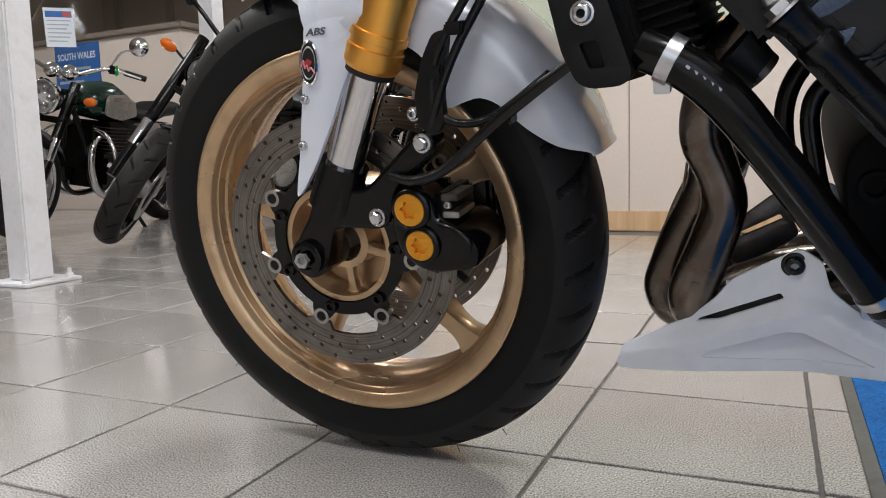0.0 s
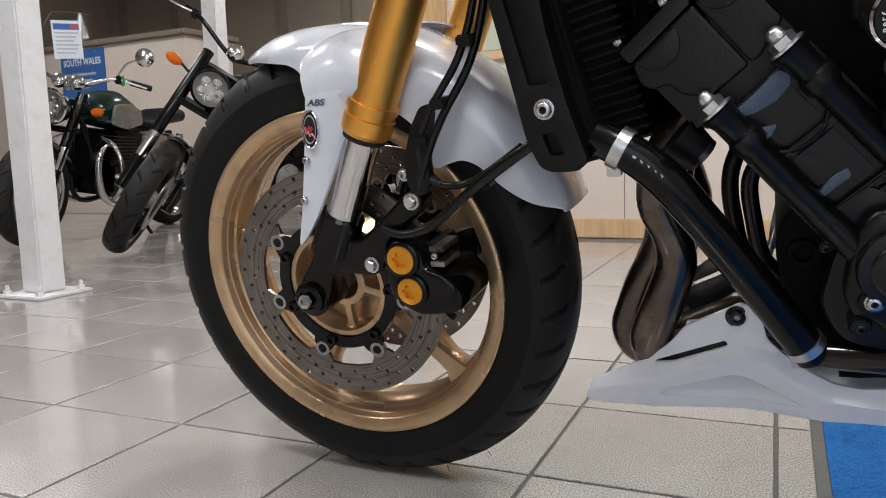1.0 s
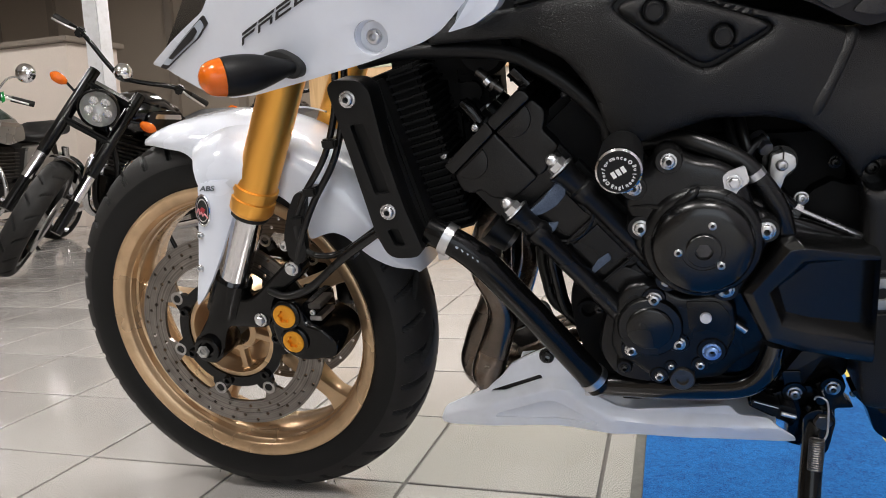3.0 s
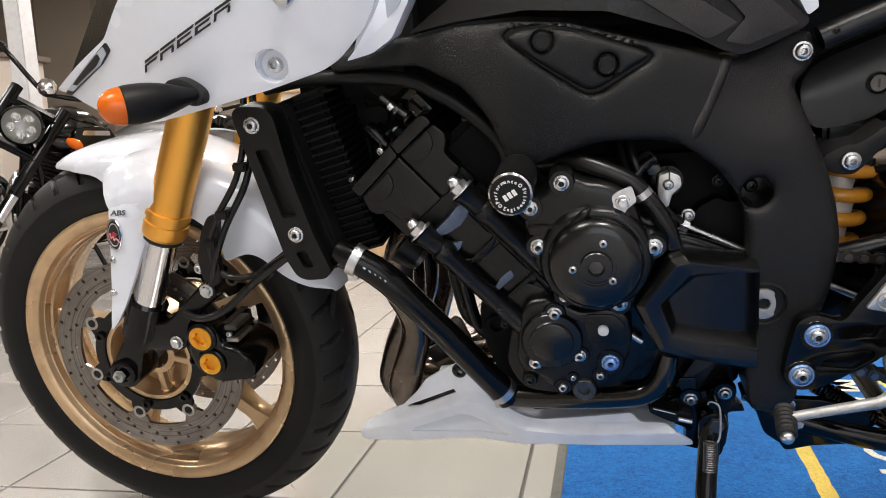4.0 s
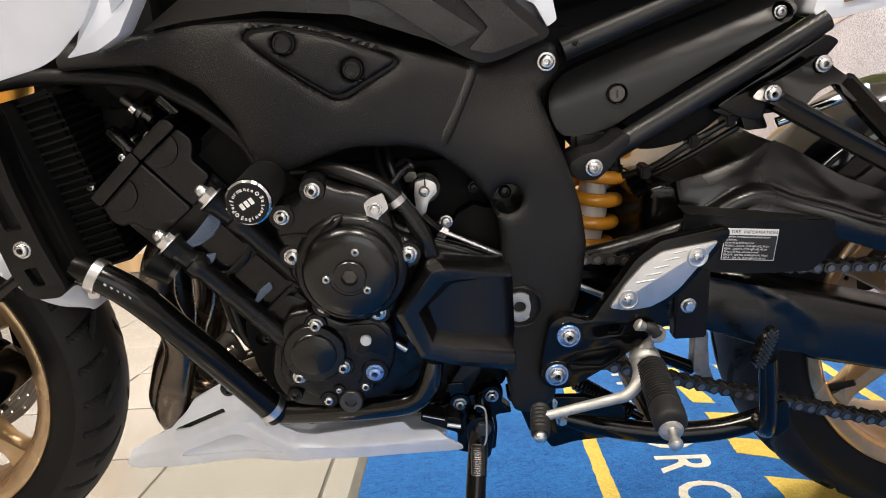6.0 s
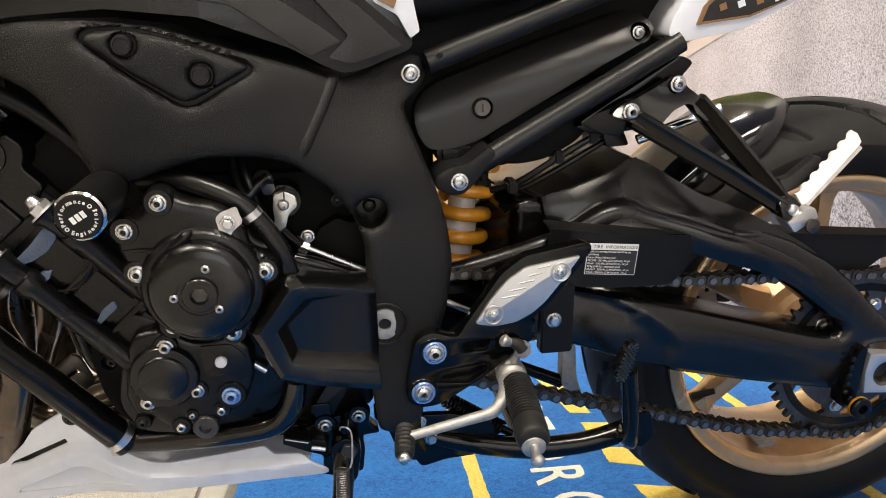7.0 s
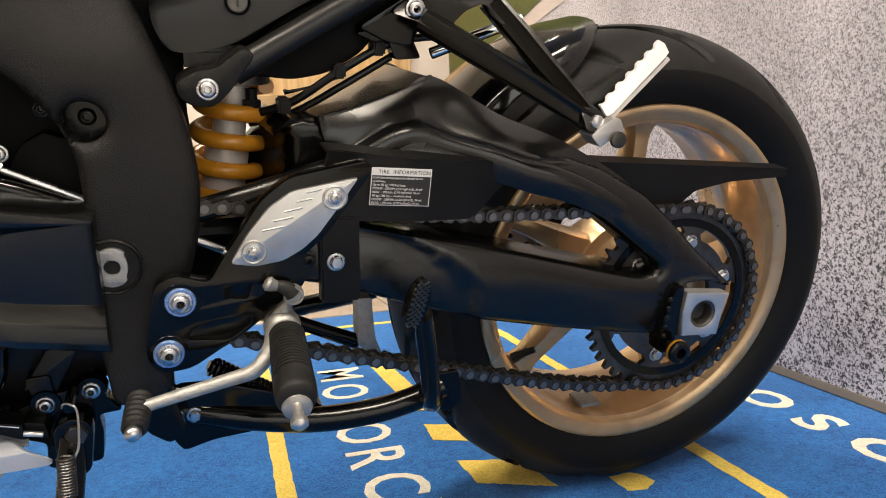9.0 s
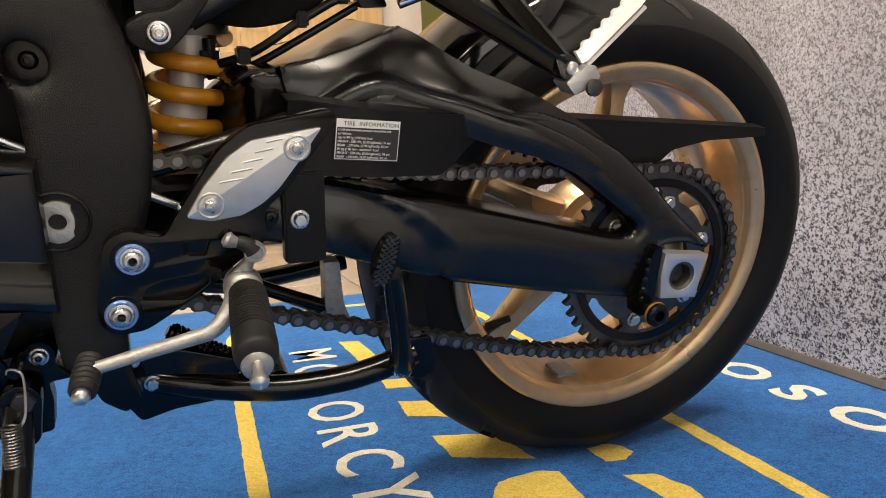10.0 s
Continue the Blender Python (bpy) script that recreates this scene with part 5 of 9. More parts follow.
for u0, u1, a0, a1 in ((0.105, 0.155, 0.0, 0.042), (0.045, 0.098, -0.002, 0.042), (-0.002, 0.038, -0.002, 0.04)):
    part("casting_panel", tilted(a0, a1, -0.1935, -0.18, u0, u1, 0.005), ENGINE, engine)
for outline in ([(0.4777, 0.5193), (0.4935, 0.5337), (0.5095, 0.5517), (0.5192, 0.5486), (0.5195, 0.5396), (0.5093, 0.527), (0.4943, 0.5185), (0.4823, 0.5151)],
                [(0.4871, 0.4927), (0.4963, 0.5058), (0.5108, 0.5091), (0.5058, 0.4986), (0.4951, 0.495)],
                [(0.5378, 0.4433), (0.5494, 0.4637), (0.5617, 0.4728), (0.565, 0.4658), (0.5553, 0.4579), (0.544, 0.4473)]):
    part("worn_patch", plate(rounded(outline, 0.003), -0.197, -0.186, bevel=0.0012), WORN, engine, "worn blue-grey casting patch")
arc = [tp(0.02 + 0.034 * math.cos(k), -0.195, 0.13 - 0.034 * math.sin(k)) for k in np.linspace(0.5, 2.4, 12)]
part("casting_rib", tube(arc, 0.0022, 8), ENGINE, engine)
part("small_cover", plate(rounded([(0.548, 0.434), (0.578, 0.457), (0.6, 0.447), (0.566, 0.414)], 0.005), -0.1945, -0.186, bevel=0.002), ENGINE, engine)
for u in (0.1, 0.041, -0.006):
    part("rib", tilted(-0.008, 0.05, -0.197, -0.18, u - 0.002, u + 0.002, 0.0015), ENGINE, engine)
bolt(engine, *tp(0.004, -0.192, 0.008), 0.0075, BOLT_BLACK)
bolt(engine, *tp(-0.03, -0.192, 0.02), 0.006, BOLT_BLACK)
for a, u in ((-0.036, 0.262), (0.012, 0.258)):
    bolt(engine, *tp(a, -0.17, u), 0.007, BOLT_PLAIN)
# half-round cam end plugs
for a, u in ((-0.014, 0.2365), (0.052, 0.2365)):
    half = [tp(a + 0.02 * math.cos(math.pi + math.pi * k / 14), 0, u + 0.02 * math.sin(math.pi + math.pi * k / 14)) for k in range(15)]
    part("cam_plug", plate([(p.x, p.z) for p in half], -0.1895, -0.18, bevel=0.0018), ENGINE, engine)
# coil plugs and connectors above the valve cover
for y in (-0.13, -0.07, -0.01):
    part("plug_cap", tube([tp(0.012, y, 0.25), tp(0.012, y, 0.283)], [0.014, 0.012], 14, smooth=False), PLASTIC, engine)
    part("plug_ring", tube([tp(0.012, y, 0.266), tp(0.012, y, 0.269)], [0.0142, 0.0142], 16, smooth=False), ZINC, engine)

part("fuel_rail", tube([(0.425, -0.15, 0.668), (0.436, -0.152, 0.6585), (0.452, -0.152, 0.6455)], [0.0055, 0.0048, 0.0048], 12, smooth=False), DARKSTEEL, engine)
part("rail_plug", rod((0.4345, -0.156, 0.6595), (0.4385, -0.156, 0.655), 0.0062, 14), ZINC, engine)
part("rail_collar", rod((0.4405, -0.153, 0.654), (0.4435, -0.153, 0.6515), 0.008, 18), DARKSTEEL, engine)
part("hose_joint", join(rod((0.465, -0.15, 0.668), (0.4785, -0.15, 0.652), 0.0105, 18, 0.009), rod((0.477, -0.15, 0.654), (0.48, -0.15, 0.65), 0.0118, 18)), SATIN, engine)
part("sensor", join(tube([(0.405, -0.15, 0.634), (0.413, -0.152, 0.6275), (0.424, -0.152, 0.612)], [0.009, 0.01, 0.0075], 14, smooth=False), rod((0.42, -0.152, 0.617), (0.4235, -0.152, 0.6125), 0.0095, 16)), SATIN, engine)

# generator cover with its round cap
GX, GZ = 0.6543, 0.4955
gen_out = [(0.581, 0.532), (0.583, 0.55), (0.592, 0.566), (0.606, 0.573), (0.613, 0.585), (0.63, 0.586), (0.648, 0.578), (0.666, 0.575), (0.684, 0.566), (0.697, 0.548), (0.703, 0.53), (0.72, 0.518), (0.724, 0.5), (0.712, 0.48), (0.7, 0.455), (0.692, 0.437), (0.678, 0.431),
           (0.664, 0.438), (0.645, 0.446), (0.622, 0.444), (0.609, 0.457), (0.6, 0.472), (0.59, 0.49), (0.588, 0.515)]
gen = part("generator_cover", pillow(round_curve(gen_out, 3), -0.182, (), 0.009, 0.012, 0.008, shape=lambda x, z: -0.218 - 0.006 * max(0.0, 1 - math.hypot(x - GX, z - GZ) / 0.075)), ENGINE, engine, "black generator cover with silver bolts", 60)
part("cap_shoulder", lathe([(0.06, 0.006), (0.0575, -0.004), (0.0545, -0.009), (0.0515, -0.0105), (0.049, -0.0105)], 64, (GX, -0.226, GZ)), ENGINE, gen)
part("generator_cap", lathe([(0.0492, 0.0), (0.0488, -0.01), (0.0476, -0.0145), (0.0452, -0.018), (0.0415, -0.0205), (0.0365, -0.0222), (0.032, -0.023), (0.0205, -0.023), (0.0203, -0.022), (0.0, -0.022)], 64, (GX, -0.2305, GZ)), ARM, gen, "round black cap")
part("centre_plug", lathe([(0.0165, 0.0), (0.0165, -0.003), (0.0155, -0.004), (0.0085, -0.0042), (0.008, -0.0005), (0.0, -0.0005)], 6 * 6, (GX + 0.0005, -0.2528, GZ)), ARM, gen)
part("hex_recess", lathe([(0.0072, 0.0), (0.0, 0.0)], 6, (GX + 0.0005, -0.2537, GZ)), DARKSTEEL, gen)
part("cover_rib", tube([(0.586, -0.2262, 0.533), (0.602, -0.2285, 0.534), (0.622, -0.232, 0.533), (0.636, -0.237, 0.54), (0.645, -0.238, 0.548), (0.65, -0.234, 0.553)], [0.0012, 0.002, 0.0028, 0.0042, 0.0048, 0.002], 10), ENGINE, gen)
for x, z, y, r in ((0.623, 0.5785, -0.228, 0.0095), (0.59, 0.553, -0.228, 0.0092), (0.596, 0.511, -0.2285, 0.01), (0.622, 0.455, -0.2285, 0.009), (0.6775, 0.4445, -0.2285, 0.0098), (0.713, 0.5065, -0.2285, 0.0105),
                   (0.6312, 0.4934, -0.251, 0.0065), (0.6623, 0.5203, -0.251, 0.0065), (0.6708, 0.48, -0.251, 0.0065)):
    bolt(gen, x, y, z, r)
for x, z in ((0.623, 0.5785), (0.59, 0.553), (0.596, 0.511), (0.622, 0.455), (0.6775, 0.4445), (0.713, 0.5065)):
    part("bolt_boss", lathe([(0.0145, 0.03), (0.0138, 0.004), (0.0122, 0.0), (0.0, 0.0)], 28, (x, -0.2284, z)), ENGINE, gen)
part("cable_tab", plate(rounded([(0.672, 0.5615), (0.678, 0.567), (0.692, 0.572), (0.697, 0.556), (0.686, 0.547), (0.683, 0.537), (0.676, 0.541)], 0.003), -0.2285, -0.2265), ZINC, gen, "folded metal cable tab")
bolt(gen, 0.683, -0.2285, 0.5555, 0.0088, BOLT_HEX)

# lower cover with the oil pump
low_out = [(0.572, 0.43), (0.58, 0.441), (0.6, 0.444), (0.618, 0.44), (0.63, 0.43), (0.648, 0.428), (0.66, 0.432), (0.678, 0.43), (0.69, 0.42), (0.692, 0.4), (0.689, 0.378), (0.68, 0.355), (0.662, 0.344), (0.645, 0.336), (0.625, 0.33), (0.6, 0.333), (0.588, 0.345), (0.57, 0.35), (0.562, 0.37), (0.566, 0.4)]
lowc = part("pump_cover", pillow(rounded(low_out, 0.006), -0.18, (), 0.006, 0.008, 0.008, shape=lambda x, z: -0.2045), ENGINE, engine, "black lower engine cover with silver bolts", 60)
part("cover_panel", plate(rounded([(0.64, 0.424), (0.672, 0.424), (0.684, 0.41), (0.682, 0.385), (0.664, 0.383), (0.644, 0.39)], 0.005), -0.2122, -0.206, bevel=0.0015), ENGINE, lowc)
part("pump_cap", lathe([(0.0345, 0.0), (0.034, -0.0055), (0.032, -0.0078), (0.0245, -0.0082), (0.0232, -0.0105), (0.021, -0.0115), (0.0, -0.0115)], 48, (0.6035, -0.2095, 0.3945)), ARM, lowc)
for x, z, r, me in ((0.608, 0.4266, 0.0095, None), (0.584, 0.3661, 0.0088, None), (0.633, 0.375, 0.0088, None), (0.6665, 0.3664, 0.0115, BOLT_BLUE), (0.576, 0.343, 0.0062, BOLT_BLACK), (0.613, 0.335, 0.0075, BOLT_PLAIN), (0.655, 0.35, 0.007, BOLT_PLAIN), (0.6252, 0.347, 0.005, BOLT_PLAIN)):
    part("bolt_boss", lathe([(r * 1.45, 0.02), (r * 1.4, 0.001), (r * 1.2, -0.002), (0.0, -0.002)], 24, (x, -0.2105, z)), ENGINE, lowc)
    bolt(lowc, x, -0.213, z, r, me)
part("sight_plug", lathe([(0.006, 0), (0.006, -0.003), (0.005, -0.004), (0, -0.004)], 24, (0.66, -0.2125, 0.406)), POLE, lowc, "pale round plug")
part("drain_plug", lathe([(0.0135, 0.01), (0.0135, -0.004), (0.012, -0.006), (0.0065, -0.006), (0.006, -0.002), (0, -0.002)], 28, (0.637, -0.208, 0.3315)), DARKSTEEL, lowc, "grey drain plug")
part("side_pin", rod((0.69, -0.195, 0.392), (0.702, -0.195, 0.383), 0.004), ZINC, lowc)

# sprocket cover
spr_out = [(0.727, 0.4935), (0.74, 0.4965), (0.82, 0.4745), (0.822, 0.351), (0.755, 0.3695), (0.717, 0.383), (0.691, 0.439)]
spr_in = [(0.756, 0.4655), (0.768, 0.466), (0.818, 0.4655), (0.82, 0.392), (0.76, 0.4055), (0.7375, 0.4125), (0.7295, 0.4405)]
back = lambda x: 0.014 * max(0, (x - 0.735) / 0.07)
loops = [[Vector((x, -0.16, z)) for x, z in spr_out], [Vector((x, -0.217 + back(x), z)) for x, z in spr_out]]
for f, y in ((0.1, -0.2235), (0.3, -0.2285), (0.62, -0.2275), (0.72, -0.2265), (1.0, -0.211)):
    loops.append([Vector((x + f * (u - x), y + back(x), z + f * (w - z))) for (x, z), (u, w) in zip(spr_out, spr_in)])
bm = skin(loops)
bmesh.ops.bevel(bm, geom=bm.edges[:], offset=0.0014, segments=2, affect="EDGES", clamp_overlap=True)
scov = part("sprocket_cover", bm, ARM, engine, "faceted black plastic sprocket cover", 22)
part("moulded_line", tube([(0.76, -0.2135, 0.374), (0.79, -0.2105, 0.3655), (0.806, -0.2085, 0.361)], 0.0009, 6), ZINC, scov)

# crash bobbin
BOB = (0.5795, -0.306, 0.591)
bob = part("crash_bobbin", lathe([(0.016, 0.1), (0.016, 0.085), (0.0195, 0.08), (0.0205, 0.07), (0.0205, 0.012), (0.0202, 0.006)], 48, BOB), PLASTIC, bike, "black crash bobbin with a white printed cap")
part("collar", lathe([(0.0202, 0.006), (0.0206, 0.005), (0.0206, -0.001), (0.0188, -0.003)], 48, BOB), CHROME, bob, "polished ring")
part("cap", lathe([(0.0188, -0.003), (0.018, -0.0048), (0.0, -0.0052)], 48, BOB), PLASTIC, bob)


def round_word(text, first, step, inward):
    for k, ch in enumerate(text):
        a = radians(first + step * k)
        turn = a + math.pi / 2 if inward else a - math.pi / 2
        r = 0.0152 if inward else 0.0118
        words(ch, 0.0047, Matrix.Translation((BOB[0] + r * math.cos(a), BOB[1] - 0.0053, BOB[2] + r * math.sin(a))) @ Matrix.Rotation(-turn, 4, "Y") @ pose(0, 0, 0, 90, 0, 0) @ Matrix.Translation((-0.0012, 0, 0)), LABELINK, "lettering", bob, "", 0.0002, bold=0.00012)


round_word("Performance", 208, -14.6, False)
round_word("Engineering", 246, 13.6, True)
for k in (-1, 0, 1):
    part("print_bar", moved(box(-0.0017, 0.0017, -0.0003, 0.0003, -0.003, 0.003), Matrix.Translation((BOB[0] + 0.0042 * k, BOB[1] - 0.0053, BOB[2] + 0.0024 * k)) @ Matrix.Rotation(radians(-30), 4, "Y")), LABELINK, bob)
for a in (0.72, 3.92):
    part("print_ring", lathe([(0.0018, 0), (0.0018, -0.0004), (0.001, -0.0004), (0.001, 0)], 16, (BOB[0] + 0.0135 * math.cos(a), BOB[1] - 0.0051, BOB[2] + 0.0135 * math.sin(a))), LABELINK, bob)

# cooling: side cover of the radiator, core, hose
rc = [(0.283, 0.672), (0.29, 0.68), (0.318, 0.678), (0.329, 0.668), (0.338, 0.6), (0.352, 0.54), (0.367, 0.492), (0.36, 0.484), (0.336, 0.483), (0.326, 0.488), (0.316, 0.51), (0.3, 0.59)]
slot1 = [(0.303, 0.632), (0.318, 0.634), (0.338, 0.558), (0.321, 0.556)]
slot2 = [(0.329, 0.516), (0.342, 0.518), (0.348, 0.498), (0.336, 0.497)]
rcov = part("radiator_cover", plate(rounded(rc, 0.006), -0.236, -0.2, [rounded(slot1, 0.003), rounded(slot2, 0.003)], bevel=0.003), PLASTIC, bike, "black radiator side cover")
part("cover_back", plate(rounded(rc, 0.006), -0.226, -0.216), PLASTIC, rcov)
bolt(rcov, 0.3045, -0.2355, 0.6595, 0.0105)
bolt(rcov, 0.333, -0.2355, 0.537, 0.0105)
rad = part("radiator", moved(join(box(-0.016, 0.016, -0.205, 0.205, -0.105, 0.09, 0.004), box(0.01, 0.05, -0.168, 0.168, -0.1, 0.09, 0.004)), pose(0.333, 0, 0.585, 0, -14, 0)), MATT, bike, "black radiator with fine fins")
for i in range(22):
    part("fin", moved(box(-0.0175, 0.056, -0.176, 0.176, -0.0014, 0.0014), pose(0.333, 0, 0.585, 0, -14, 0) @ Matrix.Translation((0, 0, -0.1 + 0.0087 * i))), MATT, rad)
hose = part("coolant_pipe", tube([(0.37, -0.213, 0.508), (0.391, -0.216, 0.498), (0.412, -0.214, 0.483), (0.432, -0.21, 0.462), (0.455, -0.203, 0.43), (0.495, -0.188, 0.371), (0.532, -0.173, 0.314), (0.545, -0.168, 0.295)],
                                  [0.016, 0.016, 0.0165, 0.017, 0.0165, 0.0165, 0.0165, 0.0165], 28), SATIN, bike, "glossy black coolant pipe with bright clamps")
for p, q, r in (((0.3865, -0.2155, 0.5005), (0.3955, -0.2162, 0.4955), 0.0185), ((0.5355, -0.1715, 0.309), (0.5405, -0.1695, 0.302), 0.0178)):
    part("hose_clamp", join(rod(p, q, r, 32), box(p[0] - 0.008, p[0] + 0.004, p[1] - 0.004, p[1] + 0.008, p[2] - r - 0.008, p[2] - r + 0.003, 0.001)), ZINC, hose, "bright metal hose clamp")
for i in range(5):
    part("print_mark", moved(box(-0.0016, 0.0016, -0.0003, 0.0003, -0.001, 0.001), pose(0.404 + 0.0052 * i, -0.2312 + 0.0007 * i, 0.4935 - 0.0042 * i, 0, 42, 0)), PRINTGREY, hose)
part("lower_pipe", tube([(0.545, -0.167, 0.296), (0.565, -0.17, 0.297), (0.62, -0.18, 0.303), (0.68, -0.186, 0.309), (0.708, -0.19, 0.318), (0.724, -0.192, 0.337), (0.731, -0.19, 0.365)], [0.013, 0.0135, 0.0145, 0.0145, 0.0145, 0.014, 0.012], 18), GLOSS, hose)

# exhaust headers
for i, (y, dx, dz) in enumerate(((-0.111, 0.0, 0.0), (-0.048, -0.03, -0.012), (0.048, -0.03, -0.012), (0.111, 0.0, 0.0))):
    way = [(0.47, 1.0, 0.54), (0.428, 1.0, 0.495), (0.41, 1.0, 0.455), (0.4065, 1.0, 0.42), (0.418, 1.0, 0.388), (0.424, 1.0, 0.36), (0.413, 1.0, 0.325), (0.4, 0.97, 0.29), (0.394, 0.9, 0.265), (0.405, 0.8, 0.242), (0.44, 0.7, 0.235), (0.5, 0.6, 0.262), (0.62, 0.5, 0.283)]
    path = [(x + dx * min(1.0, max(0.0, (0.415 - z) / 0.07)), y * f, z + dz * min(1.0, max(0.0, (0.5 - z) / 0.2))) for x, f, z in way]
    h = part("exhaust_header", tube(path, [0.019, 0.019, 0.0205, 0.0205, 0.0185, 0.0185, 0.02, 0.0215, 0.022, 0.022, 0.021, 0.02, 0.02], 28), HEADER, bike, "heat-stained steel exhaust header")
    part("flange", rod((0.472, y, 0.537), (0.463, y, 0.527), 0.028), DARKSTEEL, h)
    part("weld_line", tube([(p[0] - 0.0195, p[1] - 0.004 * (y < 0), p[2] + 0.004) for p in path[4:9]], 0.0015, 6), HEADER, h)
part("heat_shield", plate(rounded([(0.424, 0.319), (0.4265, 0.326), (0.464, 0.356), (0.473, 0.351), (0.486, 0.317), (0.464, 0.301), (0.432, 0.286), (0.417, 0.302)], 0.004), -0.062, -0.057, [rounded([(0.4195, 0.306), (0.4215, 0.312), (0.4695, 0.337), (0.472, 0.332)], 0.002)], bevel=0.001), DARKSTEEL, bike, "slotted metal bracket beside the exhaust")
part("exhaust_box", box(0.56, 0.73, -0.1, 0.1, 0.265, 0.3, 0.015), DARKSTEEL, bike, "dark exhaust collector under the engine")
part("front_case", plate(rounded([(0.56, 0.44), (0.53, 0.428), (0.514, 0.41), (0.512, 0.3826), (0.5191, 0.3434), (0.5322, 0.3147), (0.5511, 0.2973), (0.6, 0.3), (0.6, 0.44)], 0.01), -0.145, 0.145, bevel=0.008), MATT, engine, "black casing in front of the lower engine cover")
part("case_eye", lathe([(0.0125, 0.006), (0.0125, -0.006), (0.0085, -0.006), (0.0075, 0.004), (0.0, 0.004)], 24, (0.534, -0.147, 0.385)), MATT, engine)
part("breather_hose", tube([(0.52, -0.1, 0.472), (0.497, -0.1, 0.456), (0.489, -0.1, 0.435), (0.493, -0.1, 0.4), (0.503, -0.1, 0.36), (0.53, -0.1, 0.335)], 0.008, 14), HOSE, engine)
part("breather_hose", tube([(0.505, -0.06, 0.492), (0.479, -0.06, 0.462), (0.47, -0.06, 0.43), (0.474, -0.06, 0.39), (0.487, -0.06, 0.35), (0.535, -0.06, 0.325)], 0.0085, 14), HOSE, engine)
part("thermostat", rod((0.43, -0.165, 0.497), (0.452, -0.163, 0.477), 0.022, 24, 0.016), PLASTIC, bike)
part("thermostat_clamp", rod((0.4475, -0.164, 0.482), (0.4515, -0.163, 0.478), 0.0165, 24), DARKSTEEL, bike)

# cables, hoses and linkages between engine and frame
part("clutch_hose", tube([(0.6, -0.18, 0.59), (0.63, -0.195, 0.593), (0.652, -0.202, 0.589), (0.686, -0.206, 0.574), (0.706, -0.207, 0.555), (0.726, -0.207, 0.524), (0.735, -0.204, 0.494), (0.738, -0.2, 0.475)], 0.0098, 16), HOSE, bike, "black hose along the engine cover")
part("wire_loom", tube([(0.68, -0.13, 0.63), (0.684, -0.15, 0.595), (0.69, -0.165, 0.574), (0.697, -0.17, 0.566), (0.707, -0.165, 0.576), (0.717, -0.16, 0.582)], 0.006, 12), HOSE, bike)
part("wire_loom", tube([(0.69, -0.13, 0.63), (0.694, -0.155, 0.6), (0.7, -0.168, 0.575), (0.708, -0.16, 0.545)], 0.0055, 12), HOSE, bike)
part("front_loom", tube([(0.3, -0.175, 0.69), (0.36, -0.183, 0.697), (0.426, -0.188, 0.694), (0.47, -0.19, 0.687), (0.495, -0.192, 0.674), (0.518, -0.192, 0.659), (0.546, -0.192, 0.634), (0.562, -0.19, 0.612), (0.567, -0.188, 0.585)], 0.008, 14), PLASTIC, bike, "thick black wiring loom")
part("loom_band", rod((0.7015, -0.2072, 0.56), (0.7055, -0.2072, 0.554), 0.0108, 16), ZINC, bike)
clamp = part("shift_arm", plate(rounded([(0.721, 0.551), (0.7225, 0.567), (0.734, 0.571), (0.7445, 0.566), (0.746, 0.555), (0.736, 0.5455), (0.732, 0.531), (0.719, 0.528), (0.7225, 0.542)], 0.003), -0.176, -0.164, bevel=0.002), ALU, bike, "bare aluminium gear selector arm")
bolt(clamp, 0.732, -0.177, 0.5575, 0.0085, BOLT_PLAIN)
part("clamp_slot", box(0.7325, 0.734, -0.1768, -0.165, 0.563, 0.572), LABELBLACK, clamp)
part("shift_shaft", rod((0.732, -0.163, 0.5575), (0.732, -0.1, 0.5575), 0.017, 20), SATIN, clamp)
part("selector_bolt", join(rod((0.714, -0.16, 0.577), (0.7185, -0.17, 0.572), 0.0075, 6), rod((0.711, -0.152, 0.581), (0.714, -0.16, 0.577), 0.0095, 16)), ZINC, bike)
rodp = part("shift_rod", rod((0.75, -0.166, 0.508), (0.956, -0.158, 0.404), 0.0036, 12), ZINC, bike, "thin bright gear shift rod")
part("joint", tube([(0.727, -0.17, 0.53), (0.737, -0.169, 0.519), (0.746, -0.168, 0.511)], [0.0085, 0.0075, 0.006], 12), SATIN, rodp)
bolt(rodp, 0.7535, -0.166, 0.5195, 0.0085, BOLT)
part("side_tube", tube([(0.738, -0.172, 0.497), (0.76, -0.172, 0.49), (0.79, -0.17, 0.477), (0.82, -0.165, 0.462)], 0.0085, 12), SATIN, rodp)
part("joint_nut", rod((0.745, -0.1678, 0.5105), (0.7535, -0.1683, 0.5062), 0.0066, 6), ZINC, rodp)
part("inner_panel", plate(rounded([(0.757, 0.507), (0.766, 0.5225), (0.785, 0.533), (0.797, 0.528), (0.832, 0.527), (0.832, 0.46), (0.757, 0.47)], 0.003), -0.15, -0.12, bevel=0.002), MATT, bike)
part("throttle_body", join(box(0.53, 0.76, -0.13, 0.13, 0.6, 0.7, 0.02), rod((0.66, -0.16, 0.63), (0.66, -0.14, 0.63), 0.02)), MATT, bike, "dark throttle bodies under the frame")
part("side_motor", join(box(0.385, 0.435, -0.11, -0.06, 0.625, 0.66, 0.008), rod((0.41, -0.11, 0.642), (0.41, -0.12, 0.642), 0.012)), MATT, bike)
part("horn", lathe([(0.03, 0), (0.03, -0.01), (0.024, -0.016), (0.0, -0.016)], 28, (0.43, -0.13, 0.69)), MATT, bike)
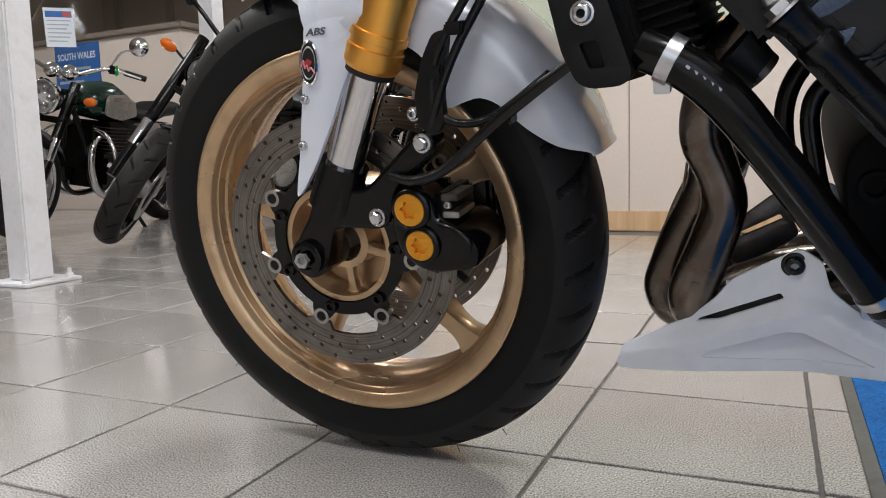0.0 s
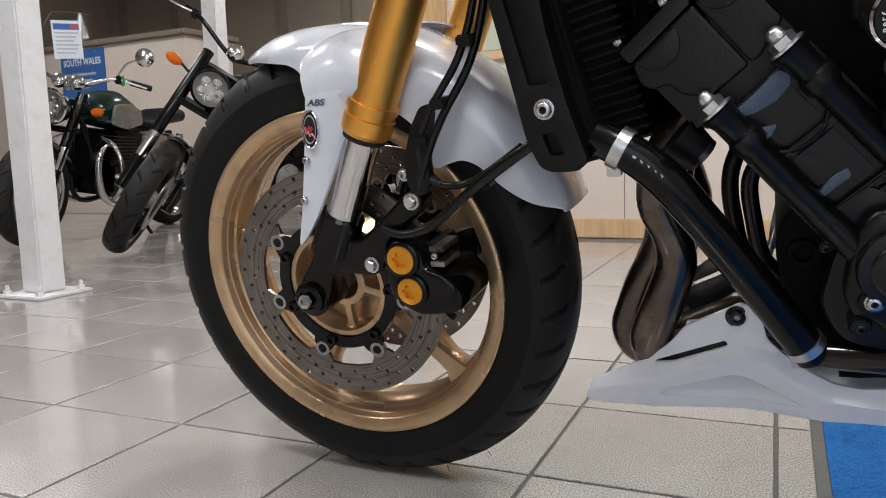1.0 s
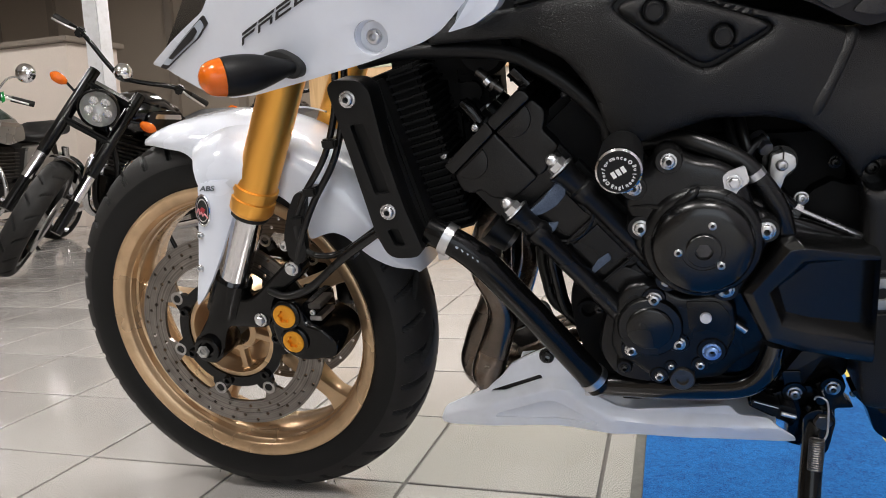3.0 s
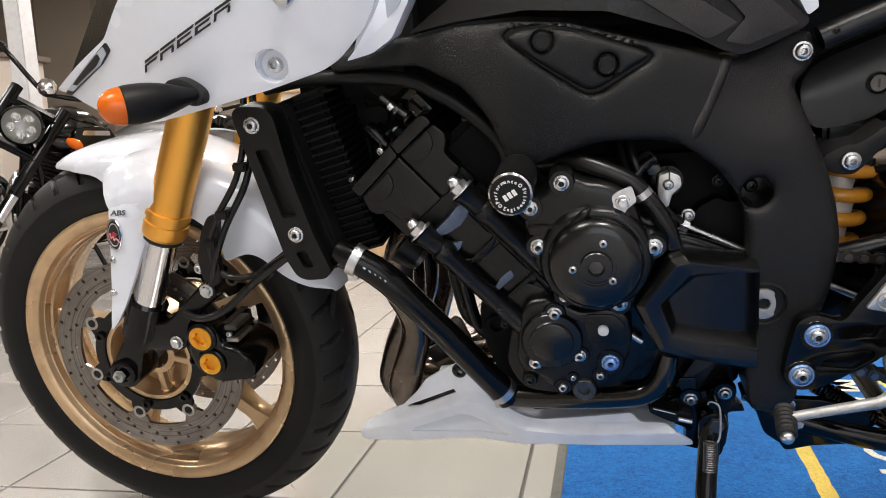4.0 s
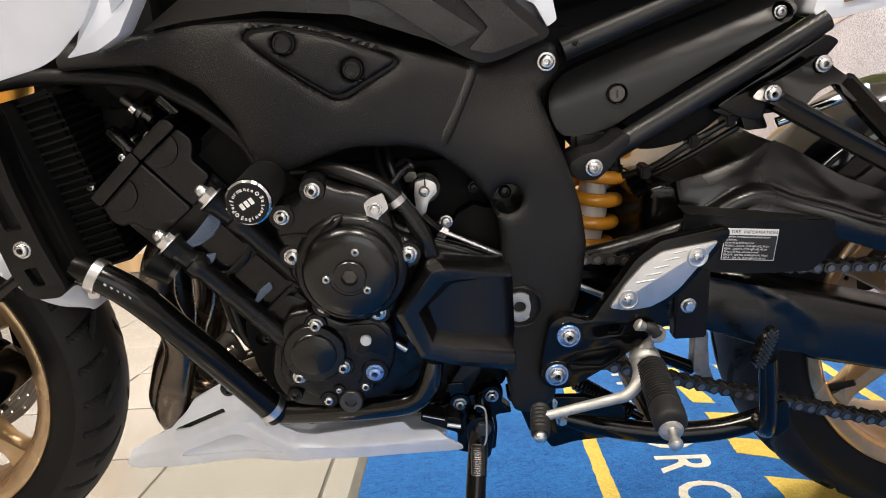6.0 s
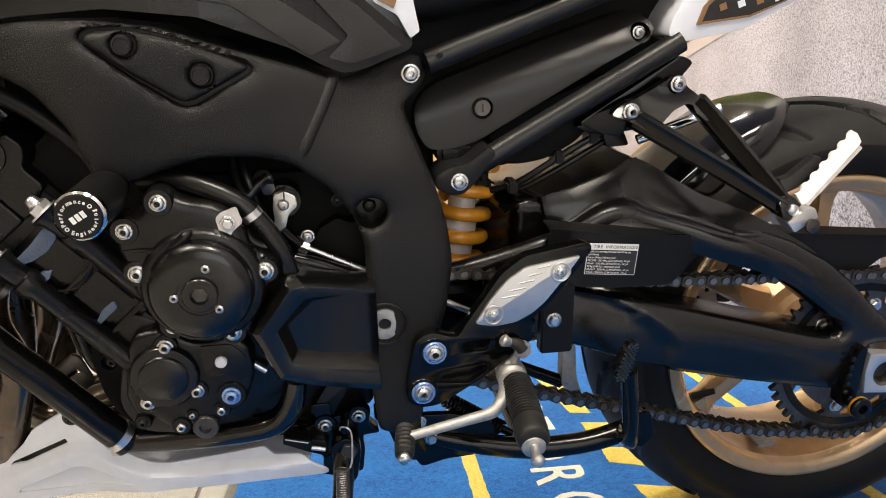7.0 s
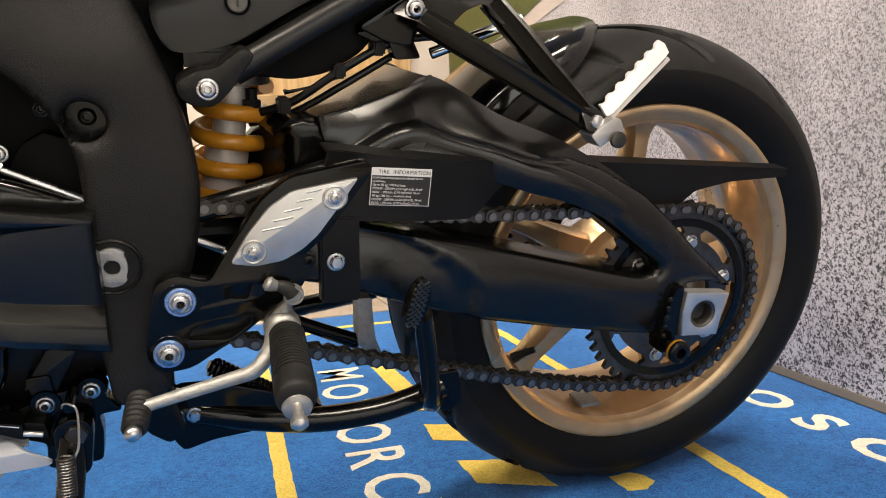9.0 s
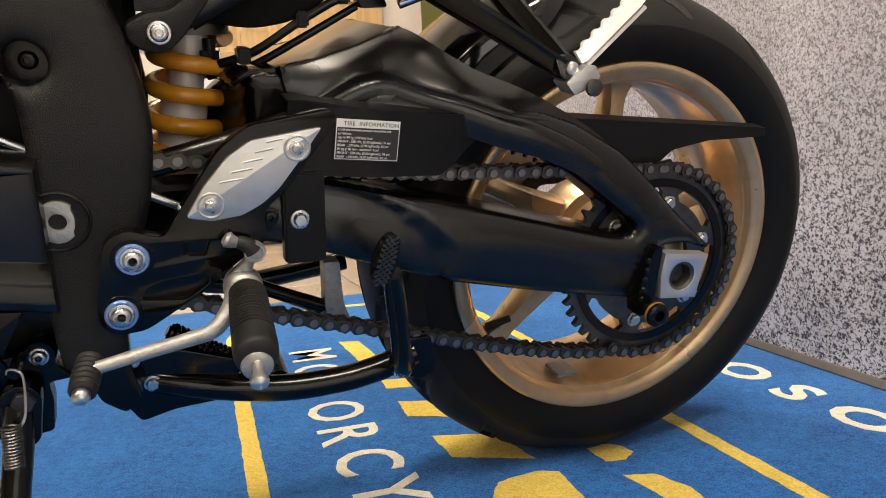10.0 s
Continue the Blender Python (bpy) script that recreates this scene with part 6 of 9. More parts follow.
for x, y, z in ((0.517, -0.16, 0.638), (0.527, -0.16, 0.634), (0.536, -0.16, 0.624)):
    part("connector_pin", rod((x, y, z), (x + 0.006, y - 0.004, z + 0.004), 0.0035, 8), ZINC, bike)
part("front_cowl", box(0.31, 0.42, -0.11, 0.11, 0.655, 0.735, 0.012), MATT, bike)
part("fan_shroud", box(0.375, 0.4, -0.1, 0.16, 0.5, 0.7, 0.01), MATT, bike)
part("airbox", join(box(0.4, 0.84, -0.12, 0.12, 0.69, 0.8, 0.03), box(0.44, 0.56, -0.06, 0.12, 0.62, 0.72, 0.02)), MATT, bike, "black airbox under the tank")
bolt(bike, 0.786, -0.15, 0.552, 0.0075, BOLT_BLACK)
part("gearbox", box(0.6, 0.82, -0.13, 0.13, 0.3, 0.6, 0.02), MATT, engine, "black gearbox housing")

# ---- bodywork ----
PAN_CREASE = ((0.3, 0.332, 0.412, 0.487, 0.502, 0.526, 0.555, 0.597, 0.736, 0.78), (0.19, 0.205, 0.244, 0.279, 0.279, 0.264, 0.251, 0.249, 0.258, 0.261))
PAN_DEPTH = ((0.31, 0.326, 0.4, 0.48, 0.56, 0.65, 0.75, 0.78), (-0.094, -0.1, -0.128, -0.148, -0.168, -0.178, -0.182, -0.182))
VENT = [(0.404, 0.2165), (0.409, 0.2245), (0.475, 0.2565), (0.488, 0.257), (0.542, 0.236), (0.48, 0.2265)]


def PAN_Y(x, z):
    """The near face of the belly pan: above its crease it turns inwards, below it falls back a little."""
    d = z - float(np.interp(x, *PAN_CREASE))
    return float(np.interp(x, *PAN_DEPTH)) + (0.75 * min(d, 0.012) + 0.25 * max(0.0, d - 0.012) if d > 0 else 0.27 * -d)


def belly_side(s):
    out = [(0.328, 0.211), (0.321, 0.193), (0.323, 0.1865), (0.338, 0.1865), (0.461, 0.211), (0.589, 0.2305), (0.677, 0.236), (0.752, 0.239), (0.76, 0.2405), (0.758, 0.245), (0.739, 0.26), (0.73, 0.267), (0.698, 0.267), (0.69, 0.277), (0.652, 0.272),
           (0.584, 0.262), (0.563, 0.264), (0.542, 0.272), (0.521, 0.285), (0.507, 0.297), (0.501, 0.319), (0.484, 0.328), (0.472, 0.32), (0.447, 0.305), (0.43, 0.294), (0.416, 0.275), (0.388, 0.25)]
    slot = rounded([(0.4, 0.2515), (0.403, 0.2555), (0.47, 0.2895), (0.473, 0.2845), (0.42, 0.2575)], 0.002)
    bm = plate(rounded(out, 0.004, 2), -0.004, 0.0, [slot, rounded(VENT, 0.003)], bevel=0.0018, seg=2, cut=0.005, shape=PAN_Y)
    if s > 0:
        for v in bm.verts:
            v.co.x += 0.17 * max(0, (0.52 - v.co.x) / 0.194)
            v.co.z += 0.03
        bm = mirrored(bm)
    return bm


pan = part("belly_pan", belly_side(-1), PANWHITE, bike, "white plastic belly pan", 38)
part("right_half", belly_side(1), PANWHITE, pan, "", 38)
cx, cz = 0.47, 0.236
part("vent_panel", plate([(cx + (x - cx) * 1.03, cz + (z - cz) * 1.06) for x, z in VENT], -0.0025, 0.0, cut=0.006, shape=lambda x, z: PAN_Y(x, z) + 0.55 * max(0.0, z - 0.2165 - 0.14 * (x - 0.404))), PANWHITE, pan, "recessed vent in the belly pan")
floor_pan = skin([[(x, -w, z), (x, -w * 0.6, z + 0.012), (x, 0, z + 0.014), (x, w * 0.6, z + 0.012), (x, w, z + 0.012)] for x, w, z in
                  ((0.42, 0.112, 0.226), (0.46, 0.125, 0.235), (0.5, 0.135, 0.241), (0.6, 0.155, 0.252), (0.7, 0.166, 0.257), (0.74, 0.17, 0.258))], cap=False, closed=False)
part("underside", thicken(floor_pan, 0.003), PANWHITE, pan)
# black sheet that paints the shade seen through the pan's slots
part("inner_liner", plate([(0.35, 0.215), (0.4, 0.25), (0.48, 0.3), (0.49, 0.285), (0.5, 0.26), (0.45, 0.23)], 0.0, 0.004, cut=0.02, shape=lambda x, z: PAN_Y(x, z) + 0.012), DECALSHADE, pan, "black sheet standing in for the shade inside the belly pan")
bolt(pan, 0.48, PAN_Y(0.48, 0.314) - 0.003, 0.314, 0.0125, BOLT_BLACK)
part("lower_rail", tube([(0.57, -0.14, 0.284), (0.64, -0.145, 0.286), (0.7, -0.148, 0.286), (0.76, -0.15, 0.284)], 0.008, 12), SATIN, bike)
part("engine_sump", box(0.55, 0.78, -0.15, 0.15, 0.255, 0.31, 0.02), ENGINE, bike, "dark engine sump")

# upper fairing
FAIR_Y = between([(0.08, 0.72, -0.2), (0.15, 0.69, -0.205), (0.25, 0.69, -0.236), (0.35, 0.72, -0.265), (0.42, 0.72, -0.25), (0.48, 0.77, -0.24), (0.3, 0.8, -0.275), (0.2, 0.78, -0.24), (0.1, 0.79, -0.19)])
fair_out = [(0.025, 0.706), (0.055, 0.701), (0.118, 0.676), (0.163, 0.667), (0.2, 0.67), (0.27, 0.683), (0.339, 0.6965), (0.398, 0.711), (0.416, 0.72), (0.446, 0.748), (0.47, 0.79), (0.48, 0.86), (0.36, 0.88), (0.25, 0.85), (0.18, 0.79), (0.15, 0.76), (0.09, 0.735)]


def fairing(s):
    bm = plate(rounded(fair_out, 0.006, 2), -0.003, 0.0, [ring_pts(0.3475, 0.72, 0.017, 28)], bevel=0.0015, cut=0.03, shape=FAIR_Y)
    if s > 0:
        bm = mirrored(bm)
    return bm


fair = part("fairing", fairing(-1), WHITE, bike, "pearl white upper fairing with black lettering bars", 50)
part("right_half", fairing(1), WHITE, fair, "", 50)
part("nose", thicken(skin([[(0.05, -0.165, 0.715), (0.03, -0.08, 0.735), (0.02, 0, 0.735), (0.03, 0.08, 0.735), (0.06, 0.16, 0.735)],
                           [(0.14, -0.19, 0.77), (0.06, -0.08, 0.81), (0.05, 0, 0.815), (0.06, 0.08, 0.81), (0.1, 0.18, 0.8)],
                           [(0.22, -0.215, 0.87), (0.14, -0.09, 0.9), (0.13, 0, 0.9), (0.14, 0.09, 0.9), (0.2, 0.2, 0.88)]], cap=False, closed=False), 0.003), LENS, fair, "pale headlight glass")
duct = [(0.42, 0.717), (0.446, 0.722), (0.466, 0.734), (0.486, 0.768), (0.5, 0.81), (0.48, 0.81), (0.45, 0.755), (0.43, 0.727)]
part("duct_lip", plate(rounded(duct, 0.004), -0.246, -0.21, bevel=0.004, shape=lambda x, z: 0.25 * (x - 0.42)), WHITE, fair, "white air duct lip")
part("duct_floor", plate(rounded([(0.425, 0.722), (0.478, 0.765), (0.49, 0.82), (0.46, 0.83), (0.44, 0.76)], 0.004), -0.235, -0.215), PRINTGREY, fair)
well = part("screw_well", lathe([(0.019, 0.001), (0.017, 0.0012), (0.0155, 0.004), (0.0145, 0.0085), (0.0, 0.009)], 40, (0.3475, FAIR_Y(0.3475, 0.72), 0.72)), WHITE, fair)
bolt(fair, 0.3475, FAIR_Y(0.3475, 0.72) + 0.0088, 0.72, 0.0115, BOLT_PLAIN)
bolt(fair, 0.376, FAIR_Y(0.376, 0.783) - 0.003, 0.785, 0.016, BOLT_PLAIN)
# dark vent with a bright border near the nose
vent = [(0.045, 0.7025), (0.058, 0.7), (0.137, 0.734), (0.156, 0.748), (0.152, 0.757)]
part("vent_border", plate(rounded(vent, 0.003), -0.0045, -0.002, cut=0.02, shape=FAIR_Y), DECALSHADE, fair, "black vent outline")
cxv, czv = 0.108, 0.729
part("vent_field", plate(rounded([(cxv + (x - cxv) * 0.86, czv + (z - czv) * 0.84) for x, z in vent], 0.002), -0.0055, -0.004, cut=0.02, shape=FAIR_Y), PRINTGREY, fair)
part("vent_dark", plate(rounded([(cxv + (x - cxv) * 0.6, czv + (z - czv) * 0.6) for x, z in vent], 0.002), -0.0065, -0.005, cut=0.02, shape=FAIR_Y), DECALSHADE, fair)
# the lettering as plain slanted strokes
LA = Vector((0.123, 0.053)).normalized()
LB = Vector((0.35, 0.94)).normalized()


def stroke(a0, b0, a1, b1, a2, b2, a3, b3):
    o = Vector((0.1975, 0.7225))
    pts = [o + LA * a + LB * b for a, b in ((a0, b0), (a1, b1), (a2, b2), (a3, b3))]
    part("letter_bar", plate(pts, -0.0042, -0.002, cut=0.02, shape=FAIR_Y), DECALSHADE, fair)


for k in range(5):
    a = k * 0.0275
    stroke(a, 0.0135, a, 0.0105, a + 0.0235, 0.0105, a + 0.025, 0.0135)
    stroke(a, 0.0085, a, 0.006, a + 0.02, 0.006, a + 0.0215, 0.0085)
    if k in (0, 1, 4):
        stroke(a, 0.006, a, 0.0, a + 0.003, 0.0, a + 0.003, 0.006)
    if k in (1, 4):
        stroke(a + 0.019, 0.006, a + 0.019, 0.0, a + 0.022, 0.0, a + 0.022, 0.006)
    if k in (2, 3):
        stroke(a, 0.0025, a, 0.0, a + 0.023, 0.0, a + 0.023, 0.0025)
        stroke(a, 0.006, a, 0.0025, a + 0.004, 0.0025, a + 0.004, 0.006)

# indicator: pod, amber tip and rubber foot
ind = part("indicator", tube([(0.264, -0.256, 0.699), (0.256, -0.27, 0.699), (0.246, -0.285, 0.6993), (0.236, -0.299, 0.6995), (0.226, -0.311, 0.6998), (0.217, -0.32, 0.7)], [0.0055, 0.0095, 0.0148, 0.0183, 0.0193, 0.0186], 32), PLASTIC, bike, "black indicator pod with an amber tip")
part("lens", tube([(0.2166, -0.3204, 0.7), (0.21, -0.3268, 0.7001), (0.2045, -0.332, 0.7002), (0.201, -0.3352, 0.7002)], [0.0185, 0.0168, 0.0128, 0.005], 32), AMBER, ind, "amber lens")
part("reflector", tube([(0.2155, -0.3212, 0.7), (0.21, -0.3265, 0.7), (0.2055, -0.3305, 0.7)], [0.0158, 0.0138, 0.0085], 20), CAPGOLD, ind)
part("foot", plate(round_curve([(0.232, 0.713), (0.248, 0.716), (0.264, 0.708), (0.271, 0.698), (0.266, 0.688), (0.252, 0.689), (0.24, 0.701)], 4), -0.264, -0.235, bevel=0.005), SOFT, ind)

# tank, knee panels, seat
tank_rows = []
for x, w, z0, z1 in ((0.46, 0.14, 0.76, 0.9), (0.55, 0.17, 0.74, 0.95), (0.65, 0.175, 0.73, 0.965), (0.75, 0.165, 0.71, 0.94), (0.83, 0.14, 0.7, 0.88), (0.875, 0.12, 0.7, 0.8)):
    zc, h = (z0 + z1) / 2, (z1 - z0) / 2
    tank_rows.append([(x, w * math.copysign(abs(math.cos(a)) ** 0.7, math.cos(a)), zc + h * math.copysign(abs(math.sin(a)) ** 0.7, math.sin(a))) for a in [2 * math.pi * i / 28 for i in range(28)]])
part("fuel_tank", skin([[Vector(p) for p in r] for r in tank_rows]), WHITE, bike, "pearl white fuel tank", 50)
KNEE_Y = between([(0.5, 0.75, -0.2), (0.6, 0.77, -0.205), (0.7, 0.75, -0.195), (0.8, 0.72, -0.172), (0.87, 0.71, -0.135), (0.8, 0.8, -0.165)])
knee = [(0.475, 0.735), (0.52, 0.7425), (0.595, 0.748), (0.672, 0.74), (0.75, 0.711), (0.783, 0.692), (0.8, 0.685), (0.822, 0.689), (0.868, 0.7045), (0.872, 0.712), (0.82, 0.755), (0.78, 0.8), (0.62, 0.82), (0.56, 0.79)]
kp = part("knee_panel", plate(rounded(knee, 0.005, 2), -0.004, 0.02, bevel=0.003, cut=0.03, shape=KNEE_Y), PANEL, bike, "black plastic panel below the tank", 50)
pad = [(0.62, 0.762), (0.7, 0.75), (0.768, 0.703), (0.799, 0.715), (0.752, 0.748), (0.69, 0.79), (0.62, 0.8)]
part("grip_pad", plate(rounded(pad, 0.005), -0.0062, -0.002, bevel=0.0015, cut=0.03, shape=KNEE_Y), MESHGREY, kp, "finely dotted grip pad")
pad2 = [(0.785, 0.7), (0.808, 0.694), (0.86, 0.708), (0.815, 0.748), (0.77, 0.775), (0.765, 0.765), (0.806, 0.72)]
part("grip_pad", plate(rounded(pad2, 0.004), -0.0062, -0.002, bevel=0.0015, cut=0.03, shape=KNEE_Y), MESHGREY, kp, "finely dotted grip pad")
trim = [(0.832, 0.75), (0.855, 0.738), (0.868, 0.715), (0.878, 0.722), (0.872, 0.75), (0.862, 0.79), (0.82, 0.8)]
tr = part("tank_trim", plate(rounded(trim, 0.003), -0.148, -0.1, bevel=0.003), WHITE, bike, "white tank edge with a brown striped decal")
part("decal", plate([(0.836, 0.752), (0.852, 0.744), (0.858, 0.76), (0.845, 0.785), (0.83, 0.785)], -0.1495, -0.147), BROWNDECAL, tr)
for i in range(3):
    part("decal_mark", moved(box(-0.0012, 0.0012, -0.0005, 0.0005, -0.006, 0.006), pose(0.838 + 0.006 * i, -0.1497, 0.765 - 0.002 * i, 0, 25, 0)), DECALSHADE, tr)
seat_rows = []
for x, w, z0, z1 in ((0.865, 0.115, 0.728, 0.8), (0.9, 0.135, 0.726, 0.815), (1.0, 0.14, 0.748, 0.825), (1.12, 0.13, 0.782, 0.845), (1.25, 0.11, 0.8, 0.885), (1.4, 0.08, 0.82, 0.9)):
    zc, h = (z0 + z1) / 2, (z1 - z0) / 2
    seat_rows.append([Vector((x, w * math.copysign(abs(math.cos(a)) ** 0.6, math.cos(a)), zc + h * math.copysign(abs(math.sin(a)) ** 0.6, math.sin(a)))) for a in [2 * math.pi * i / 28 for i in range(28)]])
part("seat", skin(seat_rows), SEAT, bike, "black vinyl seat", 50)

# rear subframe, side cover, tail
for s in (-1, 1):
    sub = part("subframe_tube", join(rod((0.888, s * 0.117, 0.689), (1.075, s * 0.112, 0.757), 0.0125, 20), rod((1.075, s * 0.112, 0.757), (1.17, s * 0.106, 0.786), 0.0125, 20)), PANEL, bike, "black upper subframe tube")
    part("subframe_tube", join(rod((0.925, s * 0.128, 0.57), (0.945, s * 0.126, 0.581), 0.0105, 20), rod((0.94, s * 0.126, 0.578), (1.17, s * 0.118, 0.7055), 0.0128, 20)), PANEL, bike, "black lower subframe tube")
bolt(sub, 0.9, -0.131, 0.697, 0.004, BOLT_BLACK)
sc_out = [(0.874, 0.64), (0.888, 0.658), (0.91, 0.668), (1.0, 0.7), (1.11, 0.736), (1.13, 0.738), (1.145, 0.722), (1.142, 0.712), (1.08, 0.678), (0.98, 0.622), (0.945, 0.602), (0.915, 0.594), (0.888, 0.594), (0.876, 0.615)]
side_cover = part("side_cover", plate(rounded(sc_out, 0.01, 3), -0.112, -0.08, [ring_pts(1.129, 0.7145, 0.011, 20)], bevel=0.004, cut=0.008, shape=lambda x, z: 0.375 * (z - 0.653 - 0.3 * (x - 0.95) + math.sqrt((z - 0.653 - 0.3 * (x - 0.95)) ** 2 + 0.0001))), PANEL, bike, "black side cover with a lock", 28)
bolt(side_cover, 1.129, -0.098, 0.7145, 0.0085)
part("lock_cup", lathe([(0.0118, 0.003), (0.0118, -0.001), (0.0108, -0.0015), (0.0095, 0.001), (0.0095, 0.004), (0.0, 0.004)], 32, (0.9495, -0.1135, 0.6385)), SATIN, side_cover)
part("lock", lathe([(0.0085, 0.004), (0.0085, -0.001), (0.0, -0.001)], 24, (0.9495, -0.1125, 0.6385)), DARKSTEEL, side_cover, "metal seat lock")
part("key_slot", box(0.9485, 0.9505, -0.1142, -0.113, 0.634, 0.643), LABELBLACK, side_cover)
part("inner_fairing", plate(rounded([(0.85, 0.62), (0.9, 0.6), (1.0, 0.6), (1.1, 0.66), (1.2, 0.72), (1.2, 0.78), (1.0, 0.76), (0.85, 0.74)], 0.01), -0.06, 0.06), MATT, bike)
bag = [(0.945, 0.588), (0.952, 0.572), (1.0, 0.566), (1.035, 0.572), (1.07, 0.592), (1.095, 0.622), (1.12, 0.652), (1.1, 0.67), (1.0, 0.63)]
part("undertray", plate(rounded(bag, 0.012), -0.085, 0.085, bevel=0.008), MATT, bike, "black undertray below the subframe")
tail_out = [(1.152, 0.712), (1.156, 0.73), (1.172, 0.755), (1.2, 0.79), (1.45, 0.86), (1.5, 0.84), (1.36, 0.775), (1.27, 0.732), (1.24, 0.717), (1.17, 0.7045)]
tail = part("tail_cowl", plate(rounded(tail_out, 0.006), -0.124, 0.124, bevel=0.008, cut=0.04, shape=None), WHITE, bike, "white tail cowl with a brown striped decal", 50)
dec = [(1.183, 0.722), (1.19, 0.742), (1.205, 0.757), (1.32, 0.768), (1.3, 0.752), (1.245, 0.73)]
part("decal", plate(rounded(dec, 0.002), -0.1256, -0.123), LABELBLACK, tail)
part("decal_border", plate(rounded(dec, 0.002), -0.1262, -0.1232, [[(1.243 + (x - 1.243) * 0.9, 0.744 + (z - 0.744) * 0.84) for x, z in dec]]), BROWNDECAL, tail, "brown and black tail decal")
for i in range(4):
    part("decal_mark", moved(box(-0.004, 0.004, -0.0005, 0.0005, -0.0035, 0.0035), pose(1.212 + 0.021 * i, -0.126, 0.741 + 0.003 * i, 0, -20, 0)), PAPER if i % 2 else BROWNDECAL, tail)
part("grab_rail", tube([(1.3, -0.1, 0.76), (1.36, -0.12, 0.785), (1.45, -0.12, 0.84)], 0.011, 14), SATIN, bike)

part("tail_bracket", plate(rounded([(1.06, 0.618), (1.176, 0.69), (1.192, 0.682), (1.17, 0.656), (1.128, 0.632), (1.112, 0.6), (1.088, 0.604)], 0.006), -0.112, 0.112, bevel=0.006), SATIN, bike, "black bracket under the tail")

# passenger footrest hanger
HY = -0.137
hang_dip = lambda x, z: -0.1 * max(0, (0.652 - z) / 0.115)
web = [(1.0803, 0.6324), (1.0905, 0.6407), (1.1012, 0.6454), (1.1124, 0.6473), (1.1297, 0.6551), (1.1476, 0.6659), (1.1525, 0.6703), (1.1634, 0.6694), (1.1704, 0.6599), (1.1864, 0.648), (1.1985, 0.637), (1.187, 0.6225), (1.1756, 0.6333),
       (1.1765, 0.6395), (1.1704, 0.6418), (1.152, 0.6353), (1.1354, 0.6234), (1.1205, 0.615), (1.1034, 0.6247), (1.0889, 0.6298)]
hanger = part("footrest_hanger", plate(rounded(web, 0.004, 3), HY - 0.003, HY + 0.009, bevel=0.0045, seg=4, cut=0.012, shape=lambda x, z: hang_dip(x, z) - 0.005 * max(0.0, 1 - min(math.hypot(x - 1.1013, z - 0.636), math.hypot(x - 1.158, z - 0.6624)) / 0.016)), SATIN, bike, "black cast passenger footrest hanger")
for name, ends in (("lower_strut", ((1.106, 0.6285), (1.1585, 0.597), (1.1955, 0.5748), (1.249, 0.5395))), ("upper_strut", ((1.182, 0.644), (1.2, 0.6175), (1.2165, 0.592), (1.25, 0.5435)))):
    rows = []
    for k, (x, z) in enumerate(ends):
        q, w = ends[max(0, k - 1)], ends[min(3, k + 1)]
        d = Vector((w[0] - q[0], 0, w[1] - q[1])).normalized()
        across = Vector((d.z, 0, -d.x)) * (-1 if d.z < 0 else 1)
        wide = (0.0108, 0.0112, 0.0105, 0.008)[k]
        mid = Vector((x, HY + hang_dip(x, z), z))
        rows.append([mid + across * (wide * a) + Vector((0, b, 0)) for a, b in ((-1, 0.008), (-1, -0.001), (-0.8, -0.005), (0.1, -0.0065), (0.5, -0.0095), (0.85, -0.0085), (1, -0.004), (1, 0.008))])
    part(name, skin(rows), SATIN, hanger, "black cast strut with a raised rib", 32)
part("strut_foot", plate(rounded([(1.236, 0.552), (1.252, 0.556), (1.263, 0.545), (1.25, 0.532), (1.235, 0.536)], 0.003), HY - 0.012, HY + 0.012, bevel=0.003, shape=hang_dip), SATIN, hanger)
bolt(hanger, 1.1013, HY - 0.0222, 0.636, 0.011)
bolt(hanger, 1.158, HY - 0.009, 0.6624, 0.0105)
# the folded footrest: a toothed aluminium blade in a forked bracket
low, high = Vector((1.256, 0.557)), Vector((1.343, 0.611))
side = Vector((high.y - low.y, low.x - high.x)).normalized()
teeth = []
for i in range(6):
    for f, h in ((0.0, 0.0), (0.3, -0.0022), (0.5, -0.0022), (0.72, 0.0)):
        p = low.lerp(high, (i + f) / 6)
        teeth.append((p.x - side.x * h, p.y - side.y * h))
blade = teeth + [(1.345, 0.612), (1.35, 0.609), (1.351, 0.601), (1.345, 0.5965), (1.266, 0.5495), (1.259, 0.5475)]
peg_dip = lambda x, z: -0.1 * max(0, (0.652 - z) / 0.115) - 0.012
pegp = part("passenger_peg", plate(blade, HY - 0.003, HY + 0.0015, bevel=0.001, shape=peg_dip), BRIGHTALU, hanger, "toothed aluminium passenger footrest, folded up")
under = [(p.x - side.x * k, p.y - side.y * k) for p, k in ((low, -0.0125), (high, -0.0165), (high, -0.02), (low, -0.017))]
part("peg_rail", plate(rounded([(x, z) for x, z in under], 0.0012), HY + 0.003, HY + 0.008, bevel=0.0008, shape=peg_dip), ALU, pegp)
part("clevis", plate(rounded([(1.239, 0.532), (1.249, 0.521), (1.273, 0.536), (1.268, 0.5465), (1.259, 0.547)], 0.002), HY - 0.012, HY + 0.012, bevel=0.0015, shape=lambda x, z: hang_dip(1.25, 0.54) - 0.006), ALU, hanger)
part("clevis_nut", lathe([(0.0075, 0.0), (0.0075, -0.004), (0.004, -0.005), (0.0, -0.005)], 20, (1.266, HY - 0.115, 0.528)), DARKSTEEL, hanger)
part("pivot_pin", lathe([(0.006, 0.0), (0.006, -0.004), (0.0045, -0.0055), (0.0, -0.006)], 20, (1.2475, HY - 0.106, 0.5435)), ZINC, hanger)
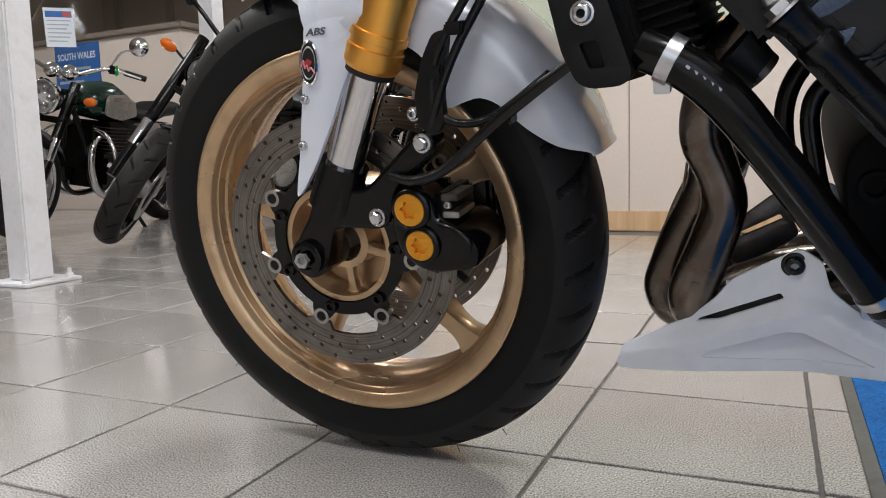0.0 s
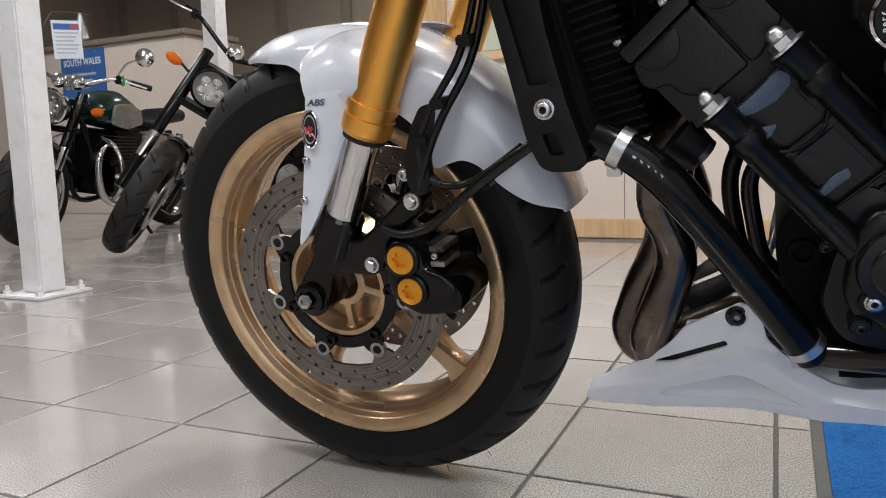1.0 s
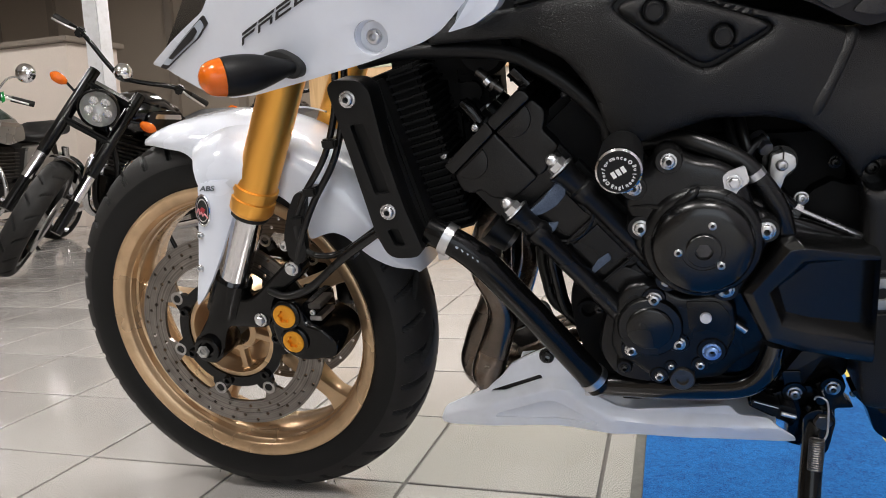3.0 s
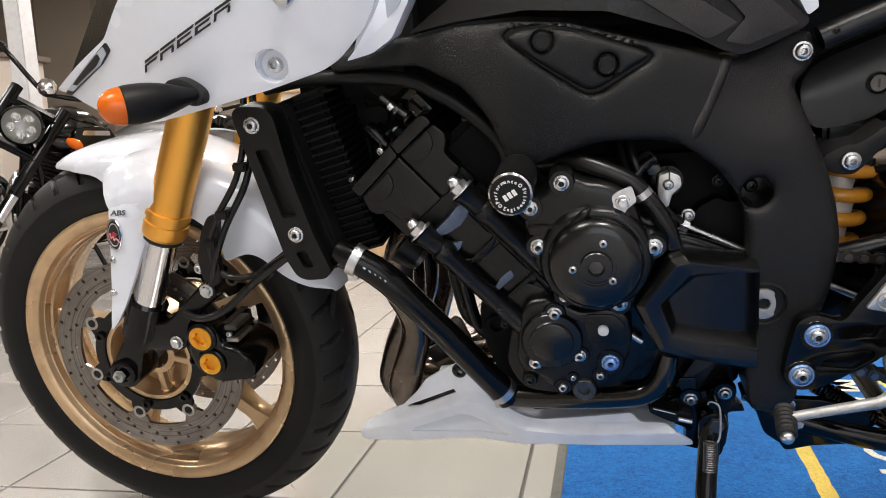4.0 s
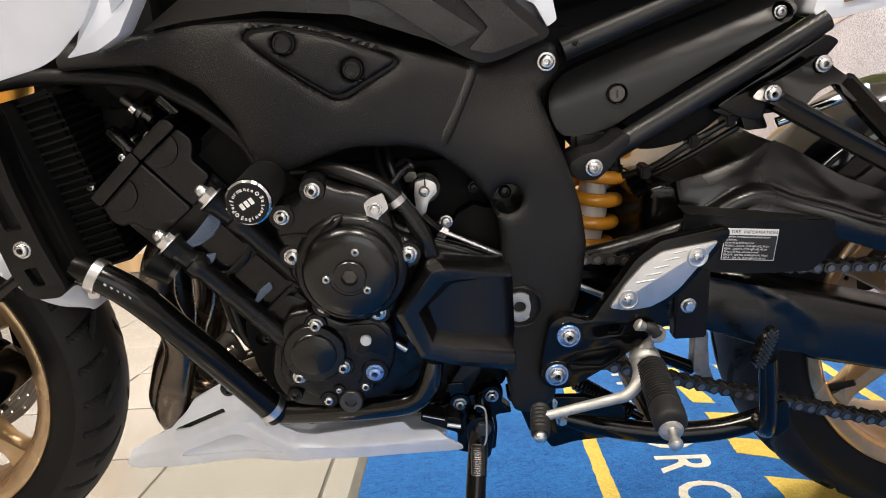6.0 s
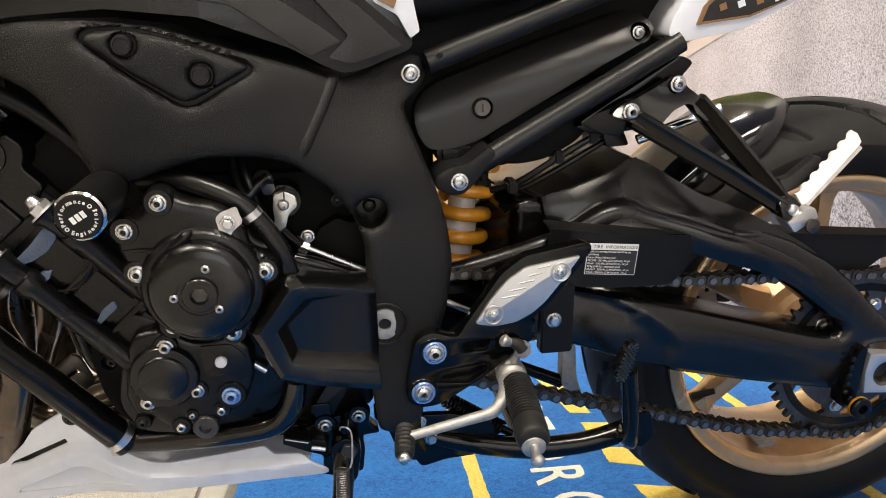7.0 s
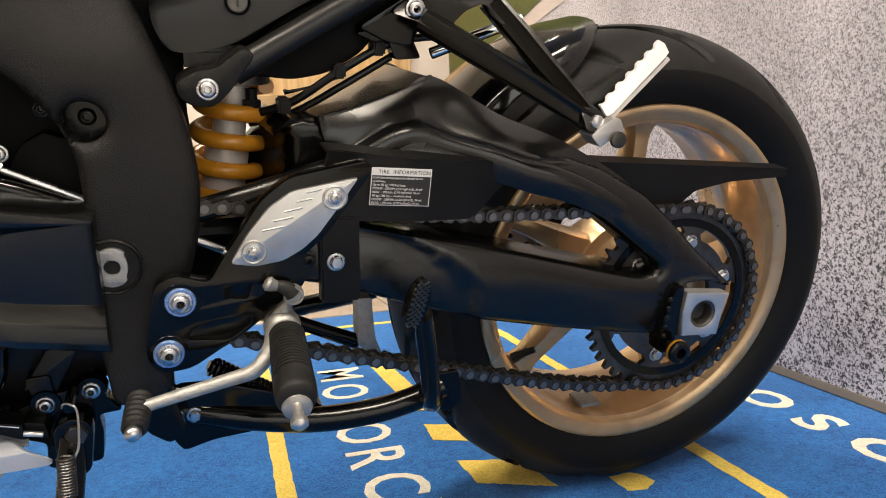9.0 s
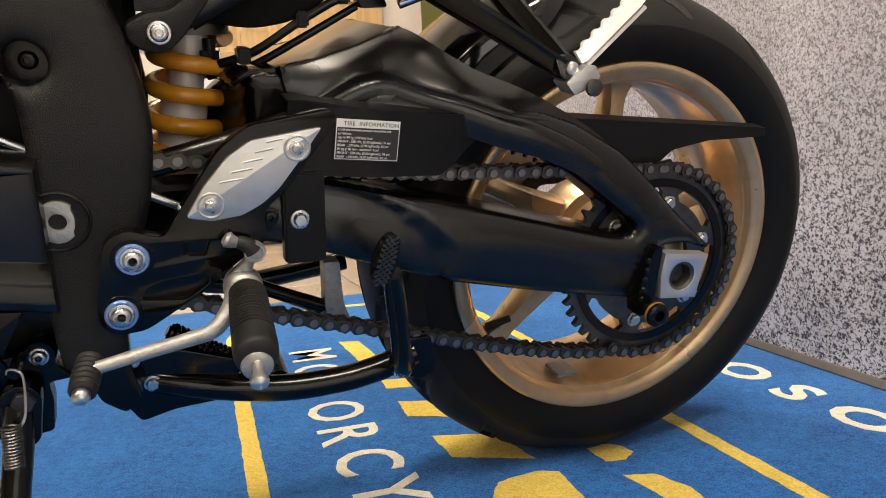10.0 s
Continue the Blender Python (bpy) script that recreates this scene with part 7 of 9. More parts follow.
part("stop_arm", plate(rounded([(1.252, 0.566), (1.266, 0.569), (1.303, 0.587), (1.31, 0.584), (1.307, 0.579), (1.272, 0.559), (1.257, 0.554)], 0.003), HY + 0.004, HY + 0.014, bevel=0.002, shape=hang_dip), PLASTIC, hanger)

# ---- rear end ----
rear = part("rear_wheel", rim_mesh(RC, 0.217, 0.08, 0.192), RIMGOLD, bike, "gold painted cast wheel rim at the rear")
for k in range(5):
    part("spoke", spoke_mesh(RC, radians(83 + 72 * k), 0.06, 0.196, 0.036, 0.026, 0.05, 0.032), RIMGOLD, rear, "gold spoke")
part("hub", lathe([(0.0, -0.09), (0.026, -0.09), (0.029, -0.087), (0.031, -0.052), (0.046, -0.046), (0.05, -0.034), (0.062, -0.03), (0.066, 0.0), (0.062, 0.03), (0.045, 0.06), (0.03, 0.08), (0.0, 0.08)], 48, RC), RIMGOLD, rear)
part("cush_drive", lathe([(0.03, -0.132), (0.05, -0.132), (0.066, -0.12), (0.068, -0.092), (0.03, -0.092), (0.03, -0.132)], 48, RC), RIMGOLD, rear)
REAR_GROOVES = [(0.04, 0.44, 1.35, 0.016, 14, 0.0), (0.3, 0.88, 1.05, 0.011, 14, 0.33), (0.5, 0.9, 0.6, 0.008, 14, 0.72)]
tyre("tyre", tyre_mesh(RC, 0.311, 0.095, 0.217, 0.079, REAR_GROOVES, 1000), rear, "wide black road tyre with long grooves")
part("balance_weight", box(1.37, 1.4, -0.065, -0.03, 0.129, 0.134, 0.001), CAST, rear)
part("valve", rod((1.29, -0.01, 0.19), (1.315, -0.025, 0.205), 0.006, 12, 0.0045), SOFT, rear)
holes = []
for row, r in enumerate((0.078, 0.092, 0.106)):
    for k in range(16):
        a = 2 * math.pi * (k + row * 0.33) / 16
        holes.append(ring_pts(RC.x + r * math.cos(a), RC.z + r * math.sin(a), 0.004, 8))
part("rear_disc", plate(ring_pts(RC.x, RC.z, 0.1225, 96), 0.098, 0.103, [ring_pts(RC.x, RC.z, 0.062, 48)] + holes), STEEL, rear, "drilled rear brake disc")

# sprocket and chain
SY = -0.14
PITCH_R = 0.1125
TEETH = 45


def sprocket_outline():
    out = []
    for k in range(TEETH):
        a = 2 * math.pi * k / TEETH
        for da, r in ((-0.5, 0.1075), (-0.28, 0.1085), (-0.12, 0.1165), (0.0, 0.1175), (0.12, 0.1165), (0.28, 0.1085)):
            b = a + da * 2 * math.pi / TEETH
            out.append(Vector((RC.x + r * math.cos(b), RC.z + r * math.sin(b))))
    return out


cuts = [ring_pts(RC.x, RC.z, 0.052, 48)]
for k in range(6):
    a = radians(48 + 60 * k)
    cuts.append([Vector((RC.x + r * math.cos(a + d), RC.z + r * math.sin(a + d))) for r, d in
                 [(0.077, -0.33), (0.077, -0.16), (0.077, 0), (0.077, 0.16), (0.077, 0.33), (0.0835, 0.39), (0.09, 0.33), (0.09, 0.16), (0.09, 0), (0.09, -0.16), (0.09, -0.33), (0.0835, -0.39)]])
part("rear_sprocket", plate(sprocket_outline(), SY - 0.0035, SY + 0.0035, cuts), DARKSTEEL, rear, "dark steel rear sprocket")
part("sprocket_ring", plate(ring_pts(RC.x, RC.z, 0.1, 72), SY - 0.0048, SY - 0.0036, [ring_pts(RC.x, RC.z, 0.0905, 72)]), SATIN, rear)
for k in range(6):
    a = radians(18 + 60 * k)
    bolt(rear, RC.x + 0.072 * math.cos(a), SY - 0.004, RC.z + 0.072 * math.sin(a), 0.0105, BOLT_HEX)


def link_mesh(name, w, outer):
    """One chain link: two waisted plates and its rollers."""
    L = 0.01588
    prof = []
    for i in range(24):
        a = 2 * math.pi * i / 24
        x, z = math.cos(a), math.sin(a)
        prof.append(Vector((x * (L / 2 + 0.0072), z * (0.0076 - 0.0034 * math.exp(-(x / 0.35) ** 2)))))
    prof = [Vector((p[0], p[1] if abs(p[0]) < L / 2 else math.copysign(math.sqrt(max(0, 0.0076 ** 2 - (abs(p[0]) - L / 2) ** 2)), p[1]))) for p in prof]
    bms = [plate(prof, -w - 0.0022, -w), plate(prof, w, w + 0.0022)]
    for dx in (-L / 2, L / 2):
        bms.append(rod((dx, -w - (0.0042 if outer else 0.001), 0), (dx, w + (0.004 if outer else 0.001), 0), 0.0042 if outer else 0.0052, 12))
    ob = mesh_object(name, join(*bms), DARKSTEEL, 35)
    me = ob.data
    me.materials.append(PIN)
    for p in me.polygons:
        if abs(p.center.y) > w + 0.0024:
            p.material_index = 1
    bpy.data.objects.remove(ob)
    return me


LINKS = (link_mesh("link_outer", 0.0072, True), link_mesh("link_inner", 0.0048, False))
FRC, FRR = Vector((0.775, 0, 0.4)), 0.043
top_run = [Vector((1.433 - 0.004, 0, 0.311 + PITCH_R)), Vector((1.3, 0, 0.428)), Vector((1.15, 0, 0.4345)), Vector((1.0, 0, 0.4495)), Vector((0.9, 0, 0.459)), Vector((0.8, 0, 0.445))]
line = round_curve(top_run, 30, False)
for i in range(30):
    a = radians(65 + 215 * i / 29)
    line.append(FRC + Vector((FRR * math.cos(a), 0, FRR * math.sin(a))))
line += round_curve([Vector((0.785, 0, 0.358)), Vector((0.9, 0, 0.332)), Vector((1.01, 0, 0.2985)), Vector((1.134, 0, 0.263)), Vector((1.25, 0, 0.2295)), Vector((1.33, 0, 0.2115)), Vector((1.405, 0, 0.2022))], 30, False)
for i in range(60):
    a = radians(256 + 194 * i / 59)
    line.append(RC + Vector((PITCH_R * math.cos(a), 0, PITCH_R * math.sin(a))))
chain = part("drive_chain", box(0.775, 0.785, SY - 0.004, SY + 0.004, 0.44, 0.444, 0.001), DARKSTEEL, bike, "dusty dark steel drive chain")
run, nth, last = 0.0, 0, line[0]
for p in line[1:]:
    while run + (p - last).length >= 0.01588:
        t = (0.01588 - run) / (p - last).length
        way = (p - last).normalized()
        last = last.lerp(p, t)
        run = 0.0
        ob = new("link", LINKS[nth % 2])
        ob.parent = chain
        ob.matrix_basis = Matrix.Translation((last.x - way.x * 0.0079, SY, last.z - way.z * 0.0079)) @ Matrix.Rotation(-math.atan2(way.z, way.x), 4, "Y")
        nth += 1
    run += (p - last).length
    last = p

# swingarm: a lower beam and a brace that rises from the axle to a deck over the tyre
ARM_Y = sheet_over([(0.96, 0.42, -0.14), (1.022, 0.405, -0.152), (1.1, 0.385, -0.158), (1.25, 0.345, -0.166), (1.4, 0.32, -0.172), (1.46, 0.35, -0.17), (1.386, 0.369, -0.17), (1.3, 0.46, -0.158), (1.2, 0.48, -0.144), (1.1, 0.51, -0.126), (1.03, 0.48, -0.128)], 2e-5)


def arm_face(x, z):
    """Near face of the arm: a flat pad at the front end of the beam, and a lower half that falls back."""
    top, low = 0.437 - 0.225 * (x - 1.038), 0.371 - 0.27 * (x - 1.038) + 0.08 * max(0.0, x - 1.1)
    f = max(0.0, min(1.0, (z - low) / max(0.02, top - low)))
    fall = 0.005 * max(0.0, 0.45 - f) / 0.45 if z < top + 0.01 else 0.0
    line = 0.4345 - 0.2 * (x - 1.038) - 3.2 * max(0.0, x - 1.07) ** 2 - (0.0 if x < 1.11 else 4.0 * (x - 1.11) ** 2)
    pad = 0.009 * max(0.0, min(1.0, (line - z) / 0.008)) if x < 1.17 else 0.0
    return ARM_Y(x, z) + fall + pad


beam = [(0.95, 0.385), (1.024, 0.3728), (1.069, 0.3565), (1.11, 0.342), (1.158, 0.328), (1.26, 0.306), (1.338, 0.292), (1.395, 0.2825), (1.408, 0.283), (1.409, 0.3), (1.418, 0.342), (1.455, 0.343), (1.484, 0.333), (1.489, 0.336), (1.46, 0.36), (1.427, 0.39), (1.394, 0.423), (1.362, 0.4505),
        (1.31, 0.4795), (1.27, 0.492), (1.24, 0.493), (1.215, 0.4915), (1.19, 0.4935), (1.16, 0.503), (1.125, 0.5165), (1.098, 0.5175), (1.07, 0.506), (1.03, 0.485), (0.95, 0.47)]
window = [(0.968, 0.4475), (1.038, 0.4366), (1.073, 0.4292), (1.112, 0.4207), (1.18, 0.4047), (1.2515, 0.3863), (1.328, 0.366), (1.367, 0.357), (1.384, 0.361), (1.383, 0.371), (1.364, 0.384), (1.33, 0.4105), (1.273, 0.4495), (1.22, 0.4765), (1.178, 0.486), (1.12, 0.486), (1.05, 0.472), (0.968, 0.458)]
for s in (-1, 1):
    bm = pillow(rounded(beam, 0.008, 2), -0.112, [rounded(window, 0.012, 3)], 0.012, 0.017, 0.009, shape=arm_face)
    if s > 0:
        bm = mirrored(bm)
    arm = part("swingarm", bm, ARM, bike, "black cast swingarm" if s < 0 else "black cast swingarm, right side", 60)
    # the deck: from its far edge over the shoulder and down the near side
    rows = []
    for far, ridge in (((1.016, -0.112, 0.534), (1.03, -0.136, 0.488)), ((1.0246, -0.107, 0.5325), (1.055, -0.139, 0.5015)), ((1.0672, -0.1, 0.5413), (1.09, -0.137, 0.5185)), ((1.1095, -0.093, 0.5550), (1.118, -0.137, 0.522)), ((1.1415, -0.086, 0.5676), (1.15, -0.142, 0.511)),
                       ((1.1912, -0.11, 0.5395), (1.19, -0.155, 0.5)), ((1.2122, -0.12, 0.5280), (1.225, -0.164, 0.4885)), ((1.2622, -0.135, 0.5085), (1.262, -0.171, 0.4785)), ((1.304, -0.147, 0.4865), (1.3, -0.1745, 0.4625)), ((1.345, -0.15, 0.4615), (1.34, -0.1735, 0.4405)), ((1.385, -0.15, 0.428), (1.378, -0.162, 0.412))):
        f, r = Vector(far), Vector(ridge)
        knee = r + Vector((0, 0.02, 0.0035))
        low_edge = r + Vector((0.004, 0.006, -0.03))
        rows.append(round_curve([f, f.lerp(knee, 0.5) + Vector((0, 0, 0.001)), knee, r + Vector((0, 0.004, -0.0035)), low_edge], 5, False))
    rows = list(zip(*[round_curve(col, 5, False) for col in zip(*rows)]))
    if s > 0:
        rows = [[Vector((p.x, -p.y, p.z)) for p in row] for row in rows]
    part("brace_deck", thicken(skin(rows, cap=False, closed=False), 0.004), ARM, arm, "arched glossy black deck of the swingarm", 60)
    if s < 0:
        left_arm = arm
part("cross_piece", box(1.0, 1.1, -0.12, 0.12, 0.38, 0.46, 0.02), SATIN, left_arm)
part("arm_boss", lathe([(0.03, 0.06), (0.03, -0.0), (0.024, -0.004), (0.0, -0.004)], 32, (0.8285, -0.14, 0.425)), SATIN, left_arm)
crown = [Vector((0.975, -0.112, 0.52)), Vector((0.992, -0.11, 0.532)), Vector((1.0246, -0.107, 0.5328)), Vector((1.0672, -0.1, 0.5416)), Vector((1.1095, -0.093, 0.5553)), Vector((1.1415, -0.086, 0.568))]
rows = [[p, p + Vector((-0.008, 0.04, 0.002)), p + Vector((-0.014, 0.1, 0.003)), p + Vector((-0.014, 0.165, 0.002))] for p in crown]
part("brace_crown", thicken(skin(rows, cap=False, closed=False), 0.004), GLOSS, left_arm, "flat black top plate of the swingarm", 15)
part("weld_bead", tube([p + Vector((0.0008 * math.sin(37 * k), -0.0015, 0.0005 + 0.0006 * math.cos(29 * k))) for k, p in enumerate(round_curve(crown[2:], 9, False))], 0.0028, 8, smooth=False), ARM, left_arm)
# added black panel stands in for the dark inside of the front hollow
part("front_hollow", pillow([(0.9, 0.43), (0.93, 0.47), (0.95, 0.493), (0.966, 0.5085), (0.985, 0.524), (1.0, 0.531), (1.022, 0.528), (1.05, 0.5), (1.05, 0.44)], 0.0, (), 0.004, 0.006, 0.012, shape=lambda x, z: -0.108 + 0.09 * max(0.0, min(1.0, (0.992 - x) / 0.03))), SATIN, left_arm, "black panel added in the shaded hollow at the swingarm's front", 50)
part("front_rail", tube([(0.9, -0.128, 0.452), (0.96, -0.136, 0.468), (1.0, -0.139, 0.48), (1.035, -0.137, 0.492)], [0.011, 0.012, 0.012, 0.01], 14), ARM, left_arm)
part("pivot_housing", box(0.85, 0.985, -0.128, 0.128, 0.37, 0.44, 0.012), SATIN, left_arm)
part("axle_block", plate([(1.412, 0.341), (1.47, 0.334), (1.464, 0.312), (1.46, 0.284), (1.412, 0.288), (1.409, 0.316)], -0.196, -0.18, [ring_pts(1.4375, 0.312, 0.0165, 28)], bevel=0.002), ALU, left_arm, "bare aluminium axle block")
part("axle_hole", lathe([(0.0165, -0.001), (0.0135, 0.001), (0.0115, 0.012), (0.0, 0.012)], 32, (1.4375, -0.194, 0.312)), DARKSTEEL, left_arm)
part("adjuster_plate", plate(rounded([(1.4, 0.345), (1.41, 0.348), (1.405, 0.27), (1.388, 0.268), (1.385, 0.3)], 0.003), -0.192, -0.17), SATIN, left_arm)
for i in range(5):
    bolt(left_arm, 1.389 + 0.0008 * i, -0.193, 0.29 + 0.011 * i, 0.0038, BOLT_BLACK)
bobb = part("paddock_bobbin", moved(lathe([(0.0115, 0.0), (0.0115, -0.006), (0.007, -0.012), (0.0065, -0.022), (0.0125, -0.026), (0.0135, -0.03), (0.0135, -0.034), (0.011, -0.036), (0.006, -0.036), (0.0055, -0.03), (0, -0.03)], 32), Matrix.Translation((1.4, -0.178, 0.276))), SATIN, left_arm, "black and bronze paddock stand bobbin")
part("bobbin_ring", lathe([(0.0138, 0.0), (0.0138, -0.003), (0.0125, -0.004), (0.0125, 0.0), (0.0138, 0.0)], 32, (1.4, -0.205, 0.276)), CAPGOLD, bobb)
bolt(left_arm, 1.022, -0.17, 0.405, 0.0105, BOLT_HEX)
bolt(left_arm, 0.995, -0.172, 0.41, 0.0095, BOLT_BLACK)
part("arm_strap", box(1.008, 1.046, -0.1685, -0.15, 0.362, 0.447, 0.002), PLASTIC, left_arm)

# chain guard with the information label
GUARD_Y = lambda x, z: -0.158 + 0.02 * max(0, min(1, (x - 1.17) / 0.06)) - 0.012 * max(0, 1 - abs(x - 1.09) / 0.1)
guard_out = [(1.0, 0.465), (1.0145, 0.49), (1.0175, 0.511), (1.03, 0.511), (1.1, 0.501), (1.18, 0.4925), (1.2586, 0.4857), (1.411, 0.4745), (1.577, 0.4615), (1.5795, 0.452), (1.497, 0.4505), (1.449, 0.442), (1.4275, 0.4255), (1.4, 0.42), (1.3, 0.425), (1.28, 0.445), (1.2464, 0.478), (1.219, 0.474),
             (1.1925, 0.459), (1.1764, 0.446), (1.16, 0.4355), (1.02, 0.444)]
cg = part("chain_guard", plate(rounded(guard_out, 0.004), -0.001, 0.002, cut=0.03, shape=GUARD_Y), PLASTIC, bike, "black plastic chain guard with a white information label")
part("top_flange", thicken(skin([[(1.0165, -0.163, 0.5112), (1.016, -0.135, 0.514)], [(1.1, -0.172, 0.5012), (1.1, -0.14, 0.504)], [(1.2, -0.148, 0.491), (1.2, -0.125, 0.493)], [(1.31, -0.14, 0.4825), (1.31, -0.11, 0.4845)], [(1.577, -0.14, 0.4622), (1.577, -0.12, 0.464)]], cap=False, closed=False), 0.002), PLASTIC, cg)
LB0 = Matrix.Translation((1.0575, -0.1715, 0.4955)) @ Matrix.Rotation(radians(0.5), 4, "Z") @ Matrix.Rotation(radians(5.2), 4, "Y") @ Matrix.Rotation(radians(90), 4, "X")   # label axes: right, up
LW, LH = 0.0595, 0.0365


def on_label(x0, x1, y0, y1, mat, h, name):
    return part(name, moved(box(x0, x1, y0, y1, 0, h), LB0), mat, cg)


on_label(0, LW, -LH, 0, LABELINK, 0.0004, "label_border")
on_label(0.0008, LW - 0.0008, -LH + 0.0008, -0.0075, LABELBLACK, 0.0007, "label_field")
words("TIRE  INFORMATION", 0.0052, LB0 @ Matrix.Translation((0.0065, -0.0056, 0.0005)), LABELBLACK, "label_title", cg, "black TIRE INFORMATION title", 0.0002, 1.08)
for i, text in enumerate(("Cold tire normal pressure should be set", "as follows.", "Up to 90 kg (198 lbs) load", "FRONT : 250 kPa, (2.50 kgf/cm2), 36 psi", "REAR  : 290 kPa, (2.90 kgf/cm2), 42 psi", "90 kg (198 lbs) - maximum load",
                          "FRONT : 250 kPa, (2.50 kgf/cm2), 36 psi", "REAR  : 290 kPa, (2.90 kgf/cm2), 42 psi")):
    words(text, 0.0031, LB0 @ Matrix.Translation((0.0018, -0.0105 - 0.0035 * i, 0.0008)), LABELINK, "label_line", cg, "", 0.0001, 0.98)

part("hugger_stay", plate(rounded([(1.06, 0.612), (1.106, 0.6234), (1.1193, 0.6035), (1.1265, 0.588), (1.1, 0.5865), (1.0925, 0.606), (1.078, 0.604)], 0.004), -0.1, -0.08, bevel=0.004), SATIN, bike, "black stay in front of the hugger")
# rear hugger and its stay
rows = []
for i in range(21):
    deg = 150 - i * 46 / 20
    a = radians(deg)
    w = 0.088 * (1 - 0.45 * max(0, (i - 15) / 5) ** 2)
    sec = [(-1.0, 0.285), (-1.0, 0.3), (-0.98, 0.312), (-0.9, 0.321), (-0.75, 0.3255), (-0.4, 0.328), (0, 0.329), (0.4, 0.328), (0.75, 0.3255), (0.9, 0.321), (0.98, 0.312), (1.0, 0.3), (1.0, 0.285)]
    rise = 0.036 * max(0, (i - 13) / 7) ** 1.5
    rows.append([RC + Vector((max(r, min(0.322, 0.285 + rise)) * math.cos(a), u * w, max(r, min(0.322, 0.285 + rise)) * math.sin(a))) for u, r in sec])
part("hugger", thicken(skin(rows, cap=False, closed=False), 0.003), GLOSS, bike, "gloss black rear hugger", 50)
part("hugger_clamp", join(rod((1.14, -0.09, 0.592), (1.235, -0.1, 0.628), 0.006, 12)), CHROME, bike, "bright hugger clamp")
part("brake_line", tube([(0.96, -0.06, 0.53), (1.0, -0.08, 0.545), (1.05, -0.09, 0.578), (1.1, -0.09, 0.603), (1.15, -0.095, 0.61)], 0.0042, 10), HOSE, bike, "black rear brake line")
part("brake_line", tube([(0.96, -0.05, 0.52), (1.0, -0.07, 0.532), (1.05, -0.08, 0.56), (1.1, -0.08, 0.588)], 0.0038, 10), HOSE, bike)
for x, z in ((0.99, 0.543), (1.045, 0.576), (1.085, 0.598)):
    part("cable_tie", box(x - 0.006, x + 0.006, -0.096, -0.07, z - 0.008, z + 0.007, 0.002), PLASTIC, bike)
part("fluid_tee", join(rod((0.962, -0.06, 0.524), (0.962, -0.06, 0.545), 0.009, 6), rod((0.962, -0.06, 0.545), (0.962, -0.06, 0.556), 0.006, 12)), PLASTIC, bike)

# shock absorber with its orange spring
A, B = Vector((0.947, -0.04, 0.556)), Vector((0.922, -0.03, 0.4))
spring_pts = []
for i in range(0, 181):
    t = i / 180
    a = t * 2 * math.pi * 5.3
    c = A.lerp(B, t)
    spring_pts.append(c + Vector((0.032 * math.cos(a), 0.032 * math.sin(a), 0)))
sh = part("shock_spring", tube(spring_pts, 0.0083, 12, smooth=False), ORANGE, bike, "orange coil spring of the shock absorber")
part("shock_body", tube([A + Vector((0, 0, 0.01)), A.lerp(B, 0.35), A.lerp(B, 0.36), A.lerp(B, 0.95)], [0.017, 0.017, 0.0225, 0.0225], 24, smooth=False), BRIGHTALU, sh, "bare aluminium shock body")
part("spring_seat", tube([A + Vector((0, 0, 0.014)), A + Vector((0, 0, 0.004))], [0.036, 0.036], 28, smooth=False), DARKSTEEL, sh)
part("spring_seat", tube([A.lerp(B, 0.99), B + Vector((0, 0, -0.006))], [0.038, 0.038], 28, smooth=False), DARKSTEEL, sh)
part("shock_label", moved(box(-0.004, 0.01, -0.0008, 0.0, -0.008, 0.004), pose(0.93, -0.0455, 0.465, 0, -10, 0)), LABELBLACK, sh)
part("inner_panel", box(0.845, 0.9, -0.08, 0.08, 0.44, 0.72, 0.01), MATT, bike)
part("shock_mount", box(0.9, 0.97, -0.11, 0.05, 0.575, 0.6, 0.006), SATIN, bike)

# rider's footrest: bracket, heel plate, peg, shift lever
br = [(0.852, 0.372), (0.86, 0.41), (0.877, 0.418), (0.905, 0.408), (0.914, 0.424), (0.952, 0.479), (0.976, 0.497), (1.046, 0.509), (1.05, 0.5), (1.006, 0.443), (0.985, 0.425), (0.988, 0.4), (0.965, 0.385), (0.935, 0.36), (0.885, 0.33), (0.86, 0.328), (0.848, 0.345)]
win1 = [(0.883, 0.357), (0.918, 0.3535), (0.9375, 0.3665), (0.937, 0.3755), (0.9, 0.372), (0.888, 0.3665)]
win2 = [(0.9225, 0.3915), (0.9365, 0.3905), (0.9415, 0.4045), (0.9225, 0.4045)]
bracket = part("footrest_bracket", plate(rounded(br, 0.008), -0.206, -0.19, [rounded(win1, 0.004), rounded(win2, 0.003)], bevel=0.0025), SATIN, bike, "black cast footrest bracket")
for hollow in (win1, win2):
    part("web", plate(rounded(hollow, 0.003), -0.201, -0.192), SATIN, bracket)
for x, z in ((0.88, 0.3935), (0.867, 0.3465)):
    part("ring", lathe([(0.0132, 0.004), (0.0132, -0.002), (0.0122, -0.0032), (0.0102, -0.0032), (0.01, 0.001)], 40, (x, -0.2055, z)), BLUEBOLT, bracket, "pale blue anodised ring")
    part("bolt_seat", lathe([(0.0185, 0.01), (0.0178, 0.0005), (0.0165, -0.001), (0.0, -0.001)], 36, (x, -0.2055, z)), SATIN, bracket)
    bolt(bracket, x, -0.2065, z, 0.0118)
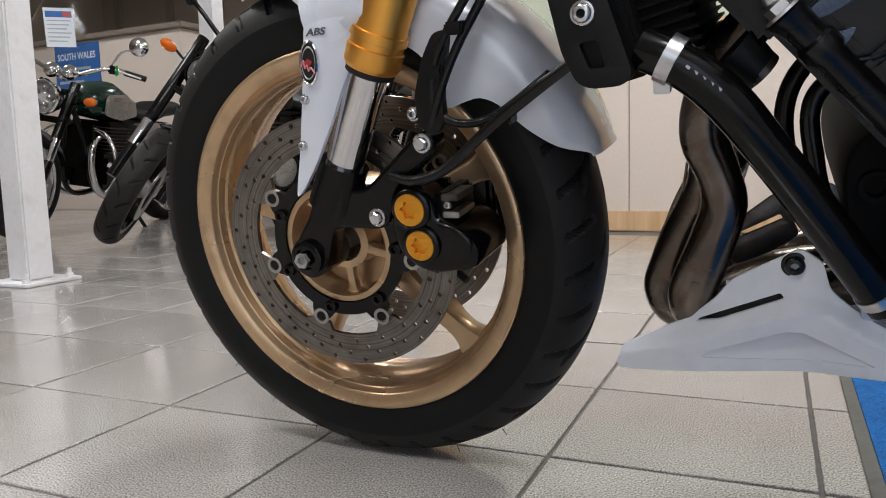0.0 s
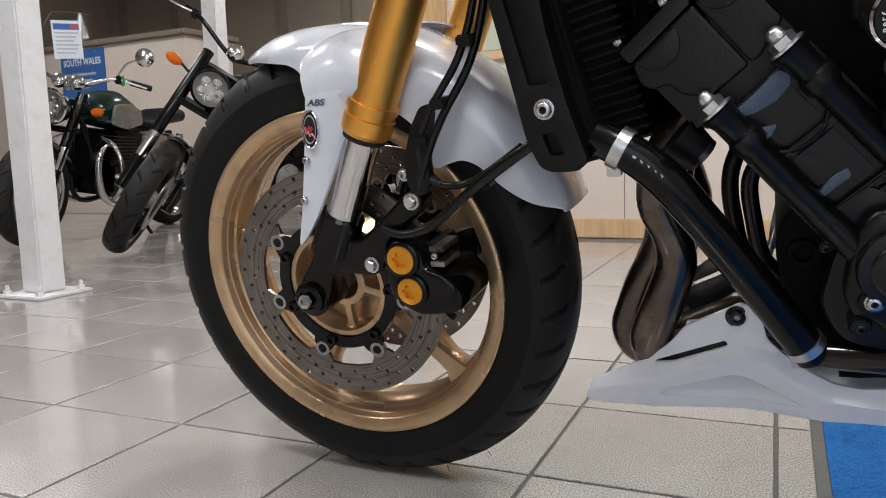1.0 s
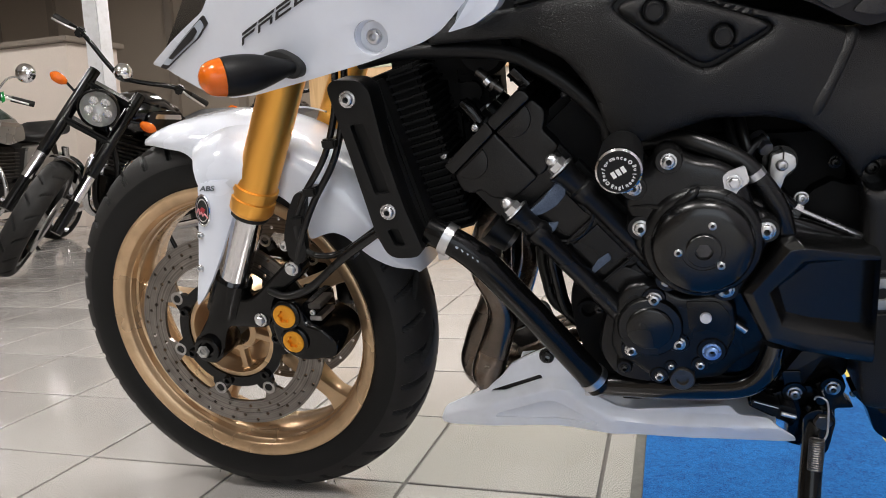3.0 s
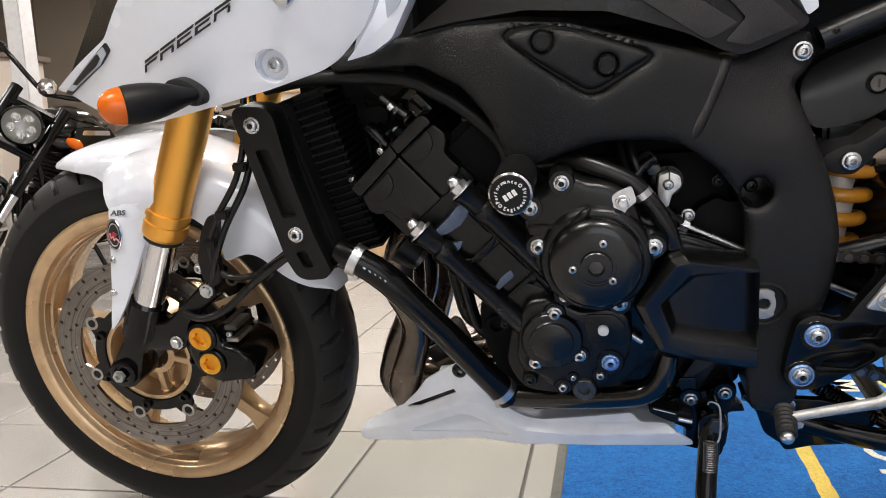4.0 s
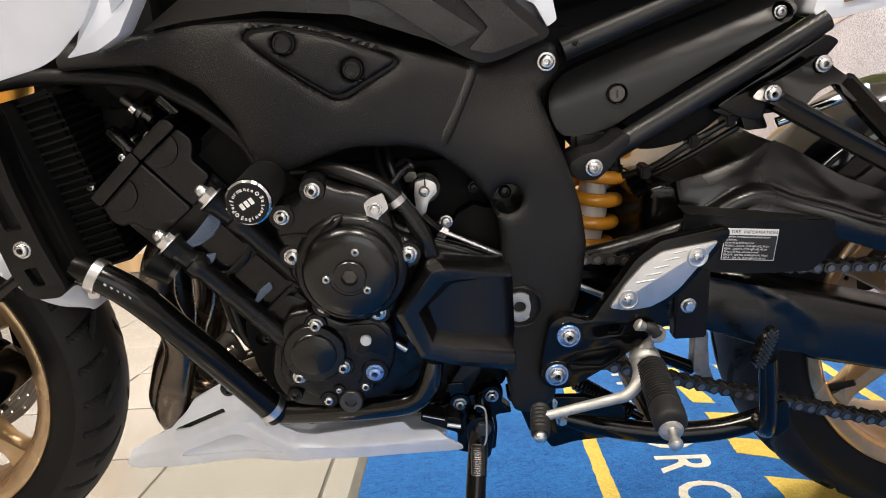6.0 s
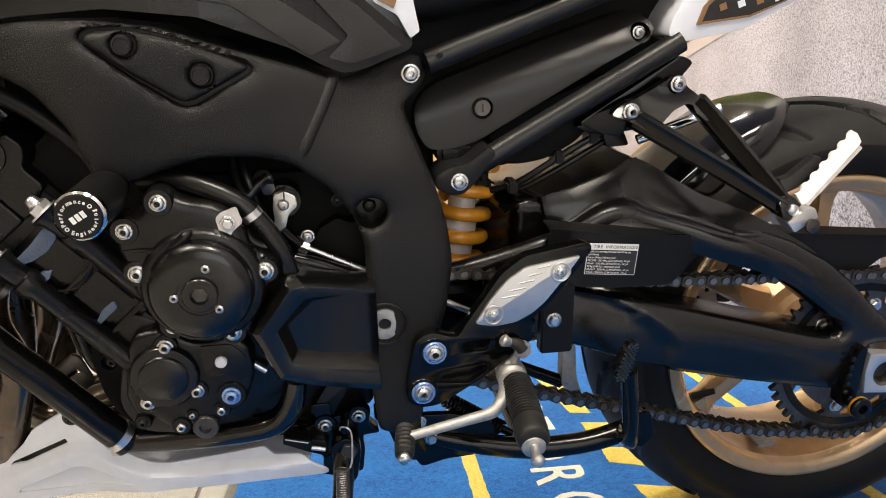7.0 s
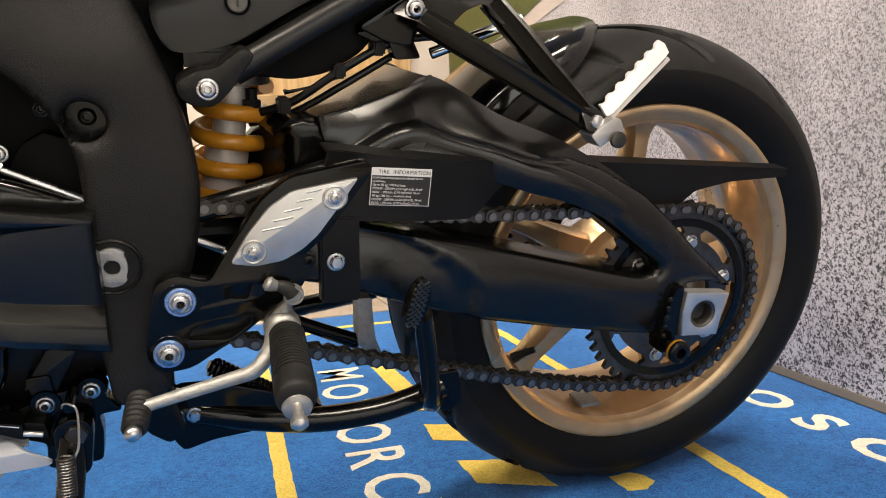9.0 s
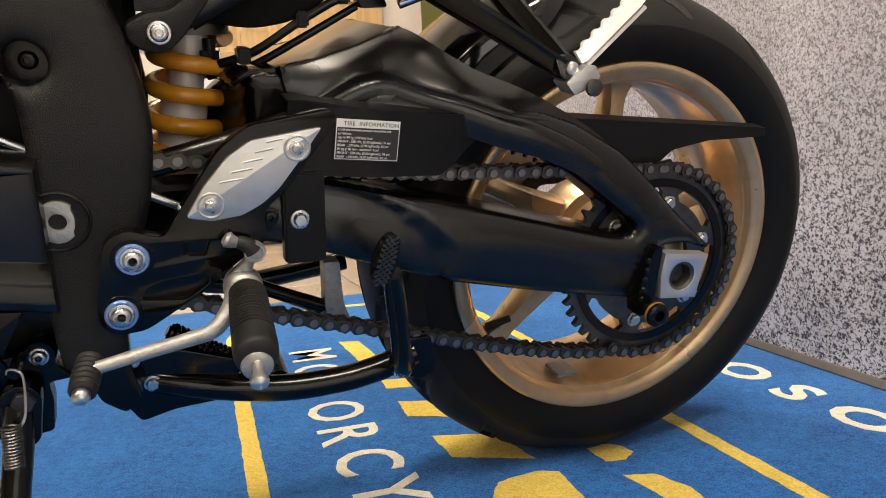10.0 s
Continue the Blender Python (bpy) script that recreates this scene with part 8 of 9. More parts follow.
plate_out = [(0.9195, 0.4225), (0.936, 0.45), (0.956, 0.474), (0.977, 0.4885), (1.04, 0.4985), (1.02, 0.47), (1.0, 0.444), (0.985, 0.431), (0.967, 0.4215), (0.942, 0.418)]
plate_out = [(0.977 + (x - 0.977) * 0.94, 0.458 + (z - 0.458) * 0.92) for x, z in plate_out]
heel = part("heel_plate", plate(rounded(plate_out, 0.004), -0.2105, -0.2065, bevel=0.0012), ALU, bracket, "scuffed bare aluminium heel plate")
for x, z in ((1.0145, 0.4785), (0.943, 0.4345)):
    part("dish", lathe([(0.0115, 0), (0.0102, -0.0008), (0.0085, 0.0002), (0, 0.0002)], 32, (x, -0.2105, z)), ALU, bracket)
    bolt(bracket, x, -0.2105, z, 0.0074)
for i in range(5):
    part("slot_mark", moved(tube([(-0.011 + 0.0012 * i, 0, -0.002), (0.007, 0, 0.0005)], 0.001, 6, smooth=False), pose(0.962 + 0.0085 * i, -0.2102, 0.455 + 0.0078 * i)), CAST, bracket)
shift = part("shift_lever", join(tube([(0.959, -0.212, 0.358), (0.953, -0.23, 0.3545), (0.9455, -0.2435, 0.3505), (0.9385, -0.2485, 0.3445), (0.931, -0.25, 0.3405), (0.922, -0.251, 0.339), (0.88, -0.254, 0.332), (0.844, -0.256, 0.3255)], [0.0105, 0.0082, 0.007, 0.0068, 0.0064, 0.006, 0.0054, 0.005], 14),
                                      tube([(0.965, -0.184, 0.359), (0.965, -0.19, 0.359), (0.965, -0.196, 0.3592), (0.965, -0.205, 0.3595), (0.965, -0.213, 0.36), (0.965, -0.217, 0.36), (0.965, -0.2225, 0.36)], [0.008, 0.0142, 0.0162, 0.0168, 0.0152, 0.0118, 0.0105], 22),
                                      tube([(0.965, -0.203, 0.371), (0.97, -0.204, 0.381), (0.9745, -0.206, 0.391)], [0.0095, 0.0055, 0.0066], 12),
                                      tube([(0.9555, -0.2085, 0.3665), (0.961, -0.2195, 0.3655), (0.9695, -0.2205, 0.3615), (0.975, -0.21, 0.354)], [0.002, 0.0032, 0.003, 0.0018], 8)), CAST, bike, "cast aluminium gear shift lever")
ka, kb = Vector((0.843, -0.24, 0.3265)), Vector((0.838, -0.277, 0.3175))
part("lever_knob", tube([ka.lerp(kb, i / 20) for i in range(21)], [0.0065] + [0.0094 + 0.0008 * math.sin(i / 20 * math.pi) + (0.0006 if i % 3 else -0.0009) for i in range(1, 20)] + [0.008], 22, smooth=False), SOFT, shift, "ribbed black rubber toe piece")
part("lever_tip", moved(lathe([(0.0, 0.006), (0.005, 0.0048), (0.0068, 0.001), (0.0068, -0.002), (0.0054, -0.005), (0.003, -0.0066), (0.0, -0.007)], 20), Matrix.Translation(kb + Vector((-0.0006, -0.002, -0.0006)))), ZINC, shift)
part("lever_joint", join(lathe([(0.0088, 0.006), (0.0092, -0.001), (0.0084, -0.0036), (0.0066, -0.0036), (0.006, -0.0026), (0.0, -0.0026)], 24, (0.975, -0.214, 0.393)), tube([(0.962, -0.214, 0.4025), (0.957, -0.214, 0.404), (0.9535, -0.214, 0.406), (0.9515, -0.214, 0.4075)], [0.0042, 0.0058, 0.0072, 0.005], 12, smooth=False)), CAST, shift)
part("joint_boot", tube([(0.9735, -0.2135, 0.394), (0.9705, -0.214, 0.3985), (0.966, -0.214, 0.4015), (0.961, -0.214, 0.403)], [0.0078, 0.0068, 0.0062, 0.0052], 12), SOFT, shift)
pp, pq = Vector((0.966, -0.2245, 0.3596)), Vector((0.9604, -0.312, 0.3482))
pegbase = part("rider_peg", tube([pp.lerp(pq, -0.06), pp.lerp(pq, 0.3), pp.lerp(pq, 0.9)], [0.009, 0.009, 0.009], 16), CAST, bike, "cast footrest with a ribbed black rubber")
ribs = [(0.0, 0.011)]
for i in range(15):
    ribs += [(0.005 + 0.05 * (i + f), r + 0.00006 * i) for f, r in ((0.06, 0.0132), (0.18, 0.0159), (0.6, 0.0161), (0.8, 0.0133))]
ribs += [(0.77, 0.0168), (0.88, 0.0172), (1.0, 0.0168), (1.05, 0.0162), (1.075, 0.0142), (1.085, 0.009)]
part("peg_rubber", tube([pp.lerp(pq, t) for t, _ in ribs], [r for _, r in ribs], 26, smooth=False), SOFT, pegbase, "ribbed black rubber")
part("peg_cap", tube([pp.lerp(pq, t) + Vector((0, 0, -0.0062)) for t in (1.0, 1.05, 1.095, 1.11, 1.115)], [0.0125, 0.0125, 0.0115, 0.009, 0.005], 24, smooth=False), CAST, pegbase)
part("feeler", tube([pp.lerp(pq, t) + Vector((0, 0, -0.004 - 0.02 * (t - 1.15))) for t in (1.09, 1.17, 1.22, 1.245, 1.275, 1.31, 1.335, 1.345)], [0.0042, 0.004, 0.0042, 0.0058, 0.007, 0.0068, 0.0045, 0.0015], 18, smooth=False), ALU, pegbase, "small metal feeler with a ball end")

# centre stand, folded up, with its foot lever
cs = part("centre_stand", tube([(0.87, -0.135, 0.252), (0.93, -0.145, 0.238), (1.0, -0.15, 0.226), (1.06, -0.152, 0.226), (1.1, -0.152, 0.232), (1.14, -0.15, 0.243)], [0.012, 0.013, 0.0135, 0.0135, 0.0135, 0.013], 20), SATIN, bike, "black tubular centre stand, folded up")
part("stand_plate", plate(rounded([(0.855, 0.27), (0.87, 0.282), (0.91, 0.28), (0.96, 0.262), (0.965, 0.222), (0.9, 0.218), (0.87, 0.21), (0.855, 0.235)], 0.006), -0.146, -0.137, bevel=0.002), SATIN, cs)
bolt(cs, 0.883, -0.147, 0.25, 0.0095, BOLT_HEX)
bolt(cs, 0.868, -0.16, 0.282, 0.0085, BOLT_HEX)
part("foot_lever", tube([(1.122, -0.16, 0.24), (1.116, -0.188, 0.25), (1.108, -0.208, 0.274), (1.099, -0.217, 0.33), (1.091, -0.229, 0.366)], [0.0125, 0.012, 0.0098, 0.0098, 0.009], 16), SATIN, cs)
pedal = moved(lathe([(0.021, 0.004), (0.021, -0.003), (0.019, -0.0045), (0.0, -0.0045)], 28), Matrix.Translation((1.0815, -0.24, 0.384)) @ Matrix.Rotation(radians(16), 4, "Y") @ Matrix.Rotation(radians(18), 4, "Z") @ Matrix.Diagonal((0.56, 1, 1.15, 1)))
part("foot_pad", pedal, SATIN, cs, "small ribbed foot pad")
for i in range(9):
    for lean in (35, -35):
        w = 0.0105 * math.sqrt(max(0.1, 1 - ((i - 4) / 5) ** 2))
        part("pad_rib", moved(box(-w, w, -0.0009, 0.0009, -0.0007, 0.0007), Matrix.Translation((1.081, -0.2455, 0.384)) @ Matrix.Rotation(radians(16), 4, "Y") @ Matrix.Rotation(radians(18), 4, "Z") @ Matrix.Translation((0, 0, -0.0188 + 0.0047 * i)) @ Matrix.Rotation(radians(lean), 4, "Y")), DARKSTEEL, cs)
part("foot_bracket", plate(rounded([(1.13, 0.262), (1.158, 0.262), (1.162, 0.225), (1.15, 0.212), (1.13, 0.22)], 0.006), -0.155, -0.14, bevel=0.002), SATIN, cs)
part("cross_bar", rod((1.0, -0.14, 0.228), (1.0, 0.14, 0.228), 0.012), SATIN, cs)
part("right_leg", tube([(0.87, 0.135, 0.252), (0.93, 0.145, 0.238), (1.0, 0.15, 0.226), (1.14, 0.15, 0.243)], 0.0132, 16), SATIN, cs)


def coil(a, b, r, turns, per=14):
    d = (b - a).normalized()
    u = d.cross(Vector((0, 1, 0.3))).normalized()
    v = d.cross(u)
    n = int(turns * per)
    return [a.lerp(b, i / n) + u * (r * math.cos(2 * math.pi * i / per)) + v * (r * math.sin(2 * math.pi * i / per)) for i in range(n + 1)]


part("return_spring", tube(coil(Vector((0.902, -0.13, 0.2925)), Vector((0.972, -0.13, 0.2445)), 0.0088, 17), 0.002, 6, smooth=False), SATIN, cs, "dark return spring")
part("spring_core", rod((0.9, -0.13, 0.294), (0.985, -0.13, 0.2355), 0.0055, 10), SATIN, cs)
part("rear_linkage", plate(rounded([(1.0576, 0.335), (1.0745, 0.335), (1.0757, 0.3149), (1.0783, 0.2875), (1.0863, 0.2649), (1.0677, 0.2712), (1.0584, 0.2802), (1.058, 0.295)], 0.004), -0.1, -0.08, bevel=0.004), CAST, bike, "grey suspension link")
part("link_rod", tube([(0.94, -0.09, 0.345), (0.975, -0.09, 0.322), (1.01, -0.09, 0.304), (1.06, -0.09, 0.28)], [0.009, 0.008, 0.0075, 0.009], 12), SATIN, bike)

# side stand
ss = part("side_stand", tube([(0.7785, -0.18, 0.266), (0.776, -0.189, 0.24), (0.773, -0.2, 0.218), (0.7695, -0.217, 0.19), (0.764, -0.25, 0.115), (0.759, -0.288, 0.035)], [0.0125, 0.012, 0.0118, 0.0118, 0.0118, 0.0115], 20), SATIN, bike, "black side stand, folded out")
part("foot", moved(box(-0.045, 0.03, -0.02, 0.02, -0.004, 0.004, 0.003), pose(0.759, -0.3, 0.0173, -12, 0, 0)), SATIN, ss)
stand_out = [(0.7441, 0.3182), (0.7645, 0.319), (0.766, 0.3), (0.7781, 0.3018), (0.7883, 0.3095), (0.7984, 0.3133), (0.8069, 0.3073), (0.8088, 0.2874), (0.8208, 0.2752), (0.8004, 0.2734), (0.8023, 0.255), (0.7991, 0.226), (0.7677, 0.2218), (0.7522, 0.2261), (0.7538, 0.2512),
             (0.7433, 0.2554), (0.7103, 0.2722), (0.7122, 0.2804), (0.7333, 0.2883), (0.749, 0.2942)]
part("stand_bracket", plate(rounded(stand_out, 0.004), -0.163, -0.143, bevel=0.003), SATIN, ss, "black side stand bracket")
for x, z, r in ((0.7581, 0.2918, 0.0095), (0.7963, 0.3001, 0.0095), (0.7314, 0.2816, 0.0058)):
    part("bolt_seat", lathe([(r * 1.5, 0.01), (r * 1.42, 0.0005), (r * 1.3, -0.0015), (0.0, -0.0015)], 28, (x, -0.1635, z)), SATIN, ss)
    bolt(ss, x, -0.165, z, r)
bolt(ss, 0.8211, -0.15, 0.2858, 0.006, BOLT_PLAIN)
switch = part("switch", plate(rounded([(0.7123, 0.2938), (0.7417, 0.2855), (0.7422, 0.2703), (0.7111, 0.285)], 0.002), -0.185, -0.16, bevel=0.002), PLASTIC, ss, "black stand switch")
part("switch_head", plate(rounded([(0.742, 0.285), (0.758, 0.281), (0.7605, 0.266), (0.742, 0.271)], 0.002), -0.18, -0.16, bevel=0.002), PLASTIC, switch)
part("plunger", rod((0.7421, -0.187, 0.2785), (0.757, -0.187, 0.2748), 0.0026, 10), ALU, switch)
part("switch_edge", rod((0.714, -0.1855, 0.291), (0.739, -0.1855, 0.284), 0.0007, 8), ZINC, switch)
part("clevis", plate(rounded([(0.7636, 0.2745), (0.7685, 0.2815), (0.779, 0.2865), (0.79, 0.284), (0.7965, 0.276), (0.7972, 0.2691), (0.792, 0.2346), (0.7874, 0.2285), (0.7652, 0.2285), (0.7646, 0.2693)], 0.003), -0.188, -0.172, bevel=0.003), SATIN, ss, "black stand clevis")
part("pivot_hex", lathe([(0.0098, 0.0), (0.0098, -0.0035), (0.0085, -0.005), (0.0, -0.005)], 6, (0.7836, -0.188, 0.2717)), DARKSTEEL, ss)
part("stand_spring", tube(coil(Vector((0.7752, -0.207, 0.2612)), Vector((0.7738, -0.2135, 0.2262)), 0.0068, 13), 0.00128, 6, smooth=False), DARKSTEEL, ss, "coiled dark steel return spring")
part("spring_hook", tube([(0.7815, -0.207, 0.259), (0.786, -0.203, 0.268), (0.787, -0.193, 0.2945), (0.7825, -0.19, 0.3015), (0.7765, -0.189, 0.3025), (0.7745, -0.187, 0.298)], 0.0011, 8), ZINC, ss)
part("spring_post", rod((0.7805, -0.162, 0.2985), (0.7805, -0.19, 0.2985), 0.0052, 14), SATIN, ss)
part("frame_foot", plate(rounded([(0.812, 0.3), (0.868, 0.312), (0.868, 0.28), (0.875, 0.25), (0.86, 0.235), (0.84, 0.25), (0.83, 0.28)], 0.006), -0.17, -0.14, bevel=0.004), SATIN, bike)
bolt(bike, 0.842, -0.172, 0.305, 0.0065, BOLT_BLACK)

# ---- parked motorcycles behind ----
def super_loft(rows, n=20, power=0.75):
    out = []
    for x, w, z0, z1 in rows:
        zc, h = (z0 + z1) / 2, (z1 - z0) / 2
        out.append([Vector((x, w * math.copysign(abs(math.cos(a)) ** power, math.cos(a)), zc + h * math.copysign(abs(math.sin(a)) ** power, math.sin(a)))) for a in [2 * math.pi * i / n for i in range(n)]])
    return skin(out)


def simple_wheel(host, name, c, r, w, turn, rim_mat, disc=True):
    prof = [(r * 0.74, -w * 0.8), (r * 0.78, -w * 0.95), (r * 0.88, -w), (r * 0.95, -w * 0.8), (r * 0.99, -w * 0.4), (r, 0), (r * 0.99, w * 0.4), (r * 0.95, w * 0.8), (r * 0.88, w), (r * 0.78, w * 0.95), (r * 0.74, w * 0.8), (r * 0.74, -w * 0.8)]
    grooves = [(0.1, 0.85, 0.5, 0.006, 16, 0.0)]
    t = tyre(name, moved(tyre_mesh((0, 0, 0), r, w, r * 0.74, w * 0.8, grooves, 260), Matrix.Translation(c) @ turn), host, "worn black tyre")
    part("rim", moved(lathe([(r * 0.76, -w * 0.85), (r * 0.7, -w * 0.8), (r * 0.66, -w * 0.3), (r * 0.66, w * 0.3), (r * 0.7, w * 0.8), (r * 0.76, w * 0.85), (r * 0.76, -w * 0.85)], 48), Matrix.Translation(c) @ turn), rim_mat, t)
    part("hub", moved(lathe([(0.0, -w), (0.035, -w), (0.05, -w * 0.5), (0.05, w * 0.5), (0.035, w), (0.0, w)], 24), Matrix.Translation(c) @ turn), CAST, t)
    for k in range(12):
        a = 2 * math.pi * k / 12
        part("spoke", moved(rod((0.04 * math.cos(a), (-1) ** k * w * 0.4, 0.04 * math.sin(a)), (r * 0.68 * math.cos(a + 0.2), 0, r * 0.68 * math.sin(a + 0.2)), 0.005, 6), Matrix.Translation(c) @ turn), rim_mat, t)
    if disc:
        part("brake_disc", moved(plate(ring_pts(0, 0, 0.15, 48), -w - 0.012, -w - 0.008, [ring_pts(0, 0, 0.09, 32)]), Matrix.Translation(c) @ turn), STEEL, t)
    return t


def parked_bike(m, label, paint, side_paint, chrome_fork, extras):
    tall = extras.get("tall", 1.0)
    host = thing("parked_motorcycle", label, "motorcycle", m, "parked motorcycles")
    turn = Matrix()
    c0, c1 = Vector((0, 0, 0.31)), Vector((1.45, 0, 0.31))
    simple_wheel(host, "front_tyre", c0, 0.31, 0.058, turn, CHROME if chrome_fork else SATIN)
    simple_wheel(host, "rear_tyre", c1, 0.31, 0.075, Matrix(), CHROME if chrome_fork else SATIN)
    up = Vector(extras.get("rake", (0.42, 0, 0.9))).normalized()
    for s in (-1, 1):
        b = turn @ Vector((0, s * extras.get("spread", 0.095), 0)) + c0
        fk = part("fork_leg", tube([b - up * 0.02, b + up * 0.3, b + up * 0.31, b + up * 0.66 * tall], [0.027, 0.027, 0.03, 0.03], 16, smooth=False), SATIN, host, "black fork leg")
        part("stanchion", tube([b + up * 0.16, b + up * 0.32], [0.0275, 0.0275], 16, smooth=False), CHROME, fk)
        part("clamp_bolt", rod(b + up * 0.02 + Vector((0, s * 0.02, 0)), b + up * 0.02 + Vector((0, s * 0.04, 0)), 0.012, 12), CHROME, fk)
        ind_p = c0 + up * 0.56 * tall + Vector((-0.02, s * 0.2, 0))
        ind_b = part("front_indicator", tube([c0 + up * 0.53 * tall + Vector((0, s * 0.12, 0)), ind_p], 0.007, 8), SATIN, host, "amber front indicator")
        part("lens", tube([ind_p + Vector((0.0, -s * 0.005, 0)), ind_p + Vector((-0.008, s * 0.02, 0.0)), ind_p + Vector((-0.012, s * 0.055, 0.004)), ind_p + Vector((-0.014, s * 0.075, 0.006))], [0.012, 0.025, 0.024, 0.006], 14), AMBER, ind_b)
    for d in (0.42, 0.6):
        q = c0 + up * d * tall
        part("yoke", box(q.x - 0.035, q.x + 0.05, -0.135, 0.135, q.z - 0.018, q.z + 0.018, 0.012), SATIN, host)
    # headlight
    hl = c0 + up * 0.53 * tall + Vector((-0.09, 0, 0.02))
    lamp_m = Matrix.Translation(hl) @ turn @ Matrix.Rotation(radians(-90), 4, "Z")
    shell = moved(lathe([(0.0, 0.12), (0.05, 0.11), (0.085, 0.06), (0.098, 0.0), (0.1, -0.02), (0.093, -0.028), (0.088, -0.02)], 32), lamp_m)
    head = part("headlight", shell, CHROME if chrome_fork else SATIN, host, "round headlight")
    part("lens", moved(lathe([(0.09, -0.018), (0.06, -0.034), (0.0, -0.04)], 32), lamp_m), LENS, head)
    part("reflector", moved(lathe([(0.088, -0.012), (0.06, 0.03), (0.0, 0.05)], 24), lamp_m), ALU, head)
    for k in range(5):
        a = 2 * math.pi * k / 5
        part("lamp_cell", moved(lathe([(0.022, -0.014), (0.018, 0.01), (0.0, 0.012)], 16, (0.045 * math.cos(a), 0, 0.045 * math.sin(a))), lamp_m), CHROME, head)
    # tank, seat, engine, pipes
    part("fuel_tank", super_loft(((0.42, 0.07, 0.76, 0.84), (0.5, 0.13, 0.72, 0.92), (0.65, 0.155, 0.7, 0.95), (0.8, 0.13, 0.7, 0.9), (0.9, 0.08, 0.72, 0.82)), 24), paint, host, extras["tank"], 50)
    for s in (-1, 1):
        sidep = plate(rounded([(0.5, 0.74), (0.52, 0.86), (0.68, 0.88), (0.8, 0.84), (0.83, 0.75), (0.66, 0.71)], 0.03), -0.157, -0.14, bevel=0.008)
        if s > 0:
            sidep = mirrored(sidep)
        tp_ = part("tank_side", sidep, side_paint, host)
        part("badge_bar", plate(rounded([(0.56, 0.83), (0.76, 0.83), (0.75, 0.855), (0.57, 0.855)], 0.008), s * 0.1575 - 0.002, s * 0.1575 + 0.002), CHROME, tp_, "small metal tank badge")
    part("seat", super_loft(((0.86, 0.08, 0.74, 0.8), (0.95, 0.14, 0.72, 0.79), (1.1, 0.15, 0.72, 0.8), (1.22, 0.13, 0.75, 0.86), (1.45, 0.1, 0.78, 0.88))), SEAT, host, "black vinyl seat", 50)
    eng = part("engine", join(box(0.5, 0.95, -0.16, 0.16, 0.28, 0.5, 0.03), box(0.55, 0.75, -0.14, 0.14, 0.5, 0.7, 0.015)), SATIN, host, "dark finned engine")
    part("air_box", box(0.74, 1.16, -0.12, 0.12, 0.44, 0.72, 0.03), PLASTIC, host)
    part("side_cover", plate(rounded([(0.86, 0.52), (0.88, 0.7), (1.12, 0.72), (1.2, 0.62), (1.08, 0.5)], 0.03), -0.14, 0.14, bevel=0.012), side_paint, host, "side panel under the seat")
    part("inner_guard", plate(rounded([(1.15, 0.45), (1.2, 0.7), (1.36, 0.72), (1.4, 0.6), (1.3, 0.42)], 0.02), -0.05, 0.05), SATIN, host)
    for i in range(8):
        part("fin", box(0.53, 0.77, -0.155, 0.155, 0.505 + 0.022 * i, 0.511 + 0.022 * i, 0.002), DARKSTEEL, eng)
    for s in (-1, 1):
        part("engine_cover", moved(lathe([(0.09, 0.0), (0.085, -0.02), (0.06, -0.03), (0.0, -0.032)], 28), Matrix.Translation((0.82, s * 0.16, 0.4)) @ (Matrix() if s < 0 else Matrix.Rotation(math.pi, 4, "Z"))), CHROME if chrome_fork else CAST, eng, "polished engine cover")
        part("exhaust_pipe", tube([(0.56, s * 0.1, 0.62), (0.44, s * 0.12, 0.56), (0.42, s * 0.13, 0.4), (0.5, s * 0.15, 0.25), (0.8, s * 0.17, 0.22), (1.5, s * 0.19, 0.27), (1.85, s * 0.2, 0.31)], [0.02, 0.02, 0.02, 0.02, 0.022, 0.04, 0.038], 14), CHROME, host, "chrome exhaust pipe")
        part("frame_tube", tube([(0.36, 0, 0.8), (0.42, s * 0.06, 0.6), (0.48, s * 0.1, 0.3), (0.7, s * 0.12, 0.22), (1.2, s * 0.13, 0.35), (1.45, s * 0.13, 0.31)], 0.017, 12), SATIN, host)
        part("rear_shock", rod((1.38, s * 0.15, 0.36), (1.3, s * 0.15, 0.7), 0.025, 14), CHROME, host, "chrome rear shock absorber")
        # handlebar halves
        hb = c0 + up * 0.66 * tall
        part("handlebar", tube([hb + Vector((0.03, 0, 0.02)), hb + Vector((0.03, s * 0.1, 0.06)), hb + Vector((0.06, s * 0.26, 0.12)), hb + Vector((0.16, s * 0.38, 0.1))], 0.012, 12), CHROME if chrome_fork else SATIN, host)
        part("grip", rod(hb + Vector((0.11, s * 0.325, 0.11)), hb + Vector((0.19, s * 0.42, 0.093)), 0.018, 14), SOFT, host, "black rubber grip")
        part("lever", tube([hb + Vector((0.07, s * 0.27, 0.12)), hb + Vector((0.07, s * 0.33, 0.11)), hb + Vector((0.13, s * 0.42, 0.09))], 0.006, 8), ALU, host)
        part("switch_box", box(hb.x + 0.05, hb.x + 0.1, hb.y + s * 0.27 - 0.02, hb.y + s * 0.27 + 0.02, hb.z + 0.09, hb.z + 0.14, 0.008), PLASTIC, host)
        if extras.get("mirrors", True) is False:
            continue
        ms = part("mirror_stem", tube([hb + Vector((0.07, s * 0.26, 0.13)), hb + Vector((0.06, s * 0.32, 0.22)), hb + Vector((0.07, s * 0.4, 0.25))], 0.006, 8), CHROME if chrome_fork else SATIN, host)
